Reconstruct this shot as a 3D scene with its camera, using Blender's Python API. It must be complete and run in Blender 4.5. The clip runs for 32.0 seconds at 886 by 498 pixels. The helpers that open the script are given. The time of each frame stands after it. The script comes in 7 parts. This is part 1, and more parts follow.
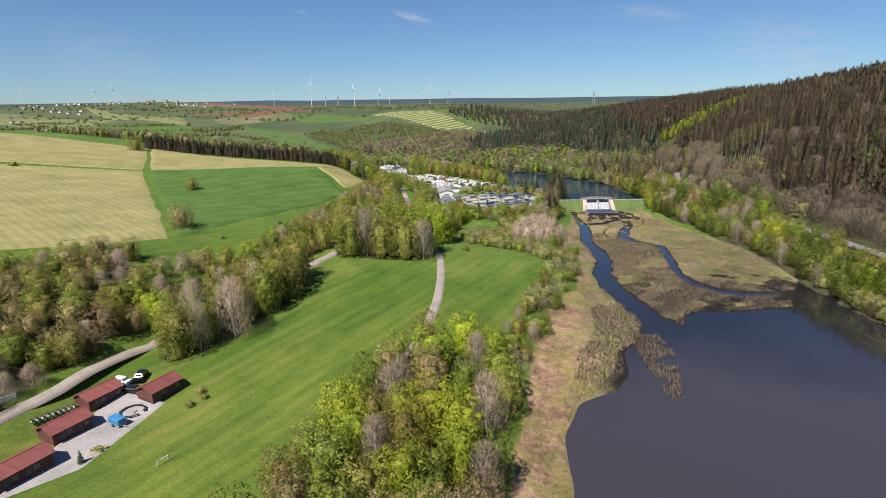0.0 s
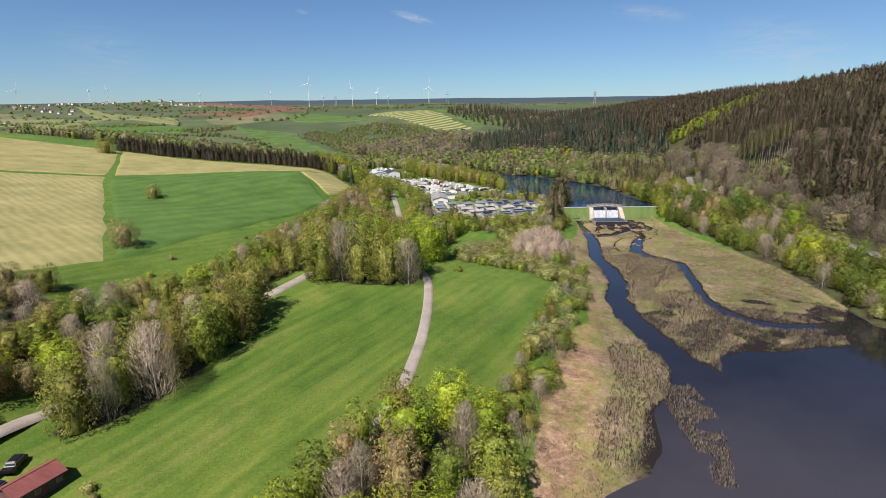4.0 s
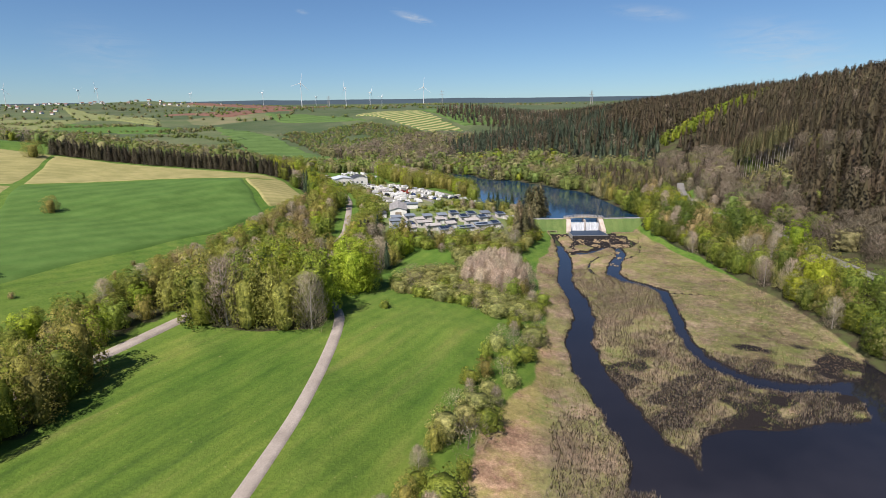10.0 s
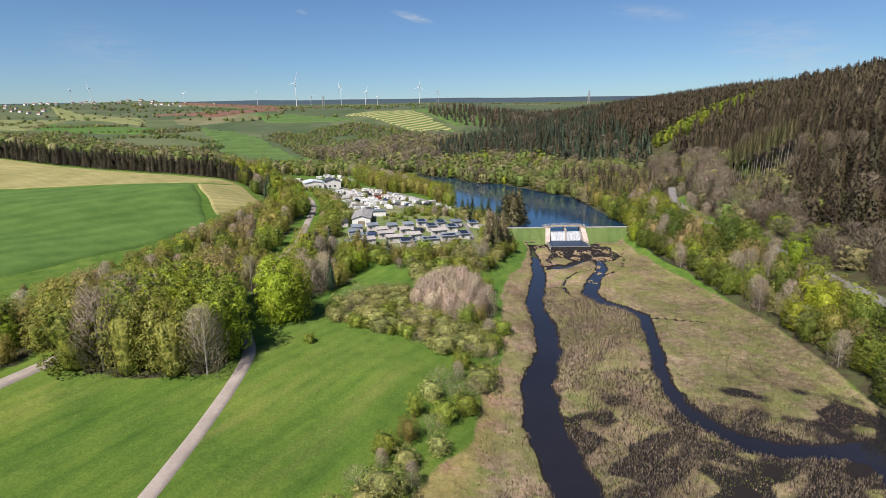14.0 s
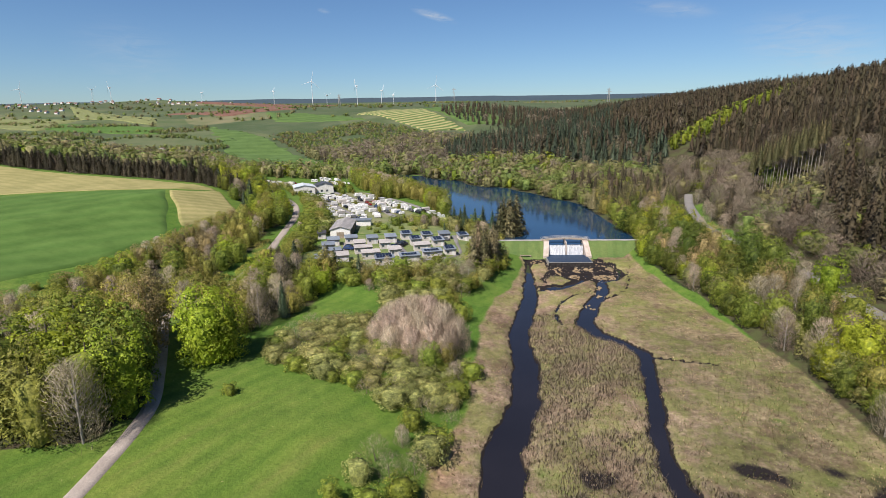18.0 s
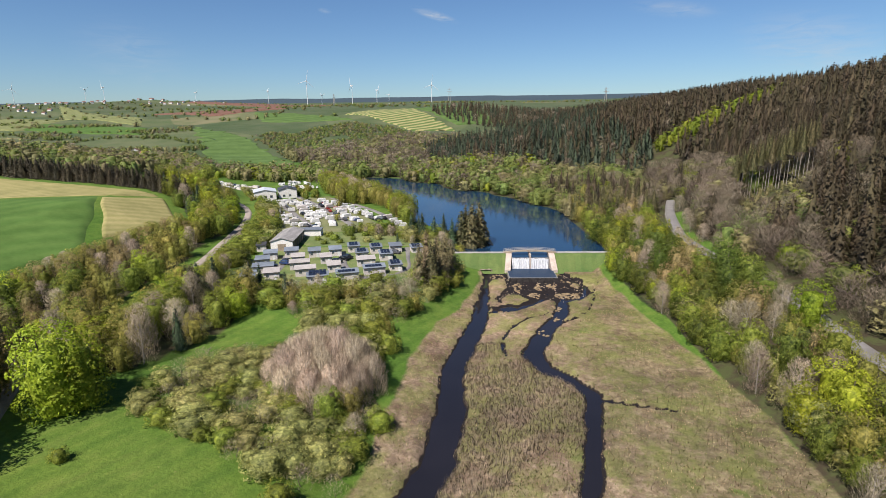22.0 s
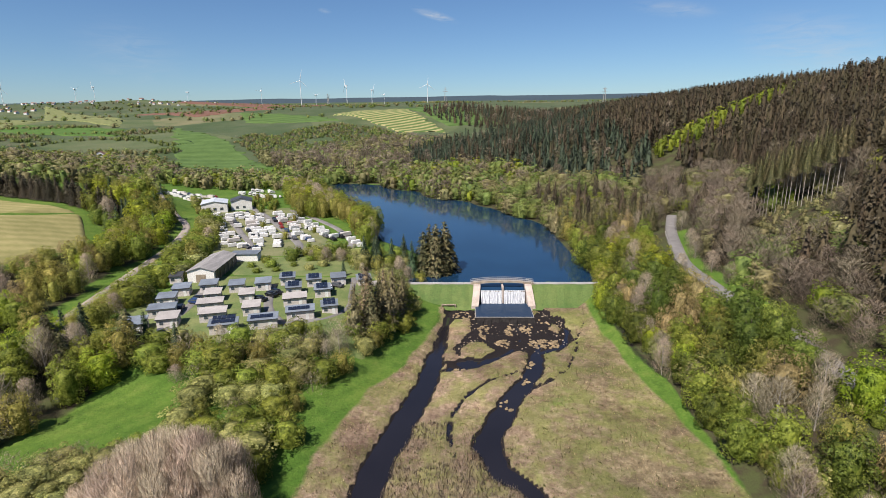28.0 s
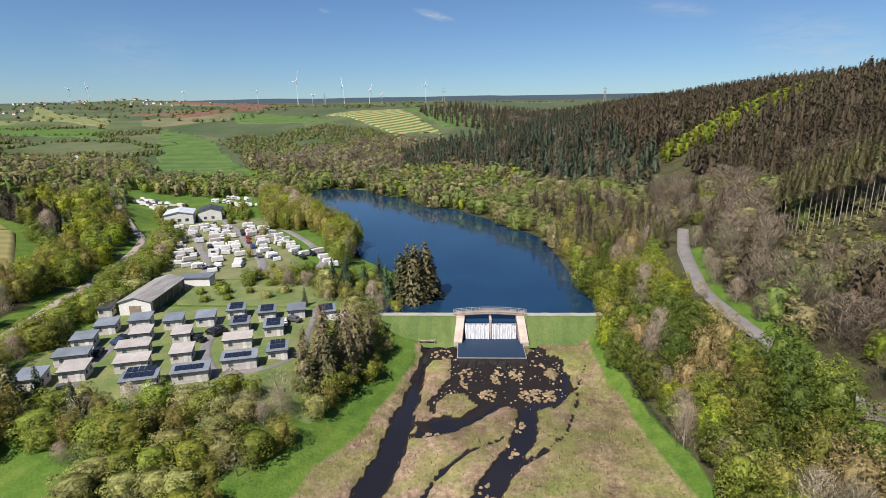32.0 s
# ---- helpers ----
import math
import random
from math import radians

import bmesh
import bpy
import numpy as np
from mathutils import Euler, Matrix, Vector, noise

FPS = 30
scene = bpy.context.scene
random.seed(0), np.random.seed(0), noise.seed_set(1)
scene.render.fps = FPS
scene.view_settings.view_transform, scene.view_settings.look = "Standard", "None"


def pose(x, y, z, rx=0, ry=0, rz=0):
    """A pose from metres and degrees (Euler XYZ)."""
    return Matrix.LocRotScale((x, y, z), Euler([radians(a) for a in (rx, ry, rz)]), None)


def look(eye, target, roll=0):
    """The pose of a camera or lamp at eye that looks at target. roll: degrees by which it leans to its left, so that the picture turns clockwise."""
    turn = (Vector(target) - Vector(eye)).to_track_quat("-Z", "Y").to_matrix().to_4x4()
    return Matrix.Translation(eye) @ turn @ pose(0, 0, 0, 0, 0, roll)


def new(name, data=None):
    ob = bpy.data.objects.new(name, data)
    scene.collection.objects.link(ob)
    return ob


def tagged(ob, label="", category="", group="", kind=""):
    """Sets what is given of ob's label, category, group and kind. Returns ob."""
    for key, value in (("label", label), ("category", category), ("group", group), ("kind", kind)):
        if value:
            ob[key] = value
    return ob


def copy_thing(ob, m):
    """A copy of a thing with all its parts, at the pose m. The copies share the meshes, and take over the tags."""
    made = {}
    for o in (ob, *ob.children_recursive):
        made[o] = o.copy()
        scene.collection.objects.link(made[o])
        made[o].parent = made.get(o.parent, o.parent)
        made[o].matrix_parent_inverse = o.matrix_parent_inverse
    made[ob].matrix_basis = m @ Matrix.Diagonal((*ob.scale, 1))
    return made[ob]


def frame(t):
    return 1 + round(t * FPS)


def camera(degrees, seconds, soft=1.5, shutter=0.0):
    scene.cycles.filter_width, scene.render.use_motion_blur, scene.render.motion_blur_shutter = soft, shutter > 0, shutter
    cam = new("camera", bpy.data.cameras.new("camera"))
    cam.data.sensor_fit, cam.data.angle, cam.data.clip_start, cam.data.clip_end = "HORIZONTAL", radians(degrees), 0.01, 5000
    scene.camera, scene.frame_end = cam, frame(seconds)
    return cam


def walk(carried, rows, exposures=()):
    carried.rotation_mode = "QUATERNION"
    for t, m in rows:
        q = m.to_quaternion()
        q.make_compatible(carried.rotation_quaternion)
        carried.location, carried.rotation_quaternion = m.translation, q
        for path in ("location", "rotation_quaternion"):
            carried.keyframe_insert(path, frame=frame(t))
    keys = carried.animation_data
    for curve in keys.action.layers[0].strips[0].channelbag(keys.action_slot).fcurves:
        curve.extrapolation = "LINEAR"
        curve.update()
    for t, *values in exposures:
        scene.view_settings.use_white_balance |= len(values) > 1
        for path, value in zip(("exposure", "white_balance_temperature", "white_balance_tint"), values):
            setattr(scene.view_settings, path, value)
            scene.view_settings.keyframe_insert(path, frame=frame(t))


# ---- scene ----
cam = camera(80.00, 32.0, soft=0.8)
PATH = [
    (0.0, pose(-7.83, -43.36, 60.99, 76.00, 0.60, -0.16)),
    (1.0, pose(-6.76, -36.04, 60.94, 76.00, 0.60, -0.16)),
    (2.0, pose(-5.89, -28.73, 60.95, 76.00, 0.60, -0.16)),
    (3.0, pose(-5.10, -21.37, 61.00, 76.00, 0.60, -0.16)),
    (4.0, pose(-4.04, -13.91, 60.97, 76.00, 0.60, -0.16)),
    (5.0, pose(-2.40, -6.65, 60.90, 76.00, 0.60, -0.16)),
    (6.0, pose(0.10, 0.03, 60.83, 76.00, 0.60, -0.16)),
    (7.0, pose(3.66, 5.91, 60.81, 76.00, 0.60, -0.16)),
    (8.0, pose(8.01, 11.29, 60.82, 76.00, 0.60, -0.16)),
    (9.0, pose(12.84, 16.50, 60.89, 76.00, 0.60, -0.16)),
    (10.0, pose(17.87, 21.47, 61.06, 76.00, 0.60, -0.16)),
    (11.0, pose(23.00, 26.52, 60.99, 76.00, 0.60, -0.16)),
    (12.0, pose(27.63, 32.29, 60.82, 76.00, 0.60, -0.16)),
    (13.0, pose(31.13, 38.99, 60.78, 76.00, 0.60, -0.16)),
    (14.0, pose(33.57, 45.28, 60.88, 76.00, 0.60, -0.16)),
    (15.0, pose(35.97, 51.32, 61.11, 76.00, 0.60, -0.16)),
    (15.5, pose(37.49, 54.43, 61.27, 76.00, 0.60, -0.06)),
    (16.5, pose(41.20, 60.75, 61.63, 75.92, 0.65, 0.86)),
    (17.5, pose(45.48, 66.82, 61.95, 75.84, 0.70, 1.78)),
    (18.0, pose(47.70, 69.62, 62.05, 75.83, 0.71, 1.94)),
    (19.0, pose(52.18, 74.70, 62.11, 75.82, 0.71, 2.02)),
    (20.0, pose(56.88, 79.67, 62.07, 75.82, 0.71, 2.02)),
    (21.0, pose(61.86, 85.20, 62.05, 75.82, 0.71, 2.02)),
    (22.0, pose(66.48, 91.25, 62.05, 75.82, 0.71, 2.02)),
    (23.0, pose(70.10, 97.61, 62.08, 75.82, 0.71, 2.02)),
    (24.0, pose(72.90, 104.03, 62.18, 75.82, 0.71, 2.02)),
    (25.0, pose(75.20, 110.34, 62.35, 75.82, 0.71, 2.02)),
    (26.0, pose(77.15, 116.61, 62.57, 75.82, 0.71, 2.02)),
    (27.0, pose(78.83, 123.00, 62.77, 75.82, 0.71, 2.02)),
    (28.0, pose(80.36, 129.66, 62.91, 75.82, 0.71, 2.02)),
    (29.0, pose(81.80, 136.64, 62.98, 75.82, 0.71, 2.02)),
    (30.0, pose(83.18, 143.62, 63.08, 75.82, 0.71, 2.02)),
    (31.0, pose(84.52, 150.28, 63.34, 75.82, 0.71, 2.02)),
    (32.0, pose(85.83, 156.72, 63.70, 75.82, 0.71, 2.02)),
]
walk(cam, PATH)

# ---- daylight: clear spring sky, sun high on the left and a little behind ----
SUN_FROM = Vector((-0.33, -0.50, 0.80)).normalized()
world = bpy.data.worlds.new("sky")
scene.world = world
world.use_nodes = True
wn, wl = world.node_tree.nodes, world.node_tree.links
wn.clear()
sky = wn.new("ShaderNodeTexSky")
sky.sky_type, sky.sun_disc = "NISHITA", False
sky.sun_elevation = math.asin(SUN_FROM.z)
sky.sun_rotation = math.atan2(SUN_FROM.x, SUN_FROM.y)
sky.altitude, sky.air_density, sky.dust_density, sky.ozone_density = 400, 1.0, 0.25, 3.0
backing, sky_out = wn.new("ShaderNodeBackground"), wn.new("ShaderNodeOutputWorld")
backing.inputs["Strength"].default_value = 0.0525
# thin cirrus
coord, mapping, cirrus, ramp, mix = wn.new("ShaderNodeTexCoord"), wn.new("ShaderNodeMapping"), wn.new("ShaderNodeTexNoise"), wn.new("ShaderNodeValToRGB"), wn.new("ShaderNodeMix")
mapping.inputs["Scale"].default_value, mapping.inputs["Rotation"].default_value = (14, 14, 70), (0.2, 0.12, 0.3)
cirrus.inputs["Scale"].default_value, cirrus.inputs["Detail"].default_value, cirrus.inputs["Roughness"].default_value = 1.3, 7, 0.62
cirrus.inputs["Distortion"].default_value = 0.8
ramp.color_ramp.elements[0].position, ramp.color_ramp.elements[1].position = 0.36, 0.66
ramp.color_ramp.elements[1].color = (0.8, 0.8, 0.8, 1)
mix.data_type = "RGBA"
wl.new(coord.outputs["Generated"], mapping.inputs["Vector"])
wl.new(mapping.outputs["Vector"], cirrus.inputs["Vector"])
wl.new(cirrus.outputs["Fac"], ramp.inputs["Fac"])
# wisps of cloud: (direction, long axis, short axis, strength)
veil = None
for way, along, over, strong in (
    ((-0.0481, 0.9844, 0.1693), (18.7655, 1.8917, -5.7199), (31.3348, -15.2805, 97.7469), 1.0),
    ((0.34, 0.9265, 0.1611), (10.7654, -3.629, -1.6716), (4.9018, -11.7043, 56.9791), 0.4),
    ((0.5191, 0.8494, 0.0954), (6.6323, -3.7755, -1.7537), (2.4494, -3.3463, 16.4677), 0.5),
    ((-0.232, 0.957, 0.1743), (68.7381, 18.7056, -11.2277), (36.2773, -24.2921, 181.6262), 0.5),
    ((-0.5138, 0.8521, 0.0997), (8.5215, 5.2505, -1.6156), (2.9176, -0.0302, 15.2908), 0.2),
):
    from_centre, u, v, both, span, most = (wn.new("ShaderNodeVectorMath"), wn.new("ShaderNodeVectorMath"), wn.new("ShaderNodeVectorMath"), wn.new("ShaderNodeCombineXYZ"), wn.new("ShaderNodeMapRange"), wn.new("ShaderNodeMath"))
    from_centre.operation, from_centre.inputs[1].default_value = "SUBTRACT", way
    wl.new(coord.outputs["Generated"], from_centre.inputs[0])
    for k, (node, axis) in enumerate(((u, along), (v, over))):
        node.operation, node.inputs[1].default_value = "DOT_PRODUCT", axis
        wl.new(from_centre.outputs["Vector"], node.inputs[0])
        wl.new(node.outputs["Value"], both.inputs[k])
    reach = wn.new("ShaderNodeVectorMath")
    reach.operation = "LENGTH"
    wl.new(both.outputs["Vector"], reach.inputs[0])
    span.interpolation_type = "SMOOTHSTEP"
    span.inputs["From Min"].default_value, span.inputs["From Max"].default_value, span.inputs["To Max"].default_value = 1.0, 0.0, strong
    wl.new(reach.outputs["Value"], span.inputs["Value"])
    most.operation, most.inputs[1].default_value = "MAXIMUM", 0
    wl.new(span.outputs["Result"], most.inputs[0])
    if veil:
        wl.new(veil, most.inputs[1])
    veil = most.outputs[0]
thin = wn.new("ShaderNodeMath")
thin.operation = "MULTIPLY"
wl.new(ramp.outputs["Color"], thin.inputs[0])
wl.new(veil, thin.inputs[1])
wl.new(thin.outputs[0], mix.inputs["Factor"])
tone = wn.new("ShaderNodeMix")
tone.data_type, tone.blend_type = "RGBA", "MULTIPLY"
tone.inputs["Factor"].default_value, tone.inputs["B"].default_value = 1.0, (0.74, 0.92, 1.13, 1)
wl.new(sky.outputs["Color"], tone.inputs["A"])
wl.new(tone.outputs["Result"], mix.inputs["A"])
mix.inputs["B"].default_value = (6.5, 7.0, 7.6, 1)
wl.new(mix.outputs["Result"], backing.inputs["Color"])
wl.new(backing.outputs[0], sky_out.inputs["Surface"])
sun = new("sun", bpy.data.lights.new("sun", "SUN"))
sun.data.energy, sun.data.angle, sun.data.color = 5.0, radians(0.53), (1.0, 0.935, 0.85)
sun.matrix_world = look(SUN_FROM * 300, (0, 0, 0))
scene.view_settings.exposure = 0.75

# ---- materials ----
def nodes_of(name):
    m = bpy.data.materials.new(name)
    m.use_nodes = True
    return m, m.node_tree.nodes, m.node_tree.links, m.node_tree.nodes["Principled BSDF"]


def colour_ramp(n, stops):
    r = n.new("ShaderNodeValToRGB")
    el = r.color_ramp.elements
    while len(el) < len(stops):
        el.new(0.5)
    for e, (p, c) in zip(el, stops):
        e.position, e.color = p, (*c, 1)
    return r


def noise_at(n, l, source, scale, detail=4, rough=0.6, stretch=None):
    t = n.new("ShaderNodeTexNoise")
    t.inputs["Scale"].default_value, t.inputs["Detail"].default_value, t.inputs["Roughness"].default_value = scale, detail, rough
    if stretch:
        turned, m = n.new("ShaderNodeMapping"), n.new("ShaderNodeMapping")
        turned.inputs["Rotation"].default_value = (0, 0, radians(stretch[3]))
        m.inputs["Scale"].default_value = stretch[:3]
        l.new(source, turned.inputs["Vector"])
        l.new(turned.outputs["Vector"], m.inputs["Vector"])
        source = m.outputs["Vector"]
    l.new(source, t.inputs["Vector"])
    return t


def mixed(n, l, a, b, fac, mode="MIX"):
    m = n.new("ShaderNodeMix")
    m.data_type, m.blend_type = "RGBA", mode
    for socket, v in ((m.inputs["Factor"], fac), (m.inputs["A"], a), (m.inputs["B"], b)):
        if hasattr(v, "is_linked"):
            l.new(v, socket)
        elif isinstance(v, (int, float)):
            socket.default_value = v
        else:
            socket.default_value = (*v, 1)
    return m.outputs["Result"]


def surface(name, dark, light, scale=0.3, fine=6.0, rough=0.85, bump=0.0, stretch=None, metal=0.0, spread=0.0, third=None, spec=0.5):
    """Two-scale mottled surface in world metres; spread: how far single pieces differ."""
    m, n, l, p = nodes_of(name)
    pos = n.new("ShaderNodeNewGeometry").outputs["Position"]
    big, small = noise_at(n, l, pos, scale, 4, 0.6, stretch), noise_at(n, l, pos, fine, 3, 0.7)
    stops = [(0.3, dark), (0.7, light)] if third is None else [(0.28, dark), (0.5, light), (0.72, third)]
    r = colour_ramp(n, stops)
    l.new(big.outputs["Fac"], r.inputs["Fac"])
    r2 = colour_ramp(n, [(0.3, (0.72, 0.72, 0.72)), (0.7, (1.25, 1.25, 1.25))])
    l.new(small.outputs["Fac"], r2.inputs["Fac"])
    c = mixed(n, l, mixed(n, l, r.outputs["Color"], r2.outputs["Color"], 1.0, "MULTIPLY"), (0.82, 0.81, 0.82), 1.0, "MULTIPLY")
    if spread:
        info = n.new("ShaderNodeObjectInfo")
        hsv, mr = n.new("ShaderNodeHueSaturation"), n.new("ShaderNodeMapRange")
        mr.inputs["To Min"].default_value, mr.inputs["To Max"].default_value = 1 - spread, 1 + spread
        l.new(info.outputs["Random"], mr.inputs["Value"])
        l.new(mr.outputs["Result"], hsv.inputs["Value"])
        l.new(c, hsv.inputs["Color"])
        c = hsv.outputs["Color"]
    l.new(c, p.inputs["Base Color"])
    p.inputs["Roughness"].default_value, p.inputs["Metallic"].default_value = rough, metal
    p.inputs["Specular IOR Level"].default_value = spec
    if bump:
        b = n.new("ShaderNodeBump")
        b.inputs["Strength"].default_value, b.inputs["Distance"].default_value = 0.8, bump
        l.new(small.outputs["Fac"], b.inputs["Height"])
        l.new(b.outputs["Normal"], p.inputs["Normal"])
    return m


def foliage(name, a, b, c, glow=0.42, by_tree=True, rough=0.6):
    """Leaves: colour differs leaf by leaf and tree by tree; light passes through a little."""
    m, n, l, p = nodes_of(name)
    geo = n.new("ShaderNodeNewGeometry")
    r = colour_ramp(n, [(0.1, a), (0.5, b), (0.95, c)])
    l.new(geo.outputs["Random Per Island"], r.inputs["Fac"])
    hsv, hue, val = n.new("ShaderNodeHueSaturation"), n.new("ShaderNodeMapRange"), n.new("ShaderNodeMapRange")
    if by_tree:
        tint = n.new("ShaderNodeObjectInfo").outputs["Random"]
    else:
        at = n.new("ShaderNodeAttribute")
        at.attribute_name = "tint"
        tint = at.outputs["Fac"]
    hue.inputs["To Min"].default_value, hue.inputs["To Max"].default_value = 0.478, 0.515
    val.inputs["To Min"].default_value, val.inputs["To Max"].default_value = 0.72, 1.25
    wrap, times = n.new("ShaderNodeMath"), n.new("ShaderNodeMath")
    times.operation, times.inputs[1].default_value = "MULTIPLY", 7.31
    wrap.operation = "FRACT"
    l.new(tint, times.inputs[0])
    l.new(times.outputs[0], wrap.inputs[0])
    l.new(wrap.outputs[0], val.inputs["Value"])
    l.new(tint, hue.inputs["Value"])
    l.new(hue.outputs["Result"], hsv.inputs["Hue"])
    l.new(val.outputs["Result"], hsv.inputs["Value"])
    grain = colour_ramp(n, [(0.33, (0.55, 0.58, 0.55)), (0.5, (1.08, 1.08, 1.06)), (0.66, (1.7, 1.64, 1.5))] if by_tree else [(0.33, (0.74, 0.76, 0.74)), (0.5, (1.08, 1.08, 1.06)), (0.66, (1.4, 1.37, 1.32))])
    l.new(noise_at(n, l, geo.outputs["Position"], 1.5 if by_tree else .8, 3, 0.7).outputs["Fac"], grain.inputs["Fac"])
    l.new(mixed(n, l, r.outputs["Color"], grain.outputs["Color"], 1.0, "MULTIPLY"), hsv.inputs["Color"])
    l.new(hsv.outputs["Color"], p.inputs["Base Color"])
    p.inputs["Roughness"].default_value, p.inputs["Specular IOR Level"].default_value = rough, 0.2
    if glow:
        t, s = n.new("ShaderNodeBsdfTranslucent"), n.new("ShaderNodeMixShader")
        s.inputs["Fac"].default_value = glow
        l.new(hsv.outputs["Color"], t.inputs["Color"])
        l.new(p.outputs[0], s.inputs[1])
        l.new(t.outputs[0], s.inputs[2])
        l.new(s.outputs[0], n["Material Output"].inputs["Surface"])
    return m


def water_material(name, deep, rough, wave, scale, silt=None, ior=1.45):
    m, n, l, p = nodes_of(name)
    pos = n.new("ShaderNodeNewGeometry").outputs["Position"]
    r = colour_ramp(n, [(0.3, deep), (0.7, tuple(v * 1.6 for v in deep))])
    l.new(noise_at(n, l, pos, 0.03, 3).outputs["Fac"], r.inputs["Fac"])
    tint = r.outputs["Color"]
    if silt:
        axis, band = n.new("ShaderNodeSeparateXYZ"), n.new("ShaderNodeMapRange")
        l.new(pos, axis.inputs[0])
        drift = n.new("ShaderNodeMath")
        drift.operation, drift.inputs[1].default_value = "MULTIPLY_ADD", 70
        l.new(noise_at(n, l, pos, 0.022, 4).outputs["Fac"], drift.inputs[0])
        l.new(axis.outputs["Y"], drift.inputs[2])
        l.new(drift.outputs[0], band.inputs["Value"])
        band.inputs["From Min"].default_value, band.inputs["From Max"].default_value = 142, 92
        tint = mixed(n, l, tint, silt, band.outputs["Result"])
    l.new(tint, p.inputs["Base Color"])
    p.inputs["Roughness"].default_value, p.inputs["IOR"].default_value = rough, ior
    p.inputs["Specular IOR Level"].default_value = 0.5
    b = n.new("ShaderNodeBump")
    b.inputs["Strength"].default_value, b.inputs["Distance"].default_value = wave, 0.05
    l.new(noise_at(n, l, pos, scale, 3, 0.6).outputs["Fac"], b.inputs["Height"])
    l.new(b.outputs["Normal"], p.inputs["Normal"])
    return m


def ground_material():
    """Meadow grass; straw and sedge on the wet bed; dark muddy edges along the water; near-black band below the east
    trees.
    """
    m, n, l, p = nodes_of("meadow_and_marsh")
    pos = n.new("ShaderNodeNewGeometry").outputs["Position"]
    big, mid, small = noise_at(n, l, pos, 0.018, 4), noise_at(n, l, pos, 0.2, 6, 0.68, (1, 0.1, 1, 30)), noise_at(n, l, pos, 1.6, 4, 0.75)
    grass = colour_ramp(n, [(0.3, (0.058, 0.108, 0.016)), (0.44, (0.088, 0.152, 0.020)), (0.56, (0.115, 0.172, 0.028)), (0.69, (0.155, 0.178, 0.045)), (0.8, (0.21, 0.19, 0.075))])
    l.new(mid.outputs["Fac"], grass.inputs["Fac"])
    # lusher, wetter grass up the valley
    lush = colour_ramp(n, [(0.3, (0.054, 0.124, 0.018)), (0.5, (0.084, 0.168, 0.024)), (0.66, (0.114, 0.188, 0.034)), (0.8, (0.165, 0.20, 0.055))])
    l.new(noise_at(n, l, pos, 0.25, 6, 0.7).outputs["Fac"], lush.inputs["Fac"])
    north, wetter = n.new("ShaderNodeSeparateXYZ"), n.new("ShaderNodeMapRange")
    l.new(pos, north.inputs[0])
    l.new(north.outputs["Y"], wetter.inputs["Value"])
    wetter.inputs["From Min"].default_value, wetter.inputs["From Max"].default_value, wetter.inputs["To Max"].default_value = 100, 200, 0.85
    green = mixed(n, l, grass.outputs["Color"], lush.outputs["Color"], wetter.outputs["Result"])
    tone = colour_ramp(n, [(0.35, (0.72, 0.82, 0.7)), (0.65, (1.2, 1.08, 1.15))])
    l.new(big.outputs["Fac"], tone.inputs["Fac"])
    g = mixed(n, l, green, tone.outputs["Color"], 1.0, "MULTIPLY")
    speck = colour_ramp(n, [(0.3, (0.75, 0.78, 0.7)), (0.7, (1.22, 1.2, 1.2))])
    l.new(small.outputs["Fac"], speck.inputs["Fac"])
    turn, mown = n.new("ShaderNodeMapping"), n.new("ShaderNodeTexWave")
    turn.inputs["Rotation"].default_value = (0, 0, radians(30))
    mown.inputs["Scale"].default_value, mown.inputs["Distortion"].default_value, mown.inputs["Detail"].default_value, mown.inputs["Detail Scale"].default_value = 0.085, 5.0, 4, 0.3
    l.new(pos, turn.inputs["Vector"])
    l.new(turn.outputs["Vector"], mown.inputs["Vector"])
    swath = colour_ramp(n, [(0.2, (0.93, 0.95, 0.93)), (0.8, (1.06, 1.04, 1.06))])
    l.new(mown.outputs["Fac"], swath.inputs["Fac"])
    g = mixed(n, l, g, swath.outputs["Color"], 1.0, "MULTIPLY")
    patchy = colour_ramp(n, [(0.34, (0.74, 0.80, 0.76)), (0.48, (0.98, 0.99, 0.98)), (0.66, (1.16, 1.08, 1.1))])
    l.new(noise_at(n, l, pos, 0.075, 7, 0.72).outputs["Fac"], patchy.inputs["Fac"])
    g = mixed(n, l, g, patchy.outputs["Color"], 1.0, "MULTIPLY")
    bloom = colour_ramp(n, [(0.70, (0, 0, 0)), (0.76, (1, 1, 1))])
    l.new(noise_at(n, l, pos, 1.1, 2, 0.8).outputs["Fac"], bloom.inputs["Fac"])
    g = mixed(n, l, g, (0.33, 0.32, 0.14), mixed(n, l, (0, 0, 0), bloom.outputs["Color"], 0.6))
    g = mixed(n, l, g, speck.outputs["Color"], 1.0, "MULTIPLY")
    straw = colour_ramp(n, [(0.3, (0.108, 0.081, 0.056)), (0.47, (0.182, 0.140, 0.099)), (0.6, (0.270, 0.217, 0.159)), (0.74, (0.37, 0.305, 0.232))])
    l.new(noise_at(n, l, pos, 0.6, 6, 0.8).outputs["Fac"], straw.inputs["Fac"])
    mossy = colour_ramp(n, [(0.42, (0.0, 0.0, 0.0)), (0.57, (1, 1, 1))])
    l.new(noise_at(n, l, pos, 0.11, 5, 0.72).outputs["Fac"], mossy.inputs["Fac"])
    s = mixed(n, l, straw.outputs["Color"], (0.150, 0.172, 0.052), mixed(n, l, (0, 0, 0), mossy.outputs["Color"], 0.7))
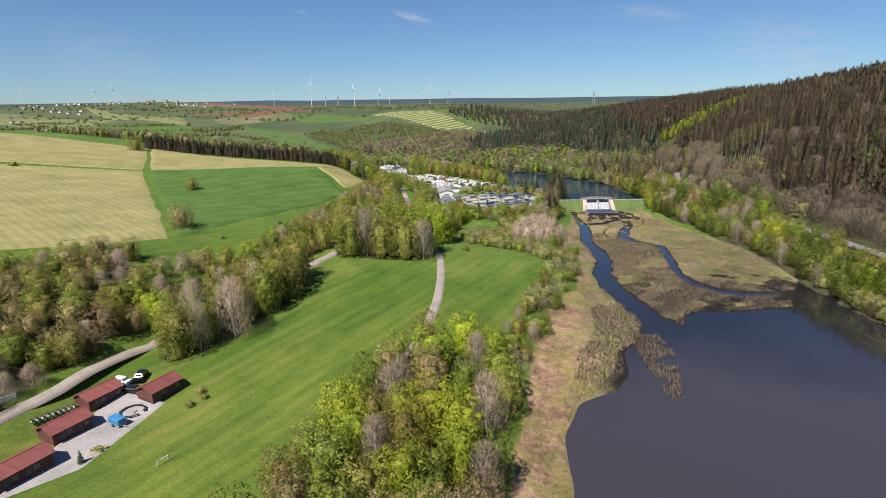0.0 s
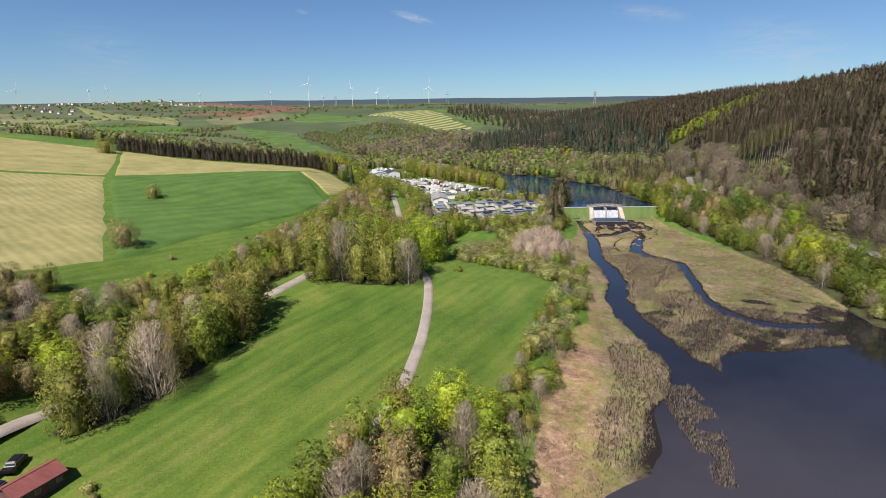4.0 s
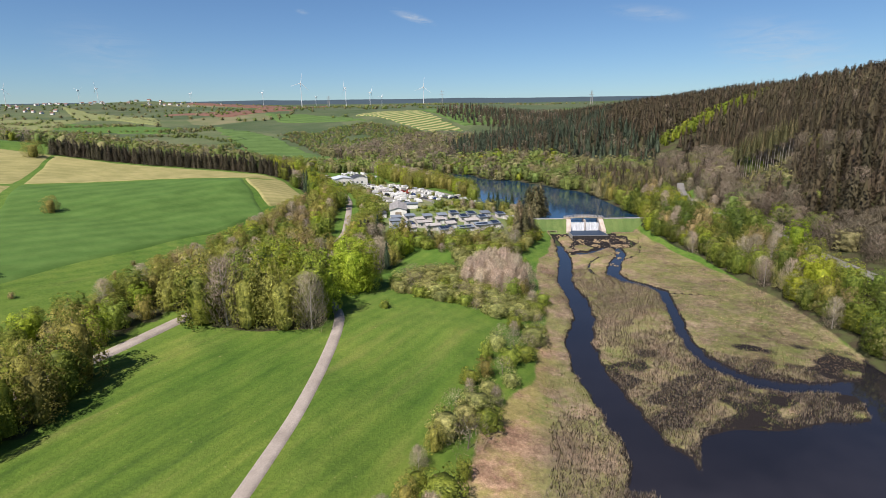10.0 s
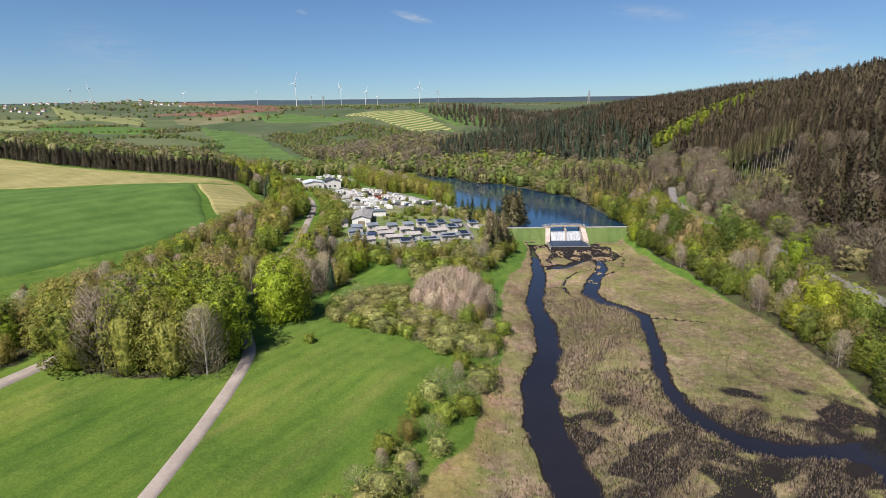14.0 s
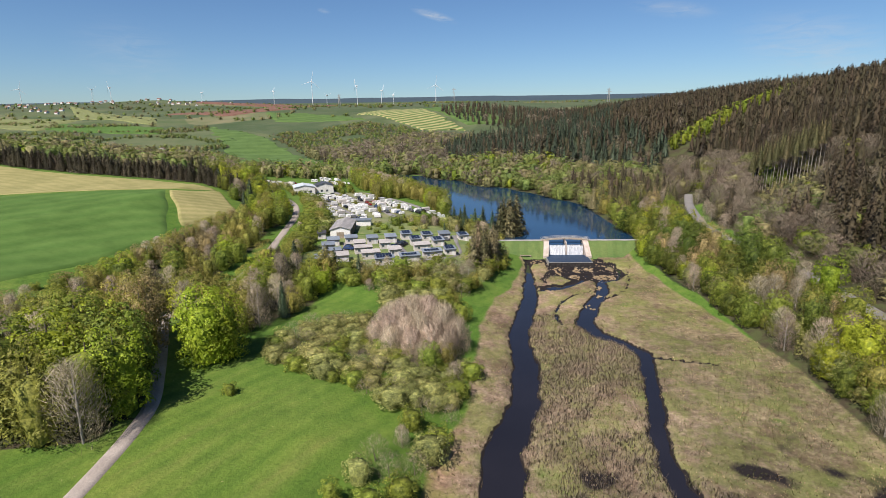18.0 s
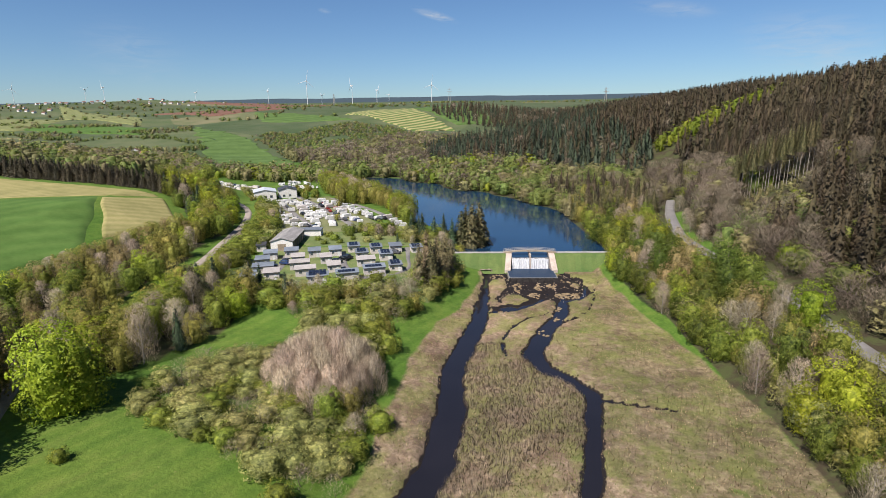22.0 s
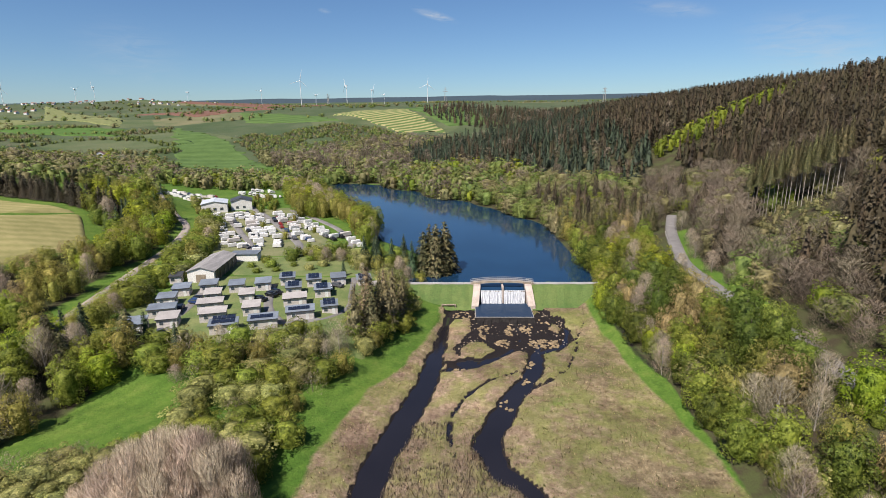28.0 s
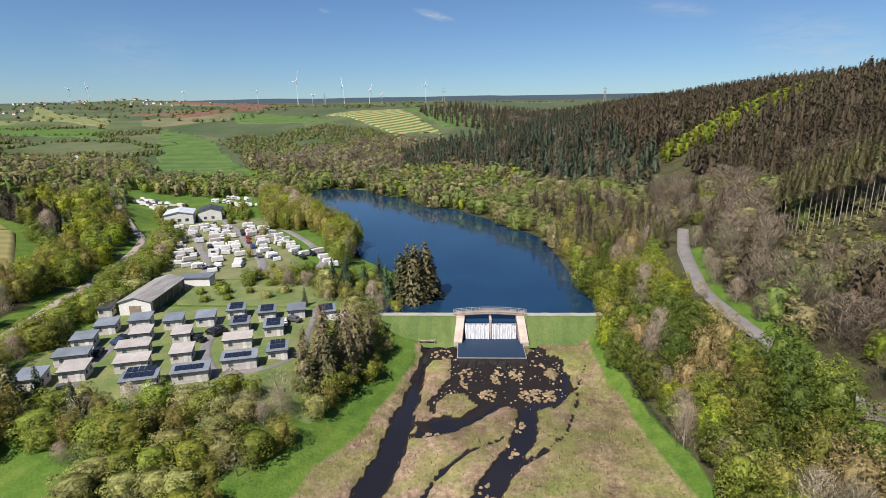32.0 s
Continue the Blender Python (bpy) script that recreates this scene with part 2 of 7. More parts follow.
    # peaty brown hollows and a few fresh green ones
    peat = colour_ramp(n, [(0.54, (0, 0, 0)), (0.66, (1, 1, 1))])
    l.new(noise_at(n, l, pos, 0.07, 7, 0.74, (1, 1, 1, 40)).outputs["Fac"], peat.inputs["Fac"])
    s = mixed(n, l, s, (0.095, 0.062, 0.046), mixed(n, l, (0, 0, 0), peat.outputs["Color"], 0.72))
    fresh = colour_ramp(n, [(0.60, (0, 0, 0)), (0.70, (1, 1, 1))])
    l.new(noise_at(n, l, pos, 0.06, 6, 0.7, (1, 1, 1, -25)).outputs["Fac"], fresh.inputs["Fac"])
    s = mixed(n, l, s, (0.095, 0.15, 0.03), mixed(n, l, (0, 0, 0), fresh.outputs["Color"], 0.75))
    under = colour_ramp(n, [(0.42, (0.05, 0.042, 0.024)), (0.58, (0.062, 0.075, 0.026))])
    l.new(noise_at(n, l, pos, 0.22, 5, 0.7).outputs["Fac"], under.inputs["Fac"])
    tuft = colour_ramp(n, [(0.3, (0.62, 0.62, 0.62)), (0.5, (1.0, 1.0, 1.0)), (0.7, (1.32, 1.3, 1.25))])
    l.new(noise_at(n, l, pos, 0.28, 9, 0.82).outputs["Fac"], tuft.inputs["Fac"])
    broad = colour_ramp(n, [(0.35, (0.72, 0.70, 0.70)), (0.65, (1.22, 1.2, 1.16))])
    l.new(noise_at(n, l, pos, 0.045, 4, 0.6).outputs["Fac"], broad.inputs["Fac"])
    s = mixed(n, l, s, tuft.outputs["Color"], 1.0, "MULTIPLY")
    s = mixed(n, l, s, broad.outputs["Color"], 1.0, "MULTIPLY")
    s = mixed(n, l, s, speck.outputs["Color"], 1.0, "MULTIPLY")
    bank = n.new("ShaderNodeMath")
    bank.operation, bank.inputs[1].default_value = "MULTIPLY_ADD", -0.27
    south = n.new("ShaderNodeMath")
    south.operation, south.inputs[1].default_value = "MINIMUM", 150
    l.new(north.outputs["Y"], south.inputs[0])
    l.new(south.outputs[0], bank.inputs[0])
    l.new(north.outputs["X"], bank.inputs[2])
    # pinkish hay on the west bank, olive sedge to the east, paler and drier below the dam
    for axis, low, high, tint, how, most in (("bank", 9, 3, (1.45, 1.28, 1.2), "MULTIPLY", 1.0), ("X", 86, 112, (0.80, 0.86, 0.74), "MULTIPLY", 1.0), ("Y", 195, 240, (1.3, 1.26, 1.26), "MULTIPLY", 1.0)):
        reach = n.new("ShaderNodeMapRange")
        l.new(bank.outputs[0] if axis == "bank" else north.outputs[axis], reach.inputs["Value"])
        reach.inputs["From Min"].default_value, reach.inputs["From Max"].default_value, reach.inputs["To Max"].default_value = low, high, most
        s = mixed(n, l, s, tint, reach.outputs["Result"], how)
    # plateau fields in dulled tones, distance haze put into the colour
    cells = n.new("ShaderNodeTexVoronoi")
    cells.inputs["Scale"].default_value = 0.0052
    l.new(pos, cells.inputs["Vector"])
    patch = colour_ramp(n, [(0.15, (0.07, 0.10, 0.045)), (0.4, (0.095, 0.125, 0.055)), (0.6, (0.08, 0.105, 0.05)), (0.8, (0.15, 0.16, 0.08)), (0.95, (0.11, 0.14, 0.06))])
    patch.color_ramp.interpolation = "CONSTANT"
    l.new(cells.outputs["Color"], patch.inputs["Fac"])
    f = mixed(n, l, patch.outputs["Color"], tone.outputs["Color"], 1.0, "MULTIPLY")
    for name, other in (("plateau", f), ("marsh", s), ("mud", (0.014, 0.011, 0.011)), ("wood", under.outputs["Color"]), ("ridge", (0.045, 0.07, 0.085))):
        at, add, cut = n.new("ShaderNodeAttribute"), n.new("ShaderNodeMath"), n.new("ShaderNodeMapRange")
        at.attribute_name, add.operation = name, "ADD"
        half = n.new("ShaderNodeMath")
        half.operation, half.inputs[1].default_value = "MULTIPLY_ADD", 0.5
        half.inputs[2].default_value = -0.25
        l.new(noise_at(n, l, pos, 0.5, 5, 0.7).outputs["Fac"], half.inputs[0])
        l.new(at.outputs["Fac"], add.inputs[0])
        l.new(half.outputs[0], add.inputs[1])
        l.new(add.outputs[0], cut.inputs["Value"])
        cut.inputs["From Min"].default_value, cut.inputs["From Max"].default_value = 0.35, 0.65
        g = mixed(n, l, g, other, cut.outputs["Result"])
    g = mixed(n, l, g, (0.84, 0.79, 0.82), 1.0, "MULTIPLY")
    l.new(g, p.inputs["Base Color"])
    p.inputs["Roughness"].default_value, p.inputs["Specular IOR Level"].default_value = 0.9, 0.2
    b = n.new("ShaderNodeBump")
    b.inputs["Strength"].default_value, b.inputs["Distance"].default_value = 0.7, 0.3
    l.new(small.outputs["Fac"], b.inputs["Height"])
    l.new(b.outputs["Normal"], p.inputs["Normal"])
    return m


def striped(name, a, b, width, angle, soft=0.35, bend=3.5):
    """Mown or drilled field: bands of two tones over mottling."""
    m, n, l, p = nodes_of(name)
    pos = n.new("ShaderNodeNewGeometry").outputs["Position"]
    mp, w = n.new("ShaderNodeMapping"), n.new("ShaderNodeTexWave")
    mp.inputs["Rotation"].default_value = (0, 0, radians(angle))
    l.new(pos, mp.inputs["Vector"])
    l.new(mp.outputs["Vector"], w.inputs["Vector"])
    w.inputs["Scale"].default_value, w.inputs["Distortion"].default_value = 0.314 / width, bend
    w.inputs["Detail"].default_value, w.inputs["Detail Scale"].default_value = 3, 0.6
    r = colour_ramp(n, [(0.5 - soft, a), (0.5 + soft, b)])
    l.new(w.outputs["Fac"], r.inputs["Fac"])
    t = colour_ramp(n, [(0.3, (0.66, 0.70, 0.62)), (0.7, (1.2, 1.16, 1.2))])
    l.new(noise_at(n, l, pos, 0.07, 8, 0.75).outputs["Fac"], t.inputs["Fac"])
    c = mixed(n, l, mixed(n, l, r.outputs["Color"], t.outputs["Color"], 1.0, "MULTIPLY"), (0.82, 0.80, 0.82), 1.0, "MULTIPLY")
    l.new(c, p.inputs["Base Color"])
    p.inputs["Roughness"].default_value, p.inputs["Specular IOR Level"].default_value = 0.92, 0.15
    return m


M_GROUND = ground_material()
M_LAKE = water_material("lake_water", (0.006, 0.021, 0.047), 0.06, 0.3, 0.9)
M_POOL = water_material("marsh_water", (0.009, 0.008, 0.010), 0.05, 0.15, 1.2, (0.037, 0.033, 0.040), 1.47)
M_YELLOW = striped("dry_meadow", (0.258, 0.245, 0.095), (0.32, 0.288, 0.125), 4.5, 40, 0.5, 5)
M_YELLOW_B = striped("mown_meadow", (0.262, 0.25, 0.10), (0.315, 0.288, 0.125), 3.4, -52, 0.5, 5)
M_GREEN = striped("young_corn", (0.072, 0.142, 0.029), (0.090, 0.163, 0.036), 9, 36, 0.5, 5)
M_STRIPE = striped("swath_meadow", (0.10, 0.16, 0.045), (0.36, 0.33, 0.15), 15, 28, 0.12, 1.2)
M_PALE = striped("pale_pasture", (0.16, 0.19, 0.075), (0.22, 0.23, 0.095), 12, 20)
M_PLOUGH = striped("ploughed_soil", (0.16, 0.085, 0.062), (0.20, 0.11, 0.08), 6, 15)
M_PASTURE = striped("far_pasture", (0.078, 0.135, 0.036), (0.10, 0.165, 0.046), 30, 70, .5, 6)
M_CAMP = surface("worn_grass", (0.105, 0.135, 0.04), (0.215, 0.20, 0.095), 0.12, 2.0, 0.92, 0.1)
M_LAWN = surface("mown_lawn", (0.064, 0.12, 0.024), (0.125, 0.17, 0.044), 0.22, 2.5, 0.9, 0.1)
M_LODGE = surface("lodge_grass", (0.085, 0.135, 0.03), (0.185, 0.2, 0.07), 0.16, 2.5, 0.92, 0.1)
M_PATH = surface("path_asphalt", (0.25, 0.21, 0.18), (0.36, 0.31, 0.27), 0.2, 5, 0.9, 0.01)
M_ROAD = surface("road_asphalt", (0.15, 0.14, 0.135), (0.23, 0.217, 0.208), 0.25, 5, 0.85, 0.01)
M_GRAVEL = surface("pale_gravel", (0.27, 0.25, 0.24), (0.40, 0.38, 0.37), 0.2, 4, 0.9, 0.02)
M_BARK = surface("bark", (0.07, 0.055, 0.04), (0.16, 0.13, 0.10), 1.0, 8, 0.9)
M_PALE_BARK = surface("pale_bark", (0.25, 0.22, 0.19), (0.42, 0.38, 0.33), 1.0, 8, 0.9)
M_LEAF = {
    "lime": foliage("spring_leaves", (0.155, 0.205, 0.014), (0.225, 0.275, 0.023), (0.30, 0.345, 0.038)),
    "green": foliage("green_leaves", (0.108, 0.139, 0.020), (0.157, 0.189, 0.030), (0.213, 0.242, 0.044)),
    "olive": foliage("olive_buds", (0.156, 0.154, 0.032), (0.218, 0.207, 0.048), (0.288, 0.267, 0.074)),
    "brown": foliage("brown_buds", (0.171, 0.138, 0.058), (0.244, 0.197, 0.086), (0.319, 0.265, 0.124)),
    "bare": foliage("bare_twigs", (0.19, 0.155, 0.115), (0.30, 0.25, 0.19), (0.40, 0.335, 0.26), 0.3),
    "pink": foliage("pinkish_twigs", (0.32, 0.255, 0.195), (0.43, 0.35, 0.275), (0.54, 0.45, 0.365), 0.3),
    "willow": foliage("willow_buds", (0.168, 0.176, 0.058), (0.238, 0.240, 0.082), (0.318, 0.312, 0.116)),
    "spruce": foliage("spruce_needles", (0.055, 0.056, 0.023), (0.092, 0.087, 0.038), (0.140, 0.122, 0.060), 0.2),
    "rusty": foliage("dry_spruce_needles", (0.115, 0.094, 0.046), (0.175, 0.142, 0.078), (0.25, 0.205, 0.125), 0.2),
    # green leaves darkened: shade of the east tree belt put into the colour
    "deep": foliage("shaded_green_leaves", (0.066, 0.092, 0.015), (0.100, 0.130, 0.022), (0.150, 0.178, 0.035)),
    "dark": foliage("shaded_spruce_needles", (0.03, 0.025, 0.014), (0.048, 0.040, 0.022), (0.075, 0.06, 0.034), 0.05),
    "fir": foliage("fir_needles", (0.025, 0.045, 0.022), (0.045, 0.072, 0.036), (0.075, 0.10, 0.05), 0.1),
}
M_FAR = {
    "green": foliage("wood_green", (0.109, 0.145, 0.037), (0.144, 0.182, 0.048), (0.190, 0.226, 0.064), 0.35, False),
    "lime": foliage("wood_lime", (0.120, 0.152, 0.015), (0.150, 0.185, 0.018), (0.189, 0.221, 0.025), 0.35, False),
    "olive": foliage("wood_olive", (0.152, 0.142, 0.060), (0.191, 0.174, 0.078), (0.236, 0.215, 0.101), 0.3, False),
    "bare": foliage("wood_bare", (0.146, 0.119, 0.090), (0.186, 0.152, 0.115), (0.229, 0.188, 0.143), 0.3, False),
    "spruce": foliage("wood_spruce", (0.042, 0.034, 0.019), (0.054, 0.043, 0.025), (0.072, 0.056, 0.033), 0.22, False),
    "fir": foliage("wood_fir", (0.021, 0.030, 0.018), (0.029, 0.040, 0.024), (0.040, 0.052, 0.031), 0.05, False),
}
# ---- lie of the land: cross-sections of the valley, (y, ((x, z), ...)) ----
SECTIONS = (
    (-160, ((-1500, 62), (-400, 50), (-200, 34), (-110, 17), (-70, 9), (-6, 6), (4, .5), (126, .3), (133, 2), (150, 11), (165, 13), (260, 58), (420, 96), (900, 115))),
    (50, ((-1500, 75), (-420, 52), (-300, 40), (-200, 31), (-140, 25), (-100, 17.5), (-90, 10.4), (-84, 9.7), (-79, 6.5), (-57, 5.7), (-20, 6), (-2, 5.4), (6, 2.4), (12, .5), (126, .3), (131, 1.5), (150, 11), (165, 13), (260, 58), (420, 96), (900, 115))),
    (150, ((-1500, 80), (-420, 54), (-300, 43), (-200, 33), (-104, 22.5), (-75, 16.5), (-45, 13), (-8, 10), (20, 7.5), (36, 4), (44, 1), (49, .4), (124, .3), (129, 2), (149, 11), (165, 13), (210, 42), (310, 83), (450, 110), (900, 126))),
    (225, ((-1500, 80), (-420, 55), (-300, 45), (-200, 34), (-136, 25.7), (-90, 21), (-60, 14), (-35, 10), (-10, 7), (20, 5.5), (45, 4), (60, 1.4), (66, .4), (126, .5), (133, 2.5), (150, 11), (165, 13), (210, 44), (310, 86), (450, 113), (900, 120))),
    (252, ((-1500, 80), (-420, 56), (-310, 47), (-190, 33.5), (-110, 27), (-75, 20), (-50, 13.5), (-28, 10.8), (-14, 10.5), (40, 10), (50, 7), (60, 2.6), (70, .6), (122, .7), (130, 2.5), (148, 11), (160, 12.5), (172, 15), (212, 45), (310, 87), (450, 114), (900, 120))),
    (300, ((-1500, 80), (-420, 58), (-330, 50), (-185, 33), (-93, 30), (-60, 19), (-35, 12.5), (-12, 11), (44, 10.5), (58, 8), (68, 3), (76, 1.2), (118, 1.2), (124, 5), (140, 11), (157, 12), (170, 15), (215, 44), (310, 84), (450, 113), (900, 120))),
    (400, ((-1500, 78), (-420, 58), (-330, 52), (-230, 42), (-120, 32), (-82, 26), (-62, 14.5), (-50, 13), (20, 11.3), (33, 9.5), (40, 4), (118, 4), (127, 7.5), (150, 12), (172, 12.5), (185, 16), (235, 42), (330, 82), (480, 109), (900, 120))),
    (440, ((-1500, 76), (-420, 54), (-330, 48), (-240, 37), (-150, 26), (-118, 18), (-100, 14.8), (-45, 12.7), (8, 11.1), (16, 9), (22, 4.5), (98, 4.5), (110, 7.8), (150, 17), (178, 21), (190, 26), (230, 40), (330, 78.5), (480, 105.5), (900, 119))),
    (480, ((-1500, 74), (-420, 50), (-250, 38), (-125, 17), (-100, 14.5), (-45, 12.5), (-17, 11), (-9, 5), (78, 5), (92, 8), (150, 22), (200, 38), (330, 75), (480, 102), (900, 118))),
    (530, ((-1500, 72), (-420, 45), (-250, 31), (-140, 15.5), (-80, 13), (-36, 11.5), (-27, 5.5), (42, 5.5), (56, 8.5), (125, 25.5), (190, 42.5), (295, 70), (415, 90), (900, 114))),
    (580, ((-1500, 70), (-420, 40), (-250, 24), (-160, 14), (-60, 12), (-42, 6), (5, 6), (20, 9), (100, 29), (180, 47), (260, 65), (350, 79), (900, 110))),
    (720, ((-1500, 72), (-700, 42), (-400, 27), (-280, 23), (-180, 18), (-60, 17), (40, 22), (130, 36), (210, 55), (330, 74), (430, 82), (600, 92), (1200, 106))),
    (950, ((-1500, 75), (-700, 48), (-400, 42), (-200, 46), (-100, 54), (54, 37), (150, 40), (280, 60), (400, 74), (700, 86), (1500, 102))),
    (1250, ((-2000, 90), (-900, 66), (-560, 70), (-300, 78), (-100, 84), (80, 82), (220, 64), (420, 64), (900, 72), (2000, 95))),
    (2000, ((-3000, 105), (-1600, 116), (-1030, 130), (-600, 98), (0, 104), (400, 100), (1200, 104), (3000, 115))),
    (2600, ((-3500, 118), (0, 118), (3500, 122))),
    (4600, ((-5000, 205), (0, 215), (5000, 220))),
)
# streams: (x, y, half width)
WEST_CREEK = ((76.3, 298, 1.47), (75.4, 288, 1.66), (74, 271, 2.12), (71.6, 246, 2.48), (68, 230, 2.67), (63.3, 213, 2.85), (63.2, 191, 3.22), (61.2, 175, 3.22), (55.6, 158, 3.5), (53.4, 140, 3.31), (54.8, 126, 3.31), (56.2, 112, 3.59), (58.5, 100, 4.6))
EAST_CREEK = ((101.5, 268, 1.07), (100.3, 262, 1.67), (99, 254.4, 2.23), (96, 247, 2.12), (92.3, 240.5, 2.12), (88.2, 230, 2.12), (85, 220, 2.57), (87, 213, 1.58), (92, 208, 1.3), (96, 200, 1.3), (91.8, 182, 1.22), (86, 161, 1.15), (84.6, 149, 1.3), (86.6, 140, 1.58), (91, 133.5, 1.9), (97, 131, 1.5), (106, 131, 1.6), (113, 130, 2.6), (122, 127, 4))
LINK_CREEK = ((75, 252, 0.68), (80.7, 253, 0.75), (86.6, 257, 0.9), (91.7, 261.6, 0.83), (94.6, 265.5, 0.75), (97, 272, 0.6), (96.5, 284, 0.52))
WEIR_LOOP = ((104.5, 294, 1.0), (109.5, 287, 1.1), (111.4, 277, 1.3), (108.6, 267.5, 1.2), (102, 263, 1.3))
RIVULET = ((121.6, 292, 0.1), (117.2, 282.6, 0.15), (113.3, 272.3, 0.2), (111.1, 263.3, 0.3), (107, 253.5, 0.2), (101.4, 246.8, 0.2), (97, 243.3, 0.3))
BACKWATER = ((78.8, 217, 0.1), (77.3, 225, 0.2), (77.8, 231, 0.25), (80.4, 237.8, 0.3), (83, 242.6, 0.3), (86.5, 246.6, 0.25), (93.6, 251, 0.3))
SIDE_DITCH = ((96, 199, 0.3), (104, 196, 0.24), (112, 194, 0.18))


def smooth(a, b, v):
    t = np.clip((v - a) / (b - a), 0, 1)
    return t * t * (3 - 2 * t)


def off_line(line, x, y):
    """Distance from a polyline less its half width, at each place."""
    best = np.full(np.shape(x), 1e9)
    for (ax, ay, aw), (bx, by, bw) in zip(line, line[1:]):
        dx, dy = bx - ax, by - ay
        t = np.clip(((x - ax) * dx + (y - ay) * dy) / (dx * dx + dy * dy), 0, 1)
        best = np.minimum(best, np.hypot(x - ax - t * dx, y - ay - t * dy) - (aw + t * (bw - aw)))
    return best


def wobble(x, y, size, seed=0.0):
    """A cheap smooth noise of plain waves, about -1 to 1."""
    a, b = x / size + seed, y / size - seed * 1.7
    return (np.sin(a * 1.3 + 1.7 * np.sin(b * 0.9 + seed)) + np.sin(b * 1.7 + 1.3 * np.sin(a * 1.1)) + np.sin(a * 0.7 - b * 0.8)) / 3


def shore_x(y):
    """West shore of the lower lake, beyond which it is open water up to the reed islands."""
    return np.interp(y, (-160, 0, 31, 47, 59, 77, 84, 94, 104), (6, 9, 13, 15.5, 19.5, 28.5, 36, 47, 53.5))


def bank_x(y):
    """Where meadow grass gives way to straw and sedge on the west bank."""
    return np.interp(y, (-160, 0, 28, 41, 56, 72, 91, 104, 117, 133, 150, 175, 201, 220, 236, 253, 268, 287), (-4, -2, 2.6, 4.5, 9, 13.5, 18, 23, 30, 37, 43, 49, 51.5, 54, 58.5, 65.4, 70, 72.8))


def reed_end(y):
    """Where the marsh ends in a grass strip on the east side."""
    return np.interp(y, (-160, 60, 108, 130, 160, 189, 215, 242, 258, 286, 300), (136, 132, 122, 123, 127, 129, 127, 123.5, 121, 119.8, 119))


def island_y(x):
    """Southern end of the reed islands between the creeks."""
    return np.interp(x, (50, 58, 63, 68, 82, 94, 105, 108.5, 111, 116, 119, 123, 127, 132), (112, 106, 102, 111, 114, 115, 117, 121, 132.5, 134, 137, 142, 147, 150))


def inside(poly, x, y):
    """Which places lie inside a plan polygon."""
    out = np.zeros(np.shape(x), bool)
    for (ax, ay), (bx, by) in zip(poly, poly[1:] + poly[:1]):
        out ^= ((ay > y) != (by > y)) & (x < (bx - ax) * (y - ay) / (by - ay + 1e-12) + ax)
    return out


# wet black ground below the weir, and the grass islands in it
RAPIDS = ((72.5, 297), (83.6, 298), (85.3, 287), (102.8, 287), (105.3, 296), (109, 291), (112, 284), (112, 272), (106, 262), (101.6, 265), (100, 258), (96.5, 255), (98, 262), (93.7, 262.5), (85, 253.4), (76, 250.6), (75.5, 257), (79, 258.5), (76, 285))
ISLANDS = (((77.5, 285), (82.5, 285.6), (82.3, 278), (80.2, 270.5), (77.8, 263.5), (76.2, 259), (75.7, 266), (76.2, 275)), ((78.6, 258.8), (85.2, 258.6), (89.3, 264.2), (86.2, 268.6), (81.8, 267.6)), ((95, 262), (98, 261.5), (97, 254.5), (94, 250.6)), ((107.5, 282), (110, 279), (108.4, 274.6), (105.6, 277)))


def in_rapids(x, y):
    u, v = x + .9 * wobble(x, y, 2.2, 5), y + .9 * wobble(x, y, 2.0, 1)
    out = inside(RAPIDS, u, v)
    for isle in ISLANDS:
        out &= ~inside(isle, u, v)
    return out.astype(float)


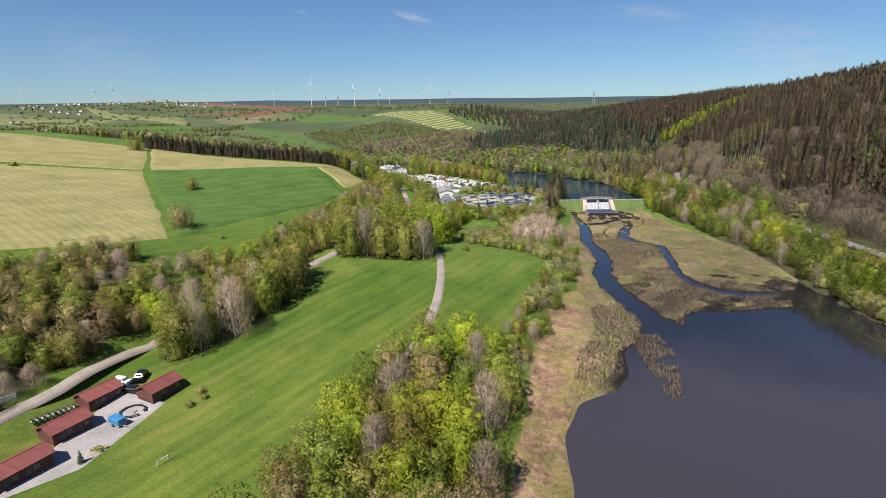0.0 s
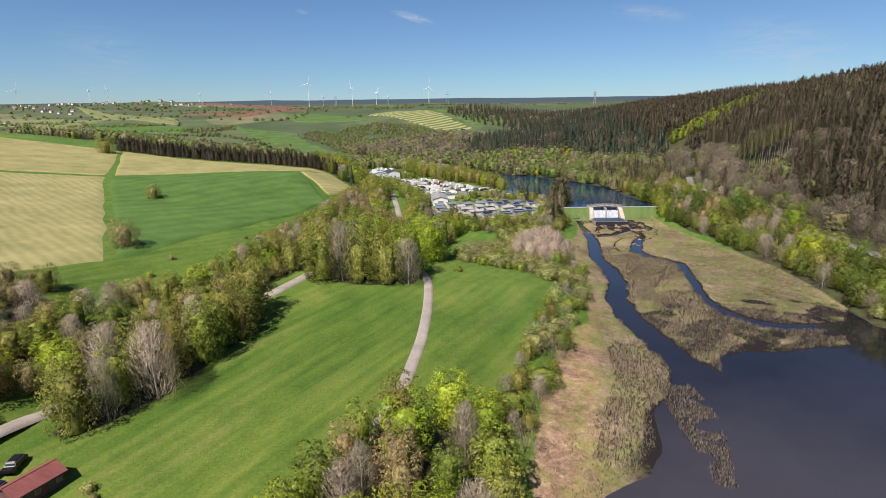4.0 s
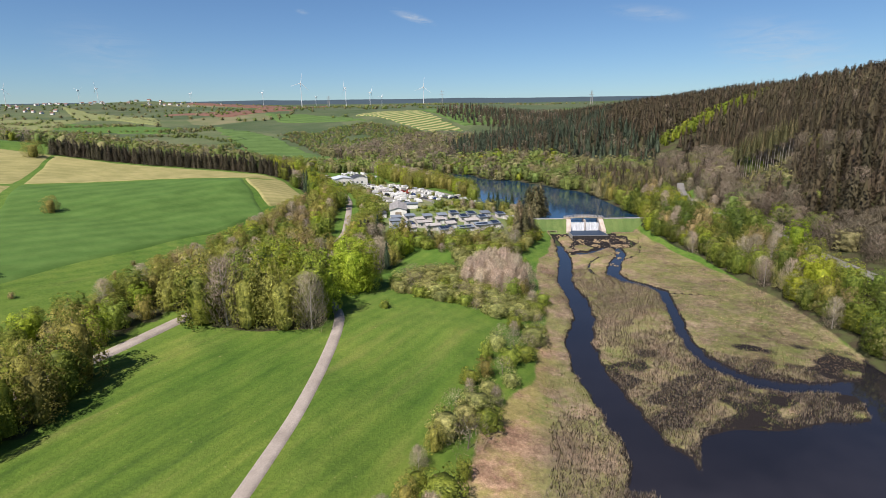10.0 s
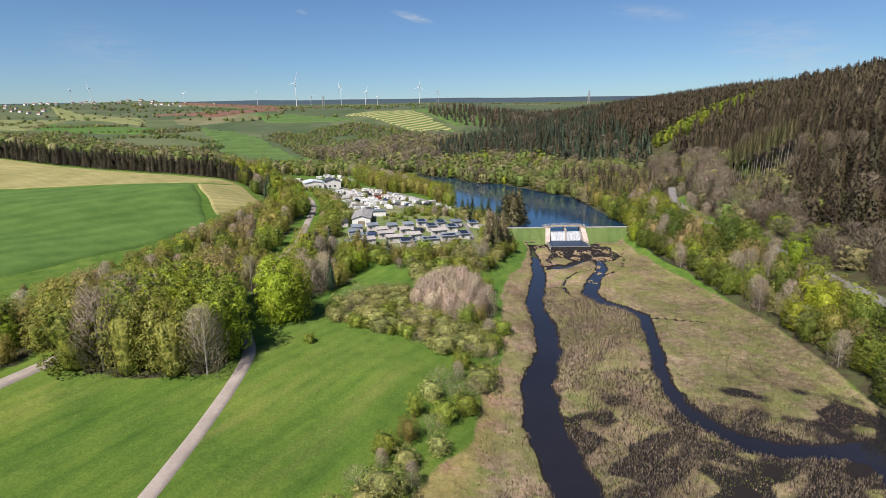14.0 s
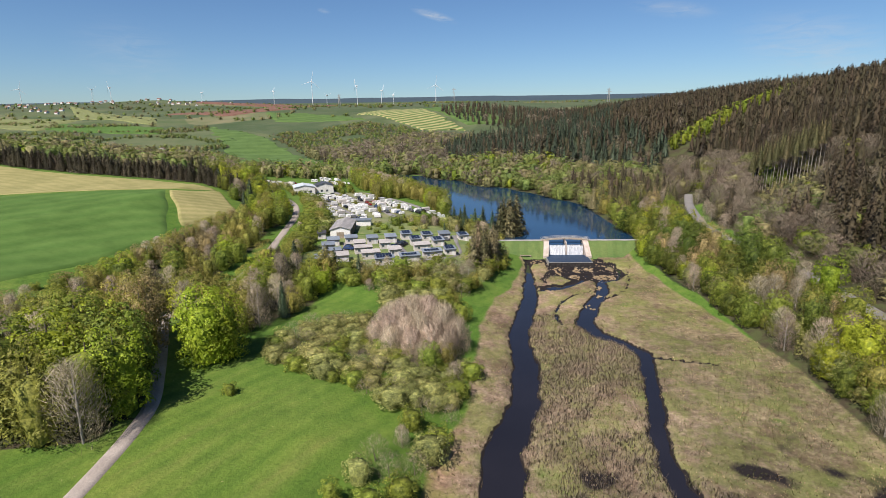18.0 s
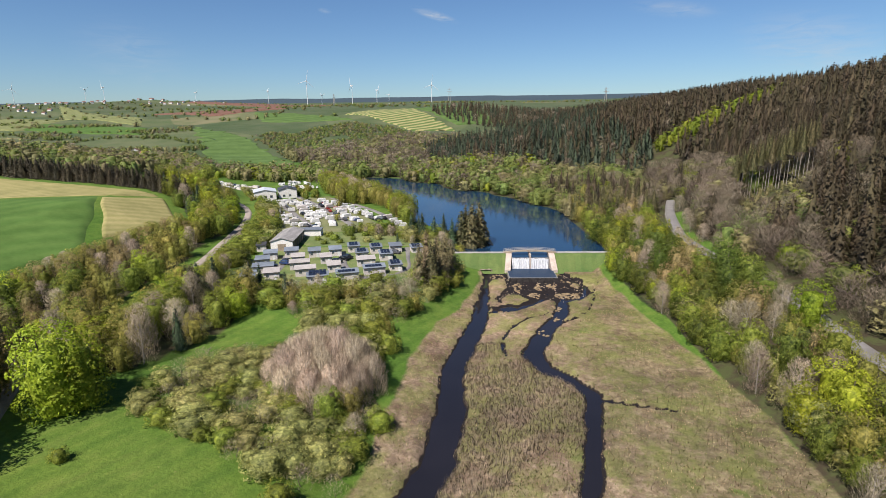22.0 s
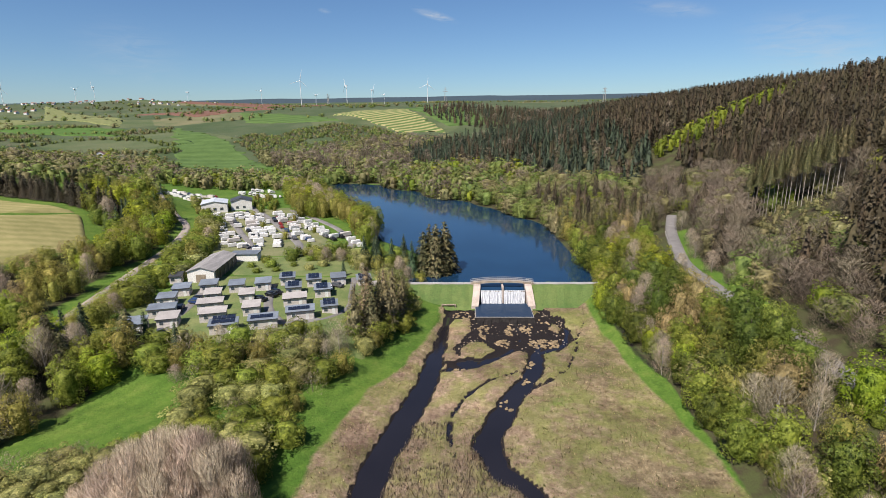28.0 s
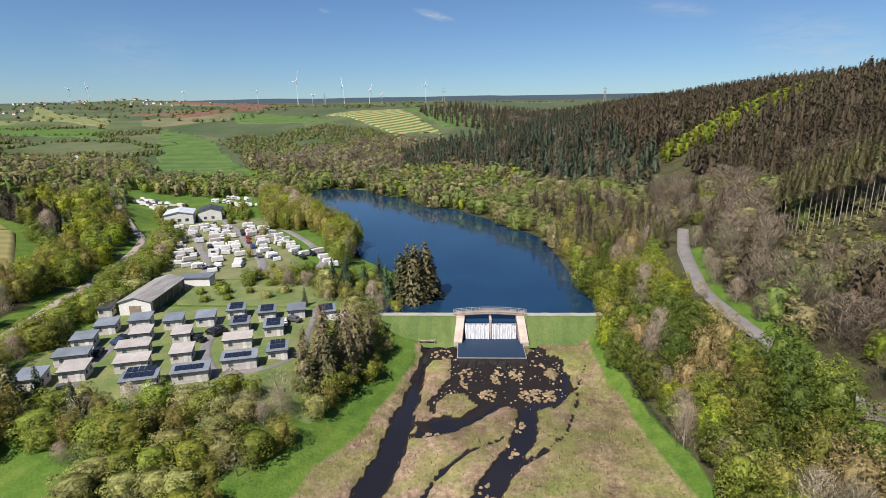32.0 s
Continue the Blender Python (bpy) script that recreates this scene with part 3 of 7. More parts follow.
def height(x, y):
    x, y = np.asarray(x, float), np.asarray(y, float)
    ys = np.array([s[0] for s in SECTIONS], float)
    zs = np.stack([np.interp(x, [p[0] for p in s[1]], [p[1] for p in s[1]]) for s in SECTIONS])
    i = np.clip(np.searchsorted(ys, y) - 1, 0, len(ys) - 2)
    t = np.clip((y - ys[i]) / (ys[i + 1] - ys[i]), 0, 1)
    z0, z1 = np.take_along_axis(zs, i[None], 0)[0], np.take_along_axis(zs, i[None] + 1, 0)[0]
    z = z0 + (z1 - z0) * t
    far = smooth(20, 400, np.hypot(x - 90, y - 200) - 60)
    z = z + far * (wobble(x, y, 60, 2) * 1.6 + wobble(x, y, 170, 5) * 3.5 * smooth(500, 1200, y))
    basin = smooth(1.6, .7, z) * (y < 299)
    z = z + basin * .12 * wobble(x, y, 3.1, 1)
    # the outer reed beds stand half drowned
    z = z - basin * smooth(168, 122, y) * (x > 50) * (.16 + .2 * smooth(-.2, .5, wobble(x, y, 2.6, 8) + .5 * wobble(x, y, 6.5, 3)))
    # open water of the lower lake, then the creeks, are cut into the reed bed
    lake = np.minimum(x - shore_x(y) - 1.2 * wobble(x, y, 5, 4), island_y(x) - y + 1.5 * wobble(x, y, 4, 3))
    lake = np.minimum(lake, np.interp(y, (40, 108, 130, 160), (131, 120, 122, 127)) - x)
    wet = np.min([off_line(line, x, y) for line in (WEST_CREEK, EAST_CREEK, LINK_CREEK, WEIR_LOOP)], 0) + .5 * wobble(x, y, 2.6, 7) + .35 * wobble(x, y, 1.15, 2)
    thin = np.min([off_line(line, x, y) for line in (RIVULET, BACKWATER, SIDE_DITCH)], 0) + .3 * wobble(x, y, 1.6, 4)
    # stony rapids below the weir, half drowned
    stony = in_rapids(x, y) * (.45 + .55 * smooth(-.25, .3, wobble(x, y, 1.7, 6) + .6 * wobble(x, y, 4.2, 2)))
    cut = np.maximum(smooth(-1.6, 1.6, lake), smooth(1.5, -1.5, wet))
    cut = np.maximum(np.maximum(cut, stony * .62), smooth(.5, -.35, thin) * .8)
    z = z - cut * 1.3 * (y < 299) * (z < 2.5)
    pool = smooth(.4, -.4, np.maximum(np.abs(x - 93.5) - 9.6, np.abs(y - 291) - 6.2))
    z = z + (np.minimum(z, -.3) - z) * pool
    return z


# ---- building helpers ----
def mesh_from(name, verts, faces, material=None, smooth_faces=False, normals=None):
    """A mesh from arrays; faces: an (n, 3) or (n, 4) array."""
    me = bpy.data.meshes.new(name)
    verts, faces = np.asarray(verts, np.float32), np.asarray(faces, np.int32)
    k = faces.shape[1]
    me.vertices.add(len(verts))
    me.vertices.foreach_set("co", verts.ravel())
    me.loops.add(faces.size)
    me.loops.foreach_set("vertex_index", faces.ravel())
    me.polygons.add(len(faces))
    me.polygons.foreach_set("loop_start", np.arange(0, faces.size, k, dtype=np.int32))
    me.polygons.foreach_set("use_smooth", np.full(len(faces), smooth_faces))
    if material:
        me.materials.append(material)
    me.update(calc_edges=True)
    if normals is not None:
        me.normals_split_custom_set_from_vertices(np.asarray(normals, np.float32))
    return me


def mesh_of(bm, name, material=None):
    me = bpy.data.meshes.new(name)
    bm.to_mesh(me)
    bm.free()
    if material:
        me.materials.append(material)
    return me


def part(name, bm, material, parent, label=""):
    """One mesh object under a thing or a part; bm: a bmesh or a finished mesh."""
    me = mesh_of(bm, name, material) if isinstance(bm, bmesh.types.BMesh) else bm
    ob = new(name, me)
    ob.parent = parent
    return tagged(ob, label)


def empty(name, label, category, group="", at=None):
    ob = new(name)
    ob.empty_display_size = 0.5
    if at is not None:
        ob.matrix_world = at
    return tagged(ob, label, category, group)


def box(bm, x0, y0, z0, x1, y1, z1, bevel=0.0):
    r = bmesh.ops.create_cube(bm, size=1, matrix=Matrix.Translation(((x0 + x1) / 2, (y0 + y1) / 2, (z0 + z1) / 2)) @ Matrix.Diagonal((x1 - x0, y1 - y0, z1 - z0, 1)))
    if bevel:
        edges = list({e for v in r["verts"] for e in v.link_edges})
        bmesh.ops.bevel(bm, geom=edges, offset=bevel, segments=1, affect="EDGES")
    return bm


def boxes(*args, bevel=0.0):
    bm = bmesh.new()
    for a in args:
        box(bm, *a, bevel=bevel)
    return bm


def cone(bm, r0, r1, a, b, seg=8):
    """A tapered bar from a to b."""
    a, b = Vector(a), Vector(b)
    d = b - a
    m = Matrix.Translation((a + b) / 2) @ d.to_track_quat("Z", "Y").to_matrix().to_4x4()
    bmesh.ops.create_cone(bm, cap_ends=True, segments=seg, radius1=r0, radius2=r1, depth=d.length, matrix=m)
    return bm


def h(x, y):
    return float(height(np.array([x]), np.array([y]))[0])


# plan outlines of the groves
WOODLAND = (
    ((-40, 4), (-33, 24), (-26, 44), (-21, 60), (-16, 70), (-2, 76), (6, 72), (6, 56), (2, 34), (-2, 2), (-14, -12)),
    ((4, 70), (10, 68), (19, 90), (27, 112), (37, 138), (46, 164), (50, 184), (44, 184), (38, 164), (29, 140), (18, 112), (9, 88)),
    ((-138, 38), (-92, 20), (-88, 50), (-84, 70), (-92, 96), (-104, 116), (-118, 96)),
    ((-88, 60), (-80, 76), (-66, 112), (-54, 140), (-46, 160), (-40, 180), (-34, 210), (-33, 250), (-36, 290), (-48, 318), (-60, 300), (-62, 262), (-68, 230), (-80, 176), (-90, 146), (-100, 120), (-90, 92)),
    ((-74, 64), (-61, 74), (-55, 90), (-51, 112), (-54, 122), (-62, 104), (-70, 84)),
    ((-44, 147), (-40, 142), (-26, 141), (-12, 145), (-11, 152), (-15, 163), (-21, 174), (-31, 192), (-36, 186), (-42, 168)),
    ((-30, 203), (-17, 188), (-9, 194), (-3, 205), (2, 222), (4, 238), (-10, 246), (-20, 246), (-22, 225)),
    ((1, 180), (14, 174), (33, 166), (44, 169), (49, 187), (41, 197), (27, 205), (10, 207), (3, 196)),
    ((40, 200), (50, 196), (56, 212), (60, 232), (54, 236), (46, 218)),
    ((-14, 241), (6, 236), (24, 234), (34, 240), (50, 246), (60, 250), (64, 268), (66, 290), (56, 300), (50, 284), (51, 262), (34, 249), (-10, 246)),
    ((26, 206), (44, 202), (53, 214), (57, 232), (56, 246), (40, 248), (24, 242), (4, 242), (8, 232), (24, 232)),
    ((46, 304), (64, 300), (67, 312), (60, 330), (52, 336), (40, 326), (34, 330), (24, 322), (26, 312)),
    ((36, 350), (43, 356), (37, 388), (22, 418), (4, 440), (-8, 470), (-20, 500), (-38, 506), (-34, 478), (-20, 458), (-8, 436), (10, 410), (26, 385)),
    ((-24, 252), (-20, 246), (-14, 252), (-14, 290), (-16, 312), (-22, 340), (-38, 375), (-48, 388), (-44, 372), (-33, 338), (-25, 298), (-22, 272)),
    ((-40, 300), (-50, 322), (-62, 330), (-84, 352), (-100, 380), (-84, 402), (-62, 386), (-52, 362), (-42, 335), (-36, 306)),
    ((131, 60), (146, 60), (147, 120), (149.5, 165), (151, 200), (153, 226), (153.5, 255), (152.5, 290), (154, 310), (158, 328), (166, 352), (174, 372), (160, 392), (138, 396), (119, 398), (123.5, 374), (129, 347), (127, 325), (127, 308), (123, 298), (123.8, 280), (125, 262), (128, 245), (130.5, 215), (130.5, 185), (128, 160), (124, 132), (121.5, 108)),
    ((143, 190), (153, 190), (154, 320), (147, 320)),
)


# ---- the ground: one sheet to the horizon, finest in the valley ----
FOREST_ROAD = ((146, 60), (149, 120), (151, 165), (153, 199), (156, 226), (157, 250), (156, 272), (156, 288), (157, 307), (162, 328), (170, 355), (178, 376))
def steps(*runs):
    out = []
    for a, b, d in runs:
        out += list(np.linspace(a, b, max(2, round((b - a) / d)) + 1)[:-1])
    return out + [runs[-1][1]]


gx = np.array(steps((-4900, -1500, 170), (-1500, -400, 40), (-400, -150, 10), (-150, 4, 3), (4, 134, .72), (134, 230, 3), (230, 500, 10), (500, 1500, 50), (1500, 4900, 170)))
gy = np.array(steps((-600, -60, 12), (-60, 90, 2.2), (90, 296, .86), (296, 304, 1), (304, 600, 4), (600, 1300, 12), (1300, 2600, 45), (2600, 4900, 150)))
GX, GY = np.meshgrid(gx, gy)
GZ = height(GX.ravel(), GY.ravel()).reshape(GX.shape)
nx, ny = len(gx), len(gy)
ids = np.arange(nx * ny).reshape(ny, nx)
quads = np.stack([ids[:-1, :-1], ids[:-1, 1:], ids[1:, 1:], ids[1:, :-1]], -1).reshape(-1, 4)
ground_mesh = mesh_from("ground", np.stack([GX, GY, GZ], -1).reshape(-1, 3), quads, M_GROUND, True)
fx, fy, fz = GX.ravel(), GY.ravel(), GZ.ravel()
low = (fy < 300) & (fx > 3) & (fx < 136)
marsh = np.where(low | (fx > -8) & (fx < 140) & (fy < 80), smooth(-2.2, 2.2, fx - bank_x(fy) + .9 * wobble(fx, fy, 4, 9) + np.interp(fy, (60, 90, 160, 200), (1, 2.6, 2.6, .8)) * wobble(fx, fy, 8, 4)) * smooth(2.6, -1.6, fx - reed_end(fy) + wobble(fx, fy, 4, 2)), 0)
plateau = smooth(560, 720, fy + 40 * wobble(fx, fy, 60, 3)) + smooth(-260, -330, fx) * (fy > 400)
mud = np.where(low, smooth(.34, .08, fz) * np.interp(fx, (26, 40), (.35, 1)), 0)
rapids = in_rapids(fx, fy) * (1.0 + .25 * wobble(fx, fy, 1.5, 3))
mud = np.maximum(mud, np.where(low & (fz < 2.2), rapids, 0))
# near-black band along the foot of the east trees, same mask and colour
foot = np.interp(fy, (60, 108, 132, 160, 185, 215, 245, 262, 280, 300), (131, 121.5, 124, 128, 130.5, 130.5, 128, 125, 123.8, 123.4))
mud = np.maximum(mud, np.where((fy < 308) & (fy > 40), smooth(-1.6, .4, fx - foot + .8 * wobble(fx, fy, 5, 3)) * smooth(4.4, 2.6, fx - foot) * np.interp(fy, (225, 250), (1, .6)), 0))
wood = np.where((fx > 118) & (fy < 760) & (fx < 900), smooth(0, 3, fx - reed_end(fy) - np.interp(fy, (205, 245), (-1.5, 4))), 0)
# far ground turns bluish: distance haze painted into its colour
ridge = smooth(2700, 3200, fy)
wood *= np.maximum(smooth(2.6, 4.6, off_line([(*p, 0) for p in FOREST_ROAD], fx - 2, fy)), smooth(268, 256, fy) + smooth(345, 357, fy))
wood = np.where((fz > 6.2) & (fx > -70) & (fx < 200) & (fy > 395) & (fy < 640) & (fx > 100 - (fy - 395) * .75), 1, wood)
for i in (0, 2, 3, 4, 5, 6, 14):
    shaded = inside(WOODLAND[i], fx, fy) & (fx < 120)
    if i == 3:
        shaded &= .6 * (fx + 84) - .06 * (fy - 140) > 6
    wood = np.where(shaded, np.maximum(wood, .72), wood)
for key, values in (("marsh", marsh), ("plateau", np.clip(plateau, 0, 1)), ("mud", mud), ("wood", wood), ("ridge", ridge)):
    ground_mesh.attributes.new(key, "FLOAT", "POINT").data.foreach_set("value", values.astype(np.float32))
tagged(new("ground", ground_mesh), "rolling green valley ground with meadows and a reedy marsh", "ground", kind="structure")


def sheet(name, outline, z, material, label, category="water"):
    bm = bmesh.new()
    bm.faces.new([bm.verts.new((x, y, z)) for x, y in outline])
    bmesh.ops.triangulate(bm, faces=bm.faces[:])
    return tagged(new(name, mesh_of(bm, name, material)), label, category, kind="structure")


WATER, UPPER = -0.12, 6.3
sheet("lower_lake", ((2, -300), (133, -300), (133, 297), (60, 297), (40, 200), (30, 140), (2, 60)), WATER, M_POOL, "dark still water of the lower lake and its creeks")
sheet("upper_lake", ((60, 301.5), (128, 301.5), (150, 330), (150, 400), (120, 470), (60, 560), (-60, 600), (-80, 560), (-5, 440), (30, 385), (66, 340)), UPPER, M_LAKE, "deep blue reservoir water behind the weir")


def drape(name, corners, n, m, material, label, lift=0.15, category="field", edge=0.0):
    """A field laid over the ground: corners (a, b, c, d) in turn; edge: how far its borders wander."""
    a, b, c, d = (np.array(p, float) for p in corners)
    u, v = np.meshgrid(np.linspace(0, 1, n + 1), np.linspace(0, 1, m + 1))
    p = ((1 - u) * (1 - v))[..., None] * a + (u * (1 - v))[..., None] * b + (u * v)[..., None] * c + ((1 - u) * v)[..., None] * d
    x, y = p[..., 0].ravel(), p[..., 1].ravel()
    x = x + edge * wobble(x, y, 9, 1)
    y = y + edge * wobble(x, y, 9, 6)
    i = np.arange((n + 1) * (m + 1)).reshape(m + 1, n + 1)
    q = np.stack([i[:-1, :-1], i[:-1, 1:], i[1:, 1:], i[1:, :-1]], -1).reshape(-1, 4)
    e = 2.0
    top = np.max([height(x + i, y + j) for i, j in ((0, 0), (e, 0), (-e, 0), (0, e), (0, -e))], 0)
    rim = ((u < 1e-6) | (u > 1 - 1e-6) | (v < 1e-6) | (v > 1 - 1e-6)).ravel()
    z = np.where(rim, height(x, y) - 1.5 * lift, top + lift)
    me = mesh_from(name, np.stack([x, y, z], -1), q, material, True)
    return tagged(new(name, me), label, category, kind="structure")


def spline_points(pts, step=2.0):
    """Catmull-Rom through plan points, about a step apart."""
    p = [np.array(q, float) for q in pts]
    p = [2 * p[0] - p[1]] + p + [2 * p[-1] - p[-2]]
    out = []
    for a, b, c, d in zip(p, p[1:], p[2:], p[3:]):
        k = max(2, int(np.hypot(*(c - b)[:2]) / step))
        for t in np.arange(k) / k:
            out.append(.5 * (2 * b + (c - a) * t + (2 * a - 5 * b + 4 * c - d) * t * t + (3 * b - a - 3 * c + d) * t ** 3))
    return np.array(out + [p[-2]])


def ribbon(name, pts, width, material, label, lift=0.1, category="road"):
    """A path or road that follows the ground, level across, with a shoulder at each edge."""
    c = spline_points(pts)
    d = np.gradient(c, axis=0)
    side = np.stack([d[:, 1], -d[:, 0]], 1) / np.hypot(d[:, 0], d[:, 1])[:, None]
    rows, base = [], np.max([height(c[:, 0] + side[:, 0] * o, c[:, 1] + side[:, 1] * o) for o in (-width * .5, 0, width * .5)], 0)
    for o, dz in ((-.62, -.6), (-.5, 0), (-.2, .05), (.2, .05), (.5, 0), (.62, -.6)):
        rows.append(np.stack([c[:, 0] + side[:, 0] * o * width, c[:, 1] + side[:, 1] * o * width, base + lift + dz], 1))
    v = np.stack(rows, 1)
    k, n = len(rows), len(c)
    i = np.arange(n * k).reshape(n, k)
    q = np.stack([i[:-1, 1:], i[:-1, :-1], i[1:, :-1], i[1:, 1:]], -1).reshape(-1, 4)
    return tagged(new(name, mesh_from(name, v.reshape(-1, 3), q, material, True)), label, category, kind="structure")


VALLEY_ROAD = ((-96, -30), (-90, 10), (-86.3, 40), (-85, 45), (-83.7, 50.3), (-82, 59), (-79.8, 67.2), (-76, 77), (-71.5, 88), (-62, 112), (-54, 129), (-46, 149), (-39, 170), (-32, 200), (-28, 230), (-26.5, 253), (-28.5, 272), (-31, 291), (-34, 311), (-38, 335), (-46, 361), (-55, 377), (-68, 390), (-80, 402), (-103, 435))
BIKE_PATH = ((-27, 36), (-21, 56), (-16, 72), (-13, 83), (-11, 96), (-9.4, 110), (-8.6, 129), (-9, 147), (-11, 157), (-16, 168), (-22, 180), (-31, 197))
ribbon("road_valley", VALLEY_ROAD, 2.9, M_PATH, "narrow pale asphalt lane along the wood")
ribbon("cycle_path", BIKE_PATH, 2.5, M_PATH, "pale asphalt cycle path across the meadow", category="path")
ribbon("road_forest", FOREST_ROAD, 3.7, M_ROAD, "grey asphalt road at the foot of the wooded slope", lift=0.5)

drape("field_green", ((-100, 136), (-64, 262), (-93, 317), (-181, 268)), 60, 60, M_GREEN, "striped dark green field of young corn", edge=1.0)
drape("field_lower", ((-101, 134), (-182, 267), (-335, 218), (-215, 30)), 60, 60, M_YELLOW_B, "mown yellowish meadow on the slope", edge=1.2)
drape("field_upper", ((-181, 271), (-94, 320), (-80, 341), (-226, 358)), 60, 40, M_YELLOW, "dry yellow meadow below the row of firs", edge=.8)
drape("field_crest", ((-340, 221), (-183, 271), (-226, 358), (-430, 390)), 50, 40, M_YELLOW, "dry yellow meadow over the hill crest", edge=.8)
drape("field_corner", ((-92, 316), (-66, 276), (-55, 312), (-78, 340)), 30, 30, M_YELLOW, "pale yellow triangle of dry meadow", edge=.8)


# ---- trees and shrubs ----
def scatter_in(poly, gap, rng, tries=30000, keep=None):
    """Places at least a gap apart inside a plan polygon."""
    p = np.array(poly, float)
    lo, hi = p.min(0), p.max(0)
    area = (hi - lo).prod()
    n = int(min(tries, area / gap ** 2 * 6))
    q = lo + rng.random((n, 2)) * (hi - lo)
    inside = np.zeros(n, bool)
    for a, b in zip(p, np.roll(p, -1, 0)):
        cross = ((a[1] > q[:, 1]) != (b[1] > q[:, 1])) & (q[:, 0] < (b[0] - a[0]) * (q[:, 1] - a[1]) / (b[1] - a[1] + 1e-12) + a[0])
        inside ^= cross
    cells, out = {}, []
    for x, y in q[inside]:
        i, j = int(x // gap), int(y // gap)
        if all((x - u) ** 2 + (y - v) ** 2 >= gap * gap for di in (-1, 0, 1) for dj in (-1, 0, 1) for u, v in cells.get((i + di, j + dj), ())):
            cells.setdefault((i, j), []).append((x, y))
            out.append((x, y))
    return np.array(out).reshape(-1, 2)


def leaf_blades(centres, normals, size, rng, slim=0.8):
    """A small spray of leaves at each place, facing about along its normal."""
    n = len(centres)
    a = np.cross(normals, rng.normal(size=(n, 3)))
    a /= np.linalg.norm(a, axis=1)[:, None] + 1e-9
    b = np.cross(normals, a)
    s = size * (0.6 + 0.8 * rng.random(n))[:, None]
    v = np.stack([centres + a * s * 1.1, centres - a * s * .6 + b * s * slim, centres - a * s * .6 - b * s * slim], 1)
    return v.reshape(-1, 3), np.arange(n * 3).reshape(-1, 3)


def face_normals(v, f):
    q = v[f]
    g = np.cross(q[:, 1] - q[:, 0], q[:, 2] - q[:, 0]) if f.shape[1] == 3 else np.cross(q[:, 2] - q[:, 0], q[:, 3] - q[:, 1])
    return g / (np.linalg.norm(g, axis=1)[:, None] + 1e-9)


def soft_normals(v, f, tall, lobe=None):
    """Shading normals that follow the round of the crown, a little upward."""
    d = v[f].mean(1) - [0, 0, tall * .45]
    d[:, 2] *= .8
    d /= np.linalg.norm(d, axis=1)[:, None] + 1e-9
    g = face_normals(v, f)
    if lobe is not None:
        d = d * .7 + lobe * .6
    g *= np.where((g * d).sum(1) < 0, -1, 1)[:, None]
    n = d + g * .4 + [0, 0, .18]
    n /= np.linalg.norm(n, axis=1)[:, None]
    return np.repeat(n, f.shape[1], 0)


def facing(v, f, n):
    """Turns each face to the side that its shading normal shows."""
    back = (face_normals(v, f) * n[f[:, 0]]).sum(1) < 0
    f = f.copy()
    f[back] = f[back][:, ::-1]
    return f


def unit(rng, n):
    d = rng.normal(size=(n, 3))
    return d / np.linalg.norm(d, axis=1)[:, None]


def joined(*pieces):
    k, fs = 0, []
    for v, f, n in pieces:
        fs.append(f + k)
        k += len(v)
    return np.concatenate([p[0] for p in pieces]), np.concatenate(fs), np.concatenate([p[2] for p in pieces])


def bulge(t):
    """Outline of a leafy crown: full low down, rounded off towards the top."""
    t = np.asarray(t, float)
    return np.where(t < .42, .82 + .18 * np.sin(np.clip(t, 0, .42) / .42 * math.pi / 2), np.sqrt(np.clip(1 - ((t - .42) / .58) ** 2, 0, 1)) ** .9)


def inner_hull(rng, tall, wide, foot, around=9, rows=5, fill=.5):
    """Dense inside of a crown, behind its outer leaves."""
    t = np.linspace(foot, .66, rows)
    a = np.arange(around) / around * 2 * math.pi
    v, n = [], []
    for i, k in enumerate(t):
        r = float(bulge(k)) * wide * fill * (1 + rng.normal(size=around) * .09)
        v.append(np.stack([np.cos(a) * r, np.sin(a) * r, np.full(around, k * tall) + rng.normal(size=around) * .012 * tall], 1))
        n.append(np.stack([np.cos(a), np.sin(a), np.full(around, -.1 + 1.5 * k * k)], 1))
    v, n = np.concatenate(v), np.concatenate(n)
    v = np.concatenate([v, [[0, 0, tall * .72]] * 2])
    n = np.concatenate([n, [[0, 0, 1]] * 2])
    n /= np.linalg.norm(n, axis=1)[:, None]
    f = [(i * around + j, i * around + (j + 1) % around, (i + 1) * around + (j + 1) % around, (i + 1) * around + j) for i in range(rows - 1) for j in range(around)]
    k, top = (rows - 1) * around, rows * around
    f += [(k + j, k + (j + 1) % around, top, top + 1) for j in range(around)]
    f = np.array(f)
    f = np.concatenate([f[:, :3], f[:, [0, 2, 3]][:(rows - 1) * around]])
    return v[f].reshape(-1, 3), np.arange(f.size).reshape(-1, 3), n[f].reshape(-1, 3)


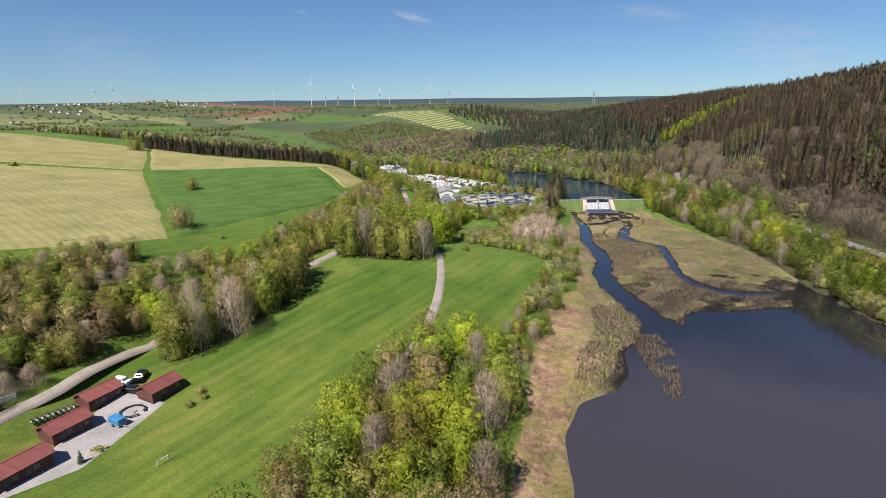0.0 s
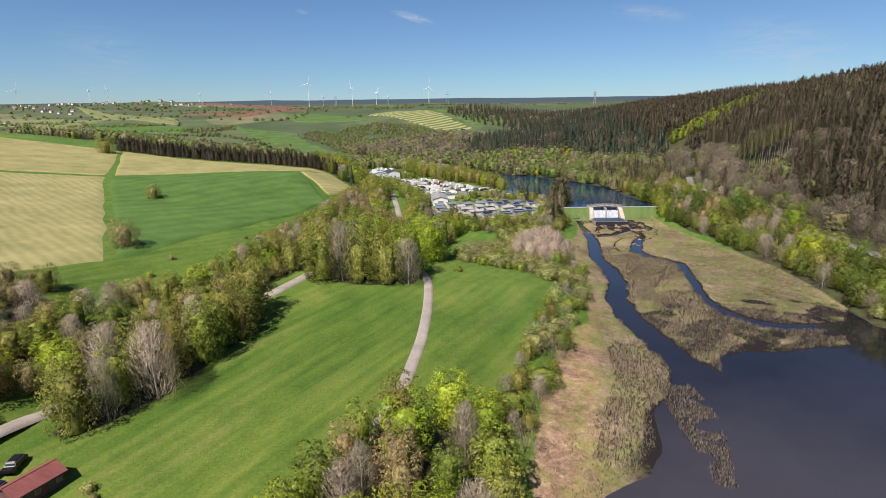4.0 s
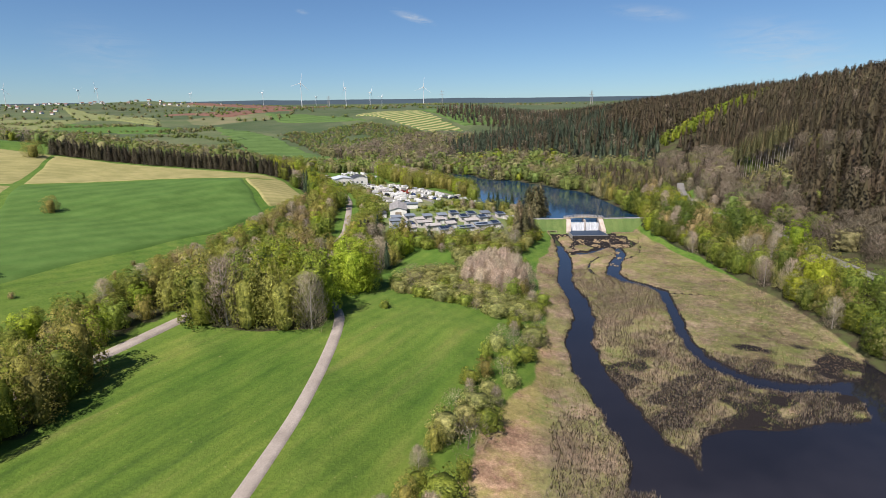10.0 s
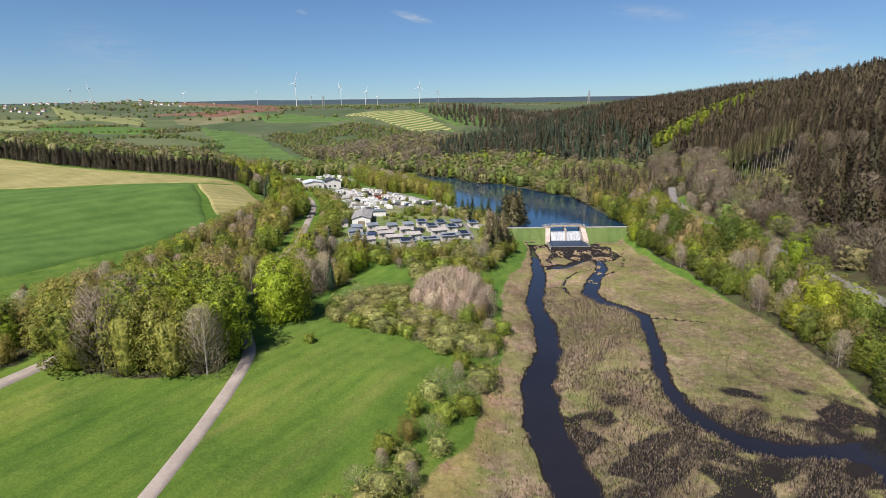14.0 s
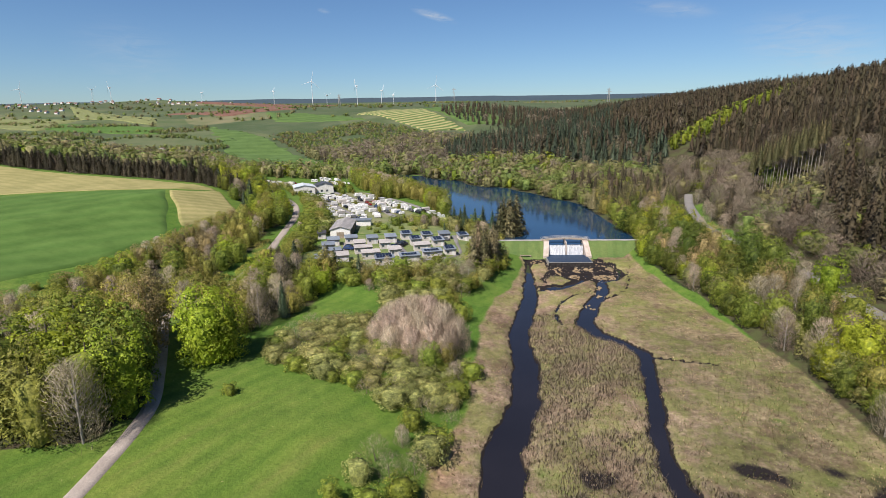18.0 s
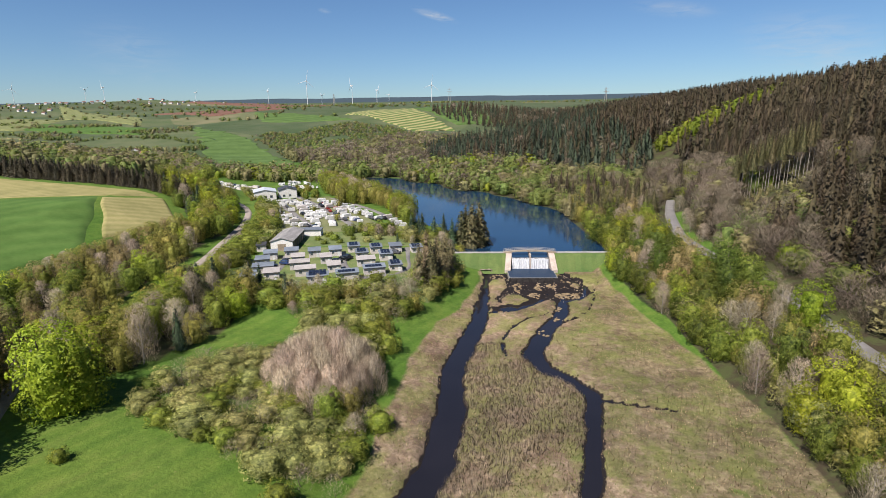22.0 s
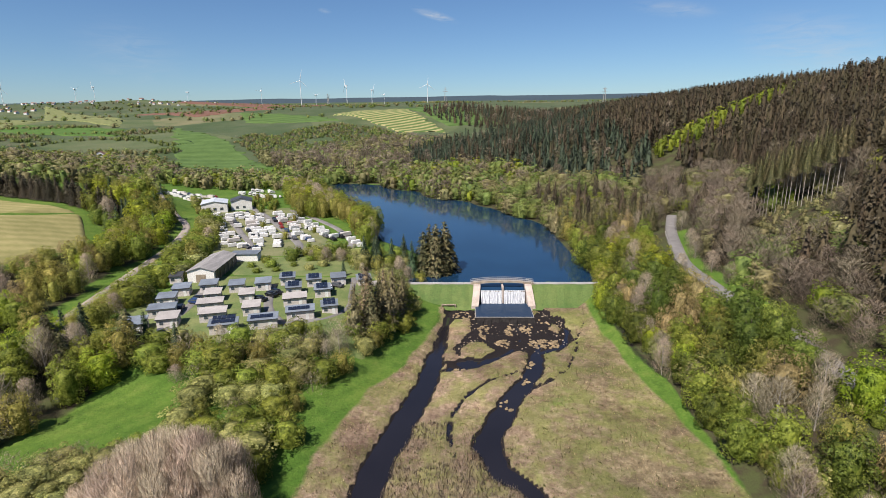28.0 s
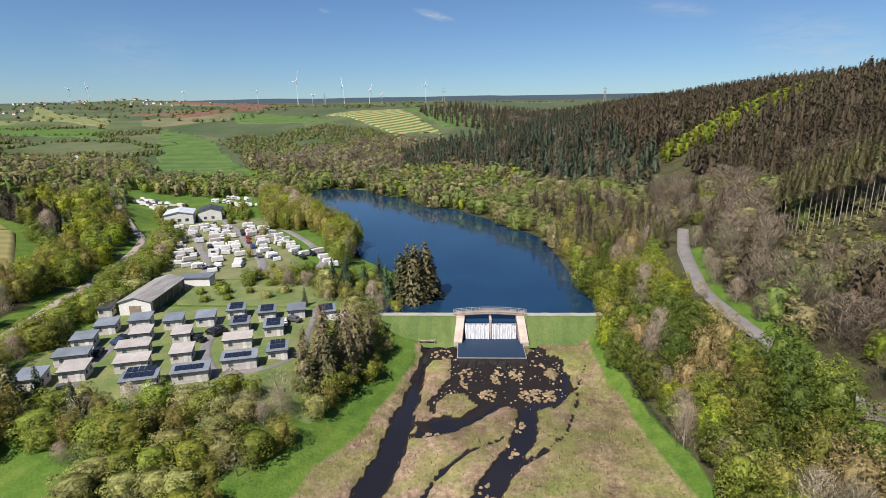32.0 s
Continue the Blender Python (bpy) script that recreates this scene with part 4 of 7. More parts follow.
def leafy_crown(seed, tall, wide, lobes, leaves, size, foot=0.1, lean=0.24, hull=(9, 4, .38), lobe=.40):
    """Crown of leaf clumps on a dome of overlapping boughs; uneven outline with gaps."""
    rng = np.random.default_rng(seed)
    t = (np.arange(lobes) + .5) / lobes
    t = foot + (.9 - foot) * (t * .8 + .2 * t * t)
    ang = np.arange(lobes) * 2.4 + rng.normal(size=lobes) * .35
    r = wide * lobe * (.75 + .5 * rng.random(lobes)) * (1.06 - .3 * t)
    reach = np.maximum(bulge(t) * wide * (.82 + .26 * rng.random(lobes)) - r * .8, 0)
    c = np.stack([np.cos(ang) * reach, np.sin(ang) * reach, t * tall], 1)
    rz = np.maximum(r * .72, tall * .07)
    many = lobes * leaves * 4
    who = rng.choice(lobes, many, p=r ** 2 / (r ** 2).sum())
    d = unit(rng, many)
    d[:, 2] = np.abs(d[:, 2]) * np.where(rng.random(many) < .78, 1, -1)
    p = c[who] + d * np.stack([r, r, rz], 1)[who] * (.86 + .26 * rng.random((many, 1)))
    depth = np.full(many, 9.0)
    for i in range(lobes):
        q = ((p - c[i]) / [r[i], r[i], rz[i]])
        depth = np.where(who == i, depth, np.minimum(depth, (q * q).sum(1)))
    seen = (depth > .8) & (p[:, 2] > .015 * tall) & (np.hypot(p[:, 0], p[:, 1]) > .55 * wide * bulge(np.clip(p[:, 2] / tall, 0, 1)))
    p, d = p[seen][:lobes * leaves], d[seen][:lobes * leaves]
    nrm = d * [1, 1, 1.2] + [0, 0, .2] + rng.normal(size=d.shape) * lean
    nrm /= np.linalg.norm(nrm, axis=1)[:, None]
    v, f = leaf_blades(p, nrm, size, rng)
    n = soft_normals(v, f, tall, d)
    outer = v, facing(v, f, n), n
    return joined(outer, inner_hull(rng, tall, wide, max(.02, foot * .5), *hull)) if hull else outer


def twig_crown(seed, tall, wide, twigs, thick=0.05, foot=0.2, up=0.9, length=.13):
    """Bare crown: fine twigs that fan out and upward to a rounded outline."""
    rng = np.random.default_rng(seed)
    t = foot + (.97 - foot) * rng.random(twigs) ** .8
    ang, rr = rng.random(twigs) * 2 * math.pi, rng.random(twigs) ** .36
    out = bulge(t) * wide * (1 + .13 * np.sin(ang * 3 + seed) + .08 * np.sin(ang * 7 + 9 * t))
    long = (tall * length * (.5 + rng.random(twigs)))[:, None]
    way = np.stack([np.cos(ang) * rr * .75, np.sin(ang) * rr * .75, np.full(twigs, up)], 1) + rng.normal(size=(twigs, 3)) * .33
    way /= np.linalg.norm(way, axis=1)[:, None]
    tip = np.stack([np.cos(ang) * rr * out, np.sin(ang) * rr * out, t * tall], 1)
    base = tip - way * long
    base[:, 2] = np.maximum(base[:, 2], .01 * tall)
    side = np.cross(way, rng.normal(size=(twigs, 3)))
    side *= thick * (.6 + .8 * rng.random((twigs, 1))) / (np.linalg.norm(side, axis=1)[:, None] + 1e-9)
    v = np.stack([base - side * 1.3, base + side * 1.3, tip], 1)
    v, f = v.reshape(-1, 3), np.arange(twigs * 3).reshape(-1, 3)
    n = soft_normals(v, f, tall)
    return v, facing(v, f, n), n


def needle_crown(seed, tall, wide, sprays, size, foot=0.12):
    """Conifer: drooping sprays in uneven whorls round a cone, closer towards the tip."""
    rng = np.random.default_rng(seed)
    layers = 15
    t = 1 - np.sqrt(rng.random(sprays))
    t = np.clip((np.floor(t * layers) + .5 + rng.normal(size=sprays) * .22) / layers, 0, .99)
    ang = rng.random(sprays) * 2 * math.pi
    lump = 1 + .16 * np.sin(ang * 4 + np.floor(t * layers) * 1.9) + .10 * rng.normal(size=sprays)
    r = wide * ((1 - t) ** .85 * lump + .03)
    c, s = np.cos(ang), np.sin(ang)
    p = np.stack([c * r * .82, s * r * .82, (foot + (1 - foot) * t) * tall], 1)
    out = np.stack([c, s, -.45 + .5 * rng.normal(size=sprays)], 1)
    across = np.stack([-s, c, .3 * rng.normal(size=sprays)], 1)
    k = (size * (.65 + .7 * rng.random(sprays)))[:, None]
    v = np.stack([p + out * k * 1.2, p - out * k * .5 + across * k * .75, p - out * k * .5 - across * k * .75], 1).reshape(-1, 3)
    f = np.arange(len(v)).reshape(-1, 3)
    d = np.stack([c, s, np.full(sprays, .6)], 1) + rng.normal(size=(sprays, 3)) * .22
    d = np.repeat(d / np.linalg.norm(d, axis=1)[:, None], 3, 0)
    a = np.arange(8) / 8 * 2 * math.pi
    core = np.concatenate([np.stack([np.cos(a) * wide * .6, np.sin(a) * wide * .6, np.full(8, foot * tall)], 1), [[0, 0, tall * .93]]])
    cn = np.concatenate([np.stack([np.cos(a), np.sin(a), np.full(8, .4)], 1) / 1.077, [[0, 0, 1]]])
    cf = np.array([(i, (i + 1) % 8, 8) for i in range(8)])
    return joined((v, facing(v, f, d), d), (core, cf, cn))


def trunk_mesh(seed, tall, thick, material, limbs=5, wide=2.5, top=0.8):
    rng = np.random.default_rng(seed)
    bm = bmesh.new()
    cone(bm, thick, thick * .3, (0, 0, -.4), (rng.normal() * .2, rng.normal() * .2, tall * top), 7)
    for i in range(limbs):
        a, z = i * 2.4 + rng.random(), tall * (.25 + .45 * i / max(1, limbs))
        reach = wide * (.55 + .3 * rng.random())
        cone(bm, thick * .3, thick * .06, (0, 0, z), (math.cos(a) * reach, math.sin(a) * reach, z + tall * .22), 5)
    return mesh_of(bm, "trunk", material)


KINDS = {}


def kind_of_tree(key, name, label, crown, trunk, category="tree"):
    """Keeps one tree of a kind with its parts, to be copied."""
    KINDS.setdefault(key, []).append((name, label, crown, trunk, category))


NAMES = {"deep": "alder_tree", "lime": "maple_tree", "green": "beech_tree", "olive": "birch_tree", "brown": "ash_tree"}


def crown_mesh(piece, material):
    v, f, n = piece
    return mesh_from("crown", v, f, material, True, n)


for s in range(4):
    for key, text in (("lime", "leafy tree in bright fresh spring green"), ("deep", "leafy tree in green foliage darkened to stand for shade"), ("green", "leafy tree in mid green spring foliage"), ("olive", "tree with thin olive yellow budding foliage"), ("brown", "tree with reddish brown opening buds")):
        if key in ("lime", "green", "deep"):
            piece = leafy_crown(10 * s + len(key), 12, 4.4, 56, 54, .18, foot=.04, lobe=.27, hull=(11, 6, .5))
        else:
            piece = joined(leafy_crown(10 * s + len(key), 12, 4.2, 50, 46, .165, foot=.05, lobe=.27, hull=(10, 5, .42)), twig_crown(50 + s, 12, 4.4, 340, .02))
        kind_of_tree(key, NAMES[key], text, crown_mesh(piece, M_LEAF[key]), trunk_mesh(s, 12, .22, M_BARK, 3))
    kind_of_tree("bare", "bare_tree", "bare grey tree with fine leafless twigs", crown_mesh(twig_crown(70 + s, 12, 3.9, 1900, .021, .12), M_LEAF["bare"]), trunk_mesh(20 + s, 12, .18, M_PALE_BARK, 7, 2.6, .85))
    kind_of_tree("pink", "bare_tree", "tall bare tree with dense pinkish grey twigs", crown_mesh(twig_crown(80 + s, 12, 4.4, 3000, .021, .08, 1.7, .15), M_LEAF["pink"]), trunk_mesh(30 + s, 12, .2, M_PALE_BARK, 9, 2.6, .85))
    kind_of_tree("spruce", "spruce_tree", "tall brownish spruce with drooping boughs", crown_mesh(needle_crown(90 + s, 12, 2.5, 950, .26, .04), M_LEAF["spruce"]), trunk_mesh(40 + s, 12, .2, M_BARK, 0, 1, .95))
    kind_of_tree("rusty", "spruce_tree", "sparse brown spruce with dry grey twigs", crown_mesh(joined(needle_crown(290 + s, 12, 2.4, 620, .25, .04), twig_crown(295 + s, 12, 2.0, 420, .016, .06, .35)), M_LEAF["rusty"]), trunk_mesh(52 + s, 12, .2, M_BARK, 0, 1, .95))
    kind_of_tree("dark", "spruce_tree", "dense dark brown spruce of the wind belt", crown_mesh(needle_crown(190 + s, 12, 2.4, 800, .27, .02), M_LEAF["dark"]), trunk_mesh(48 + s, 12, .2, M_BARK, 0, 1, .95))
    kind_of_tree("fir", "fir_tree", "dark green conical fir tree", crown_mesh(needle_crown(95 + s, 12, 2.1, 900, .24, .02), M_LEAF["fir"]), trunk_mesh(44 + s, 12, .2, M_BARK, 0, 1, .95))
    for key, text in (("green", "rounded dense green leafy shrub"), ("olive", "olive brown willow shrub"), ("bare", "grey leafless twiggy shrub")):
        if key == "bare":
            piece = twig_crown(60 + s, 3, 1.9, 620, .010, .05, .9)
        elif key == "olive":
            piece = joined(leafy_crown(100 + s, 3, 1.9, 26, 50, .08, foot=.05, hull=(9, 4, .6), lobe=.3), twig_crown(55 + s, 3, 2.0, 110, .010, .05, .8))
        else:
            piece = leafy_crown(100 + s, 3, 1.9, 26, 54, .08, foot=.05, hull=(9, 4, .6), lobe=.3)
        kind_of_tree("shrub_" + key, "shrub", text, crown_mesh(piece, M_LEAF[key if key != "olive" else "willow"]), trunk_mesh(60 + s, 3, .07, M_BARK, 3, 1.4, .6), "shrub")
FIRST = {}


def plant(key, x, y, tall, wide=1.0, group="", turn=None, label="", rng=random):
    """Stands one tree of a kind on the ground; tall in metres."""
    variant = rng.randrange(len(KINDS[key]))
    name, text, crown, trunk, category = KINDS[key][variant]
    unit_tall = 3.0 if key.startswith("shrub") else 12.0
    s = tall / unit_tall
    at = pose(x, y, h(x, y) - .05, 0, 0, rng.random() * 360 if turn is None else turn)
    if (key, variant) not in FIRST:
        ob = empty(name, text, category)
        part("trunk", trunk, None, ob)
        part("crown", crown, None, ob)
        FIRST[key, variant] = ob
        ob.matrix_basis = at
    else:
        ob = copy_thing(FIRST[key, variant], at)
    ob.scale = (s * wide, s * wide, s)
    return tagged(ob, label or text, category, group)


def grove(poly, gap, mix, tall, group, seed, wide=(.85, 1.25), keep=None, cap=None):
    """Plants a polygon with a mix of kinds {key: share}."""
    rng = random.Random(seed)
    keys, shares = list(mix), list(mix.values())
    for x, y in scatter_in(poly, gap, np.random.default_rng(seed)):
        if keep is None or keep(x, y):
            key, high, broad = rng.choices(keys, shares)[0], rng.uniform(*tall), rng.uniform(*wide)
            if cap is not None and high > cap(x, y):
                high, broad = cap(x, y), broad * min(1.5, high / cap(x, y))
            plant(key, x, y, high, broad, group, rng=rng)


# far woods, one object each
def far_unit(key, seed):
    if key in ("spruce", "fir"):
        return needle_crown(seed, 1, .19, 90, .042, .04)
    if key == "bare":
        return twig_crown(seed, 1, .36, 150, .012, .06)
    return leafy_crown(seed, 1, .38, 9, 13, .056, .05, hull=(6, 3, .4))


def mid_unit(key, seed):
    if key in ("spruce", "fir"):
        return needle_crown(seed, 1, .20, 330, .023, .04)
    if key == "bare":
        return twig_crown(seed, 1, .37, 1050, .0027, .05)
    return leafy_crown(seed, 1, .38, 24, 40, .022, .05, hull=(8, 4, .46), lobe=.3)


FAR_UNITS = {k: [far_unit(k, 200 + 7 * i + len(k)) for i in range(5)] for k in ("spruce", "fir", "bare", "green", "lime", "olive")}
MID_UNITS = {k: [mid_unit(k, 300 + 7 * i + len(k)) for i in range(5)] for k in FAR_UNITS}


def far_wood(name, label, key, places, tall, seed, wide=(.8, 1.25), sink=0.0, material=None, fine=None):
    rng = np.random.default_rng(seed)
    places = np.asarray(places, float).reshape(-1, 2)
    if not len(places):
        return None
    z = height(places[:, 0], places[:, 1]) - sink
    vs, fs, ts, ns, k = [], [], [], [], 0
    pick = rng.integers(0, 5, len(places))
    for i, (x, y) in enumerate(places):
        v, f, nn = (MID_UNITS if fine is not None and fine(x, y) else FAR_UNITS)[key][pick[i]]
        a, s = rng.random() * 6.283, rng.uniform(*tall)
        w = s * rng.uniform(*wide)
        c, d = math.cos(a), math.sin(a)
        vs.append(np.stack([(v[:, 0] * c - v[:, 1] * d) * w + x, (v[:, 0] * d + v[:, 1] * c) * w + y, v[:, 2] * s + z[i]], 1))
        ns.append(np.stack([nn[:, 0] * c - nn[:, 1] * d, nn[:, 0] * d + nn[:, 1] * c, nn[:, 2]], 1))
        fs.append(f + k)
        ts.append(np.full(len(v), rng.random()))
        k += len(v)
    me = mesh_from(name, np.concatenate(vs), np.concatenate(fs), material or M_FAR[key], True, np.concatenate(ns))
    me.attributes.new("tint", "FLOAT", "POINT").data.foreach_set("value", np.concatenate(ts).astype(np.float32))
    return tagged(new(name, me), label, "woods", kind="stuff")


def near_line(line, x, y):
    return float(off_line([(*p[:2], 0) for p in line], np.array([x]), np.array([y]))[0])


def split_far(name, poly, gap, mix, tall, seed, labels, keep=None, fine=None, wide=(1.05, 1.7)):
    """Far wood of several kinds: one object for each kind."""
    rng = np.random.default_rng(seed)
    pts = scatter_in(poly, gap, rng)
    if keep is not None:
        pts = np.array([p for p in pts if keep(*p)]).reshape(-1, 2)
    share = np.array(list(mix.values()), float)
    who = rng.choice(len(mix), len(pts), p=share / share.sum())
    for i, key in enumerate(mix):
        far_wood(name, labels[key], key, pts[who == i], tall[key] if isinstance(tall, dict) else tall, seed + i, fine=fine, wide=(.85, 1.2) if key in ("spruce", "fir") else wide)


WOOD_LABELS = {"spruce": "dense brownish spruce wood on the slope", "fir": "dark green fir wood beside the lake", "bare": "grey leafless wood on the hillside", "green": "green leafing wood", "lime": "bright yellow green young trees", "olive": "olive budding trees"}


def open_road(x, y):
    return near_line(VALLEY_ROAD, x, y) > 3.2 and near_line(BIKE_PATH, x, y) > 2.6

# woods west of the water
MIX = {"green": 2.6, "lime": .9, "olive": 3.4, "brown": 2.2, "bare": 1.3}


def below_fields(x, y):
    """Greatest height of the trees on the bank under the fields, which they never hide."""
    return float(np.clip(.6 * (x + 84) - .06 * (y - 140) - 1.5 + .3 * max(0, 140 - y), 1.8, 10.5))


grove(WOODLAND[0], 5.0, {"green": 3, "lime": 3.4, "olive": 2.2, "bare": 2.6, "brown": 2}, (9, 13), "wood on the lake shore", 1, wide=(.85, 1.1))
grove(WOODLAND[1], 3.9, {"shrub_green": 2, "shrub_olive": 2, "shrub_bare": 1.6, "green": 1.2, "bare": 1.6, "olive": 1}, (3.6, 6.5), "hedge along the meadow", 2)
grove(WOODLAND[2], 4.3, {"brown": 3.4, "bare": 2.2, "green": 1.8, "olive": 2, "lime": .8}, (4.5, 7.5), "low wood below the fields", 31, wide=(1.2, 1.6), keep=open_road)
grove(WOODLAND[3], 4.8, MIX, (6.3, 10.5), "wood along the lane", 3, wide=(.9, 1.2), keep=lambda x, y: open_road(x, y) and (below_fields(x, y) > 2.6 or (x * 7.3 + y) % 3 < 1), cap=below_fields)
grove(WOODLAND[4], 4.6, {"olive": 3.4, "lime": 1.2, "green": 3, "bare": 1.3, "brown": .4}, (12, 17), "copse beside the lane", 4, wide=(.75, 1.0), keep=open_road)
grove(WOODLAND[5], 4.2, {"green": 4.6, "lime": 2, "olive": 2.2, "brown": .6, "bare": .5}, (16, 20.5), "copse between lane and path", 5, wide=(.8, 1.05), keep=open_road)
for x, y, t, w in ((-9.5, 177, 18.5, .95), (-6.5, 180, 17, .9), (-12, 182, 17, .9)):
    plant("lime", x, y, t, w, "tall trees by the marsh", label="tall tree in dense bright spring green by the path")
grove(WOODLAND[6], 4.8, {"green": 2.5, "olive": 3, "bare": 2, "lime": 1, "fir": .5}, (8, 13), "wood below the lodges", 6, keep=open_road)
grove(WOODLAND[7], 2.7, {"shrub_olive": 5, "shrub_green": 1.4, "shrub_bare": 2}, (2.8, 4.8), "willow scrub in the marsh", 7, wide=(1.0, 1.5))
for i in range(26):
    a, r = i * 2.4, math.sqrt((i + .5) / 26)
    plant("pink", 36.5 + 11 * r * math.cos(a), 195 + 11 * r * math.sin(a), (14.2 - 6 * r * r) * (.84 + .3 * ((i * .618) % 1)), .78 + .26 * r, "stand of bare trees")
plant("green", 40, 183, 8.5, 1.0, "trees before the bare stand")
plant("olive", 43.5, 186.5, 7.5, 1.0, "trees before the bare stand")
grove(WOODLAND[8], 4.6, {"shrub_green": 2, "shrub_olive": 2, "bare": 1, "green": .6}, (3, 6), "bushes on the creek bank", 8, keep=lambda x, y: x < bank_x(y) - 4.5)
grove(WOODLAND[9], 4.4, {"shrub_green": 3, "shrub_olive": 3.6, "olive": 2, "bare": 1.4, "shrub_bare": 1.2, "green": 1.2, "fir": .4}, (4.2, 7.2), "trees south of the lodges", 9, wide=(1.0, 1.4), keep=lambda x, y: (x < 46 or y < 300) and x < bank_x(y) - 7)
grove(WOODLAND[10], 3.9, {"shrub_green": 2.6, "shrub_olive": 3, "shrub_bare": 1, "bare": .7, "olive": 1}, (4, 6.6), "bushes below the lodges", 10, wide=(1.0, 1.4), keep=lambda x, y: x < bank_x(y) - 7.5)
for i, (x, y, t) in enumerate(((52, 259, 15), (56, 262, 17), (59, 267, 16), (54, 267, 18), (60, 274, 17), (57, 271, 15), (62, 281, 13), (57, 278, 14))):
    plant("rusty" if i % 4 != 1 else "spruce", x, y, t, 1.1, "clump of spruces by the dam")
for x, y, t in ((70.5, 316, 23), (73.5, 319, 24), (68, 321, 21), (66, 317, 19), (74.5, 324, 20), (70.5, 326, 20)):
    plant("spruce", x, y, t, 1.35, "spruces on the lake shore", label="tall dense brown-green spruce at the water's edge")
for x, y, t in ((44, 318, 12), (49, 316, 13.5), (54, 319, 12), (58, 324, 13), (47, 322, 11), (40, 300, 6), (3, 247, 9), (12, 244, 8), (-10, 243, 9), (62, 314, 14)):
    plant("fir", x, y, t, 1.1, "dark firs by the camp")
grove(WOODLAND[11], 4.4, {"olive": 2, "green": 2, "bare": 2, "shrub_olive": 3, "shrub_green": 2}, (4, 8), "trees beside the weir pond", 11, keep=lambda x, y: not (x < 44 and y < 312))
for x, y, t, w in ((-13, 237, 12.5, 1.7), (-9, 235, 10, 1.6), (1, 243, 11.5, 1.6), (-17, 241, 10, 1.6)):
    plant("spruce", x, y, t, w, "brown spruces below the lodges", label="broad brown-green spruce among the bushes")
# lake edge of the camp
grove(WOODLAND[12], 4.4, {"green": 3.4, "olive": 2.5, "bare": 2, "lime": 1}, (9, 14), "trees along the camp's lake shore", 12)
grove(((-4, 398), (10, 400), (0, 428), (-14, 452), (-26, 478), (-36, 496), (-46, 500), (-32, 468), (-24, 440), (-12, 418)), 4.6, {"green": 3.4, "olive": 3, "bare": 2, "lime": 1}, (8, 13), "wood between camp and lake", 51)
grove(((14, 322), (30, 317), (46, 327), (41, 337), (27, 333), (14, 329)), 3.4, {"olive": 2.4, "shrub_olive": 3, "bare": 1.6, "shrub_green": 1.6}, (3, 5.4), "hedge between lodges and camp", 52, wide=(1.0, 1.4))
for x, y, t in ((30, 386, 11), (33, 382, 10.5), (27, 391, 10), (29, 380, 9.5), (34, 388, 9)):
    plant("lime", x, y, t, 1.3, "bright trees on the lake shore")
grove(WOODLAND[13], 3.8, {"shrub_green": 3, "shrub_olive": 2, "green": 3, "olive": 2, "bare": .7}, (4, 8), "bank between lane and camp", 13, wide=(1.0, 1.4), keep=open_road, cap=lambda x, y: max(2.4, .8 * near_line(VALLEY_ROAD, x, y)))
grove(WOODLAND[14], 5.0, {"green": 3, "olive": 2.5, "bare": 1, "lime": 1.5, "fir": 1.2}, (8, 13), "wood above the lane", 14, keep=open_road)
# lone trees and the row of firs in the fields
plant("olive", -136, 227, 7.5, 1.3, label="lone budding tree in the green field")
plant("brown", -104, 148, 9.5, 1.45, label="lone round olive-brown tree at the field edge")
plant("olive", -228, 344, 11, 1.6, label="lone spreading tree on the yellow crest")
plant("shrub_green", -238, 243, 3, 1.4, label="small green bush on the field boundary")
plant("shrub_green", 1.3, 163.3, 2.6, 1.05, label="single round green bush in the meadow")
rng = random.Random(5)
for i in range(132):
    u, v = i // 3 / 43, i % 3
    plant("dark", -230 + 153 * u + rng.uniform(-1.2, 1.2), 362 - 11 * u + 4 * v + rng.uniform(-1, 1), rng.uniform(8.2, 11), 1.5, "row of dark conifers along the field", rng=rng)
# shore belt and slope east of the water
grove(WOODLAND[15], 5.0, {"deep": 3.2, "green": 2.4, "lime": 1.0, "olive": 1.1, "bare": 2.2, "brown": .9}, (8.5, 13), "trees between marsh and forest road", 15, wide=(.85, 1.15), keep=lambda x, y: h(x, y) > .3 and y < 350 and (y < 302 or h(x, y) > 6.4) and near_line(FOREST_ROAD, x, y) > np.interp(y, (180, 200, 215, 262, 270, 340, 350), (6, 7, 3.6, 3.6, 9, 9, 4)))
grove(WOODLAND[16], 4.5, {"shrub_green": 3, "shrub_olive": 3, "shrub_bare": 3}, (2, 3.6), "roadside bushes", 16, keep=lambda x, y: 3.4 < near_line(FOREST_ROAD, x, y) < 10)

rng = random.Random(21)
for i in range(96):
    y = 100 + 2.05 * i
    x = float(np.interp(y, (60, 108, 132, 160, 185, 215, 245, 262, 280, 300), (131, 121.5, 124, 128, 130.5, 130.5, 128, 125, 123.8, 123.4))) + rng.uniform(2.2, 5.2)
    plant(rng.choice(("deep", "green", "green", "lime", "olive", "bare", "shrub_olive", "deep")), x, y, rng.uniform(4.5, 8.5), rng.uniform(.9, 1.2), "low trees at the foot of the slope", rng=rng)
rng = random.Random(8)
for x, y in ((-48, 428), (-53, 423), (-40, 440), (-30, 412), (-14, 372), (3, 352), (-28, 396), (12, 366), (-4, 388), (18, 336), (-35, 422)):
    plant("green" if rng.random() < .6 else "olive", x, y, rng.uniform(3, 5.5), 1.1, "small trees on the campsite", rng=rng)
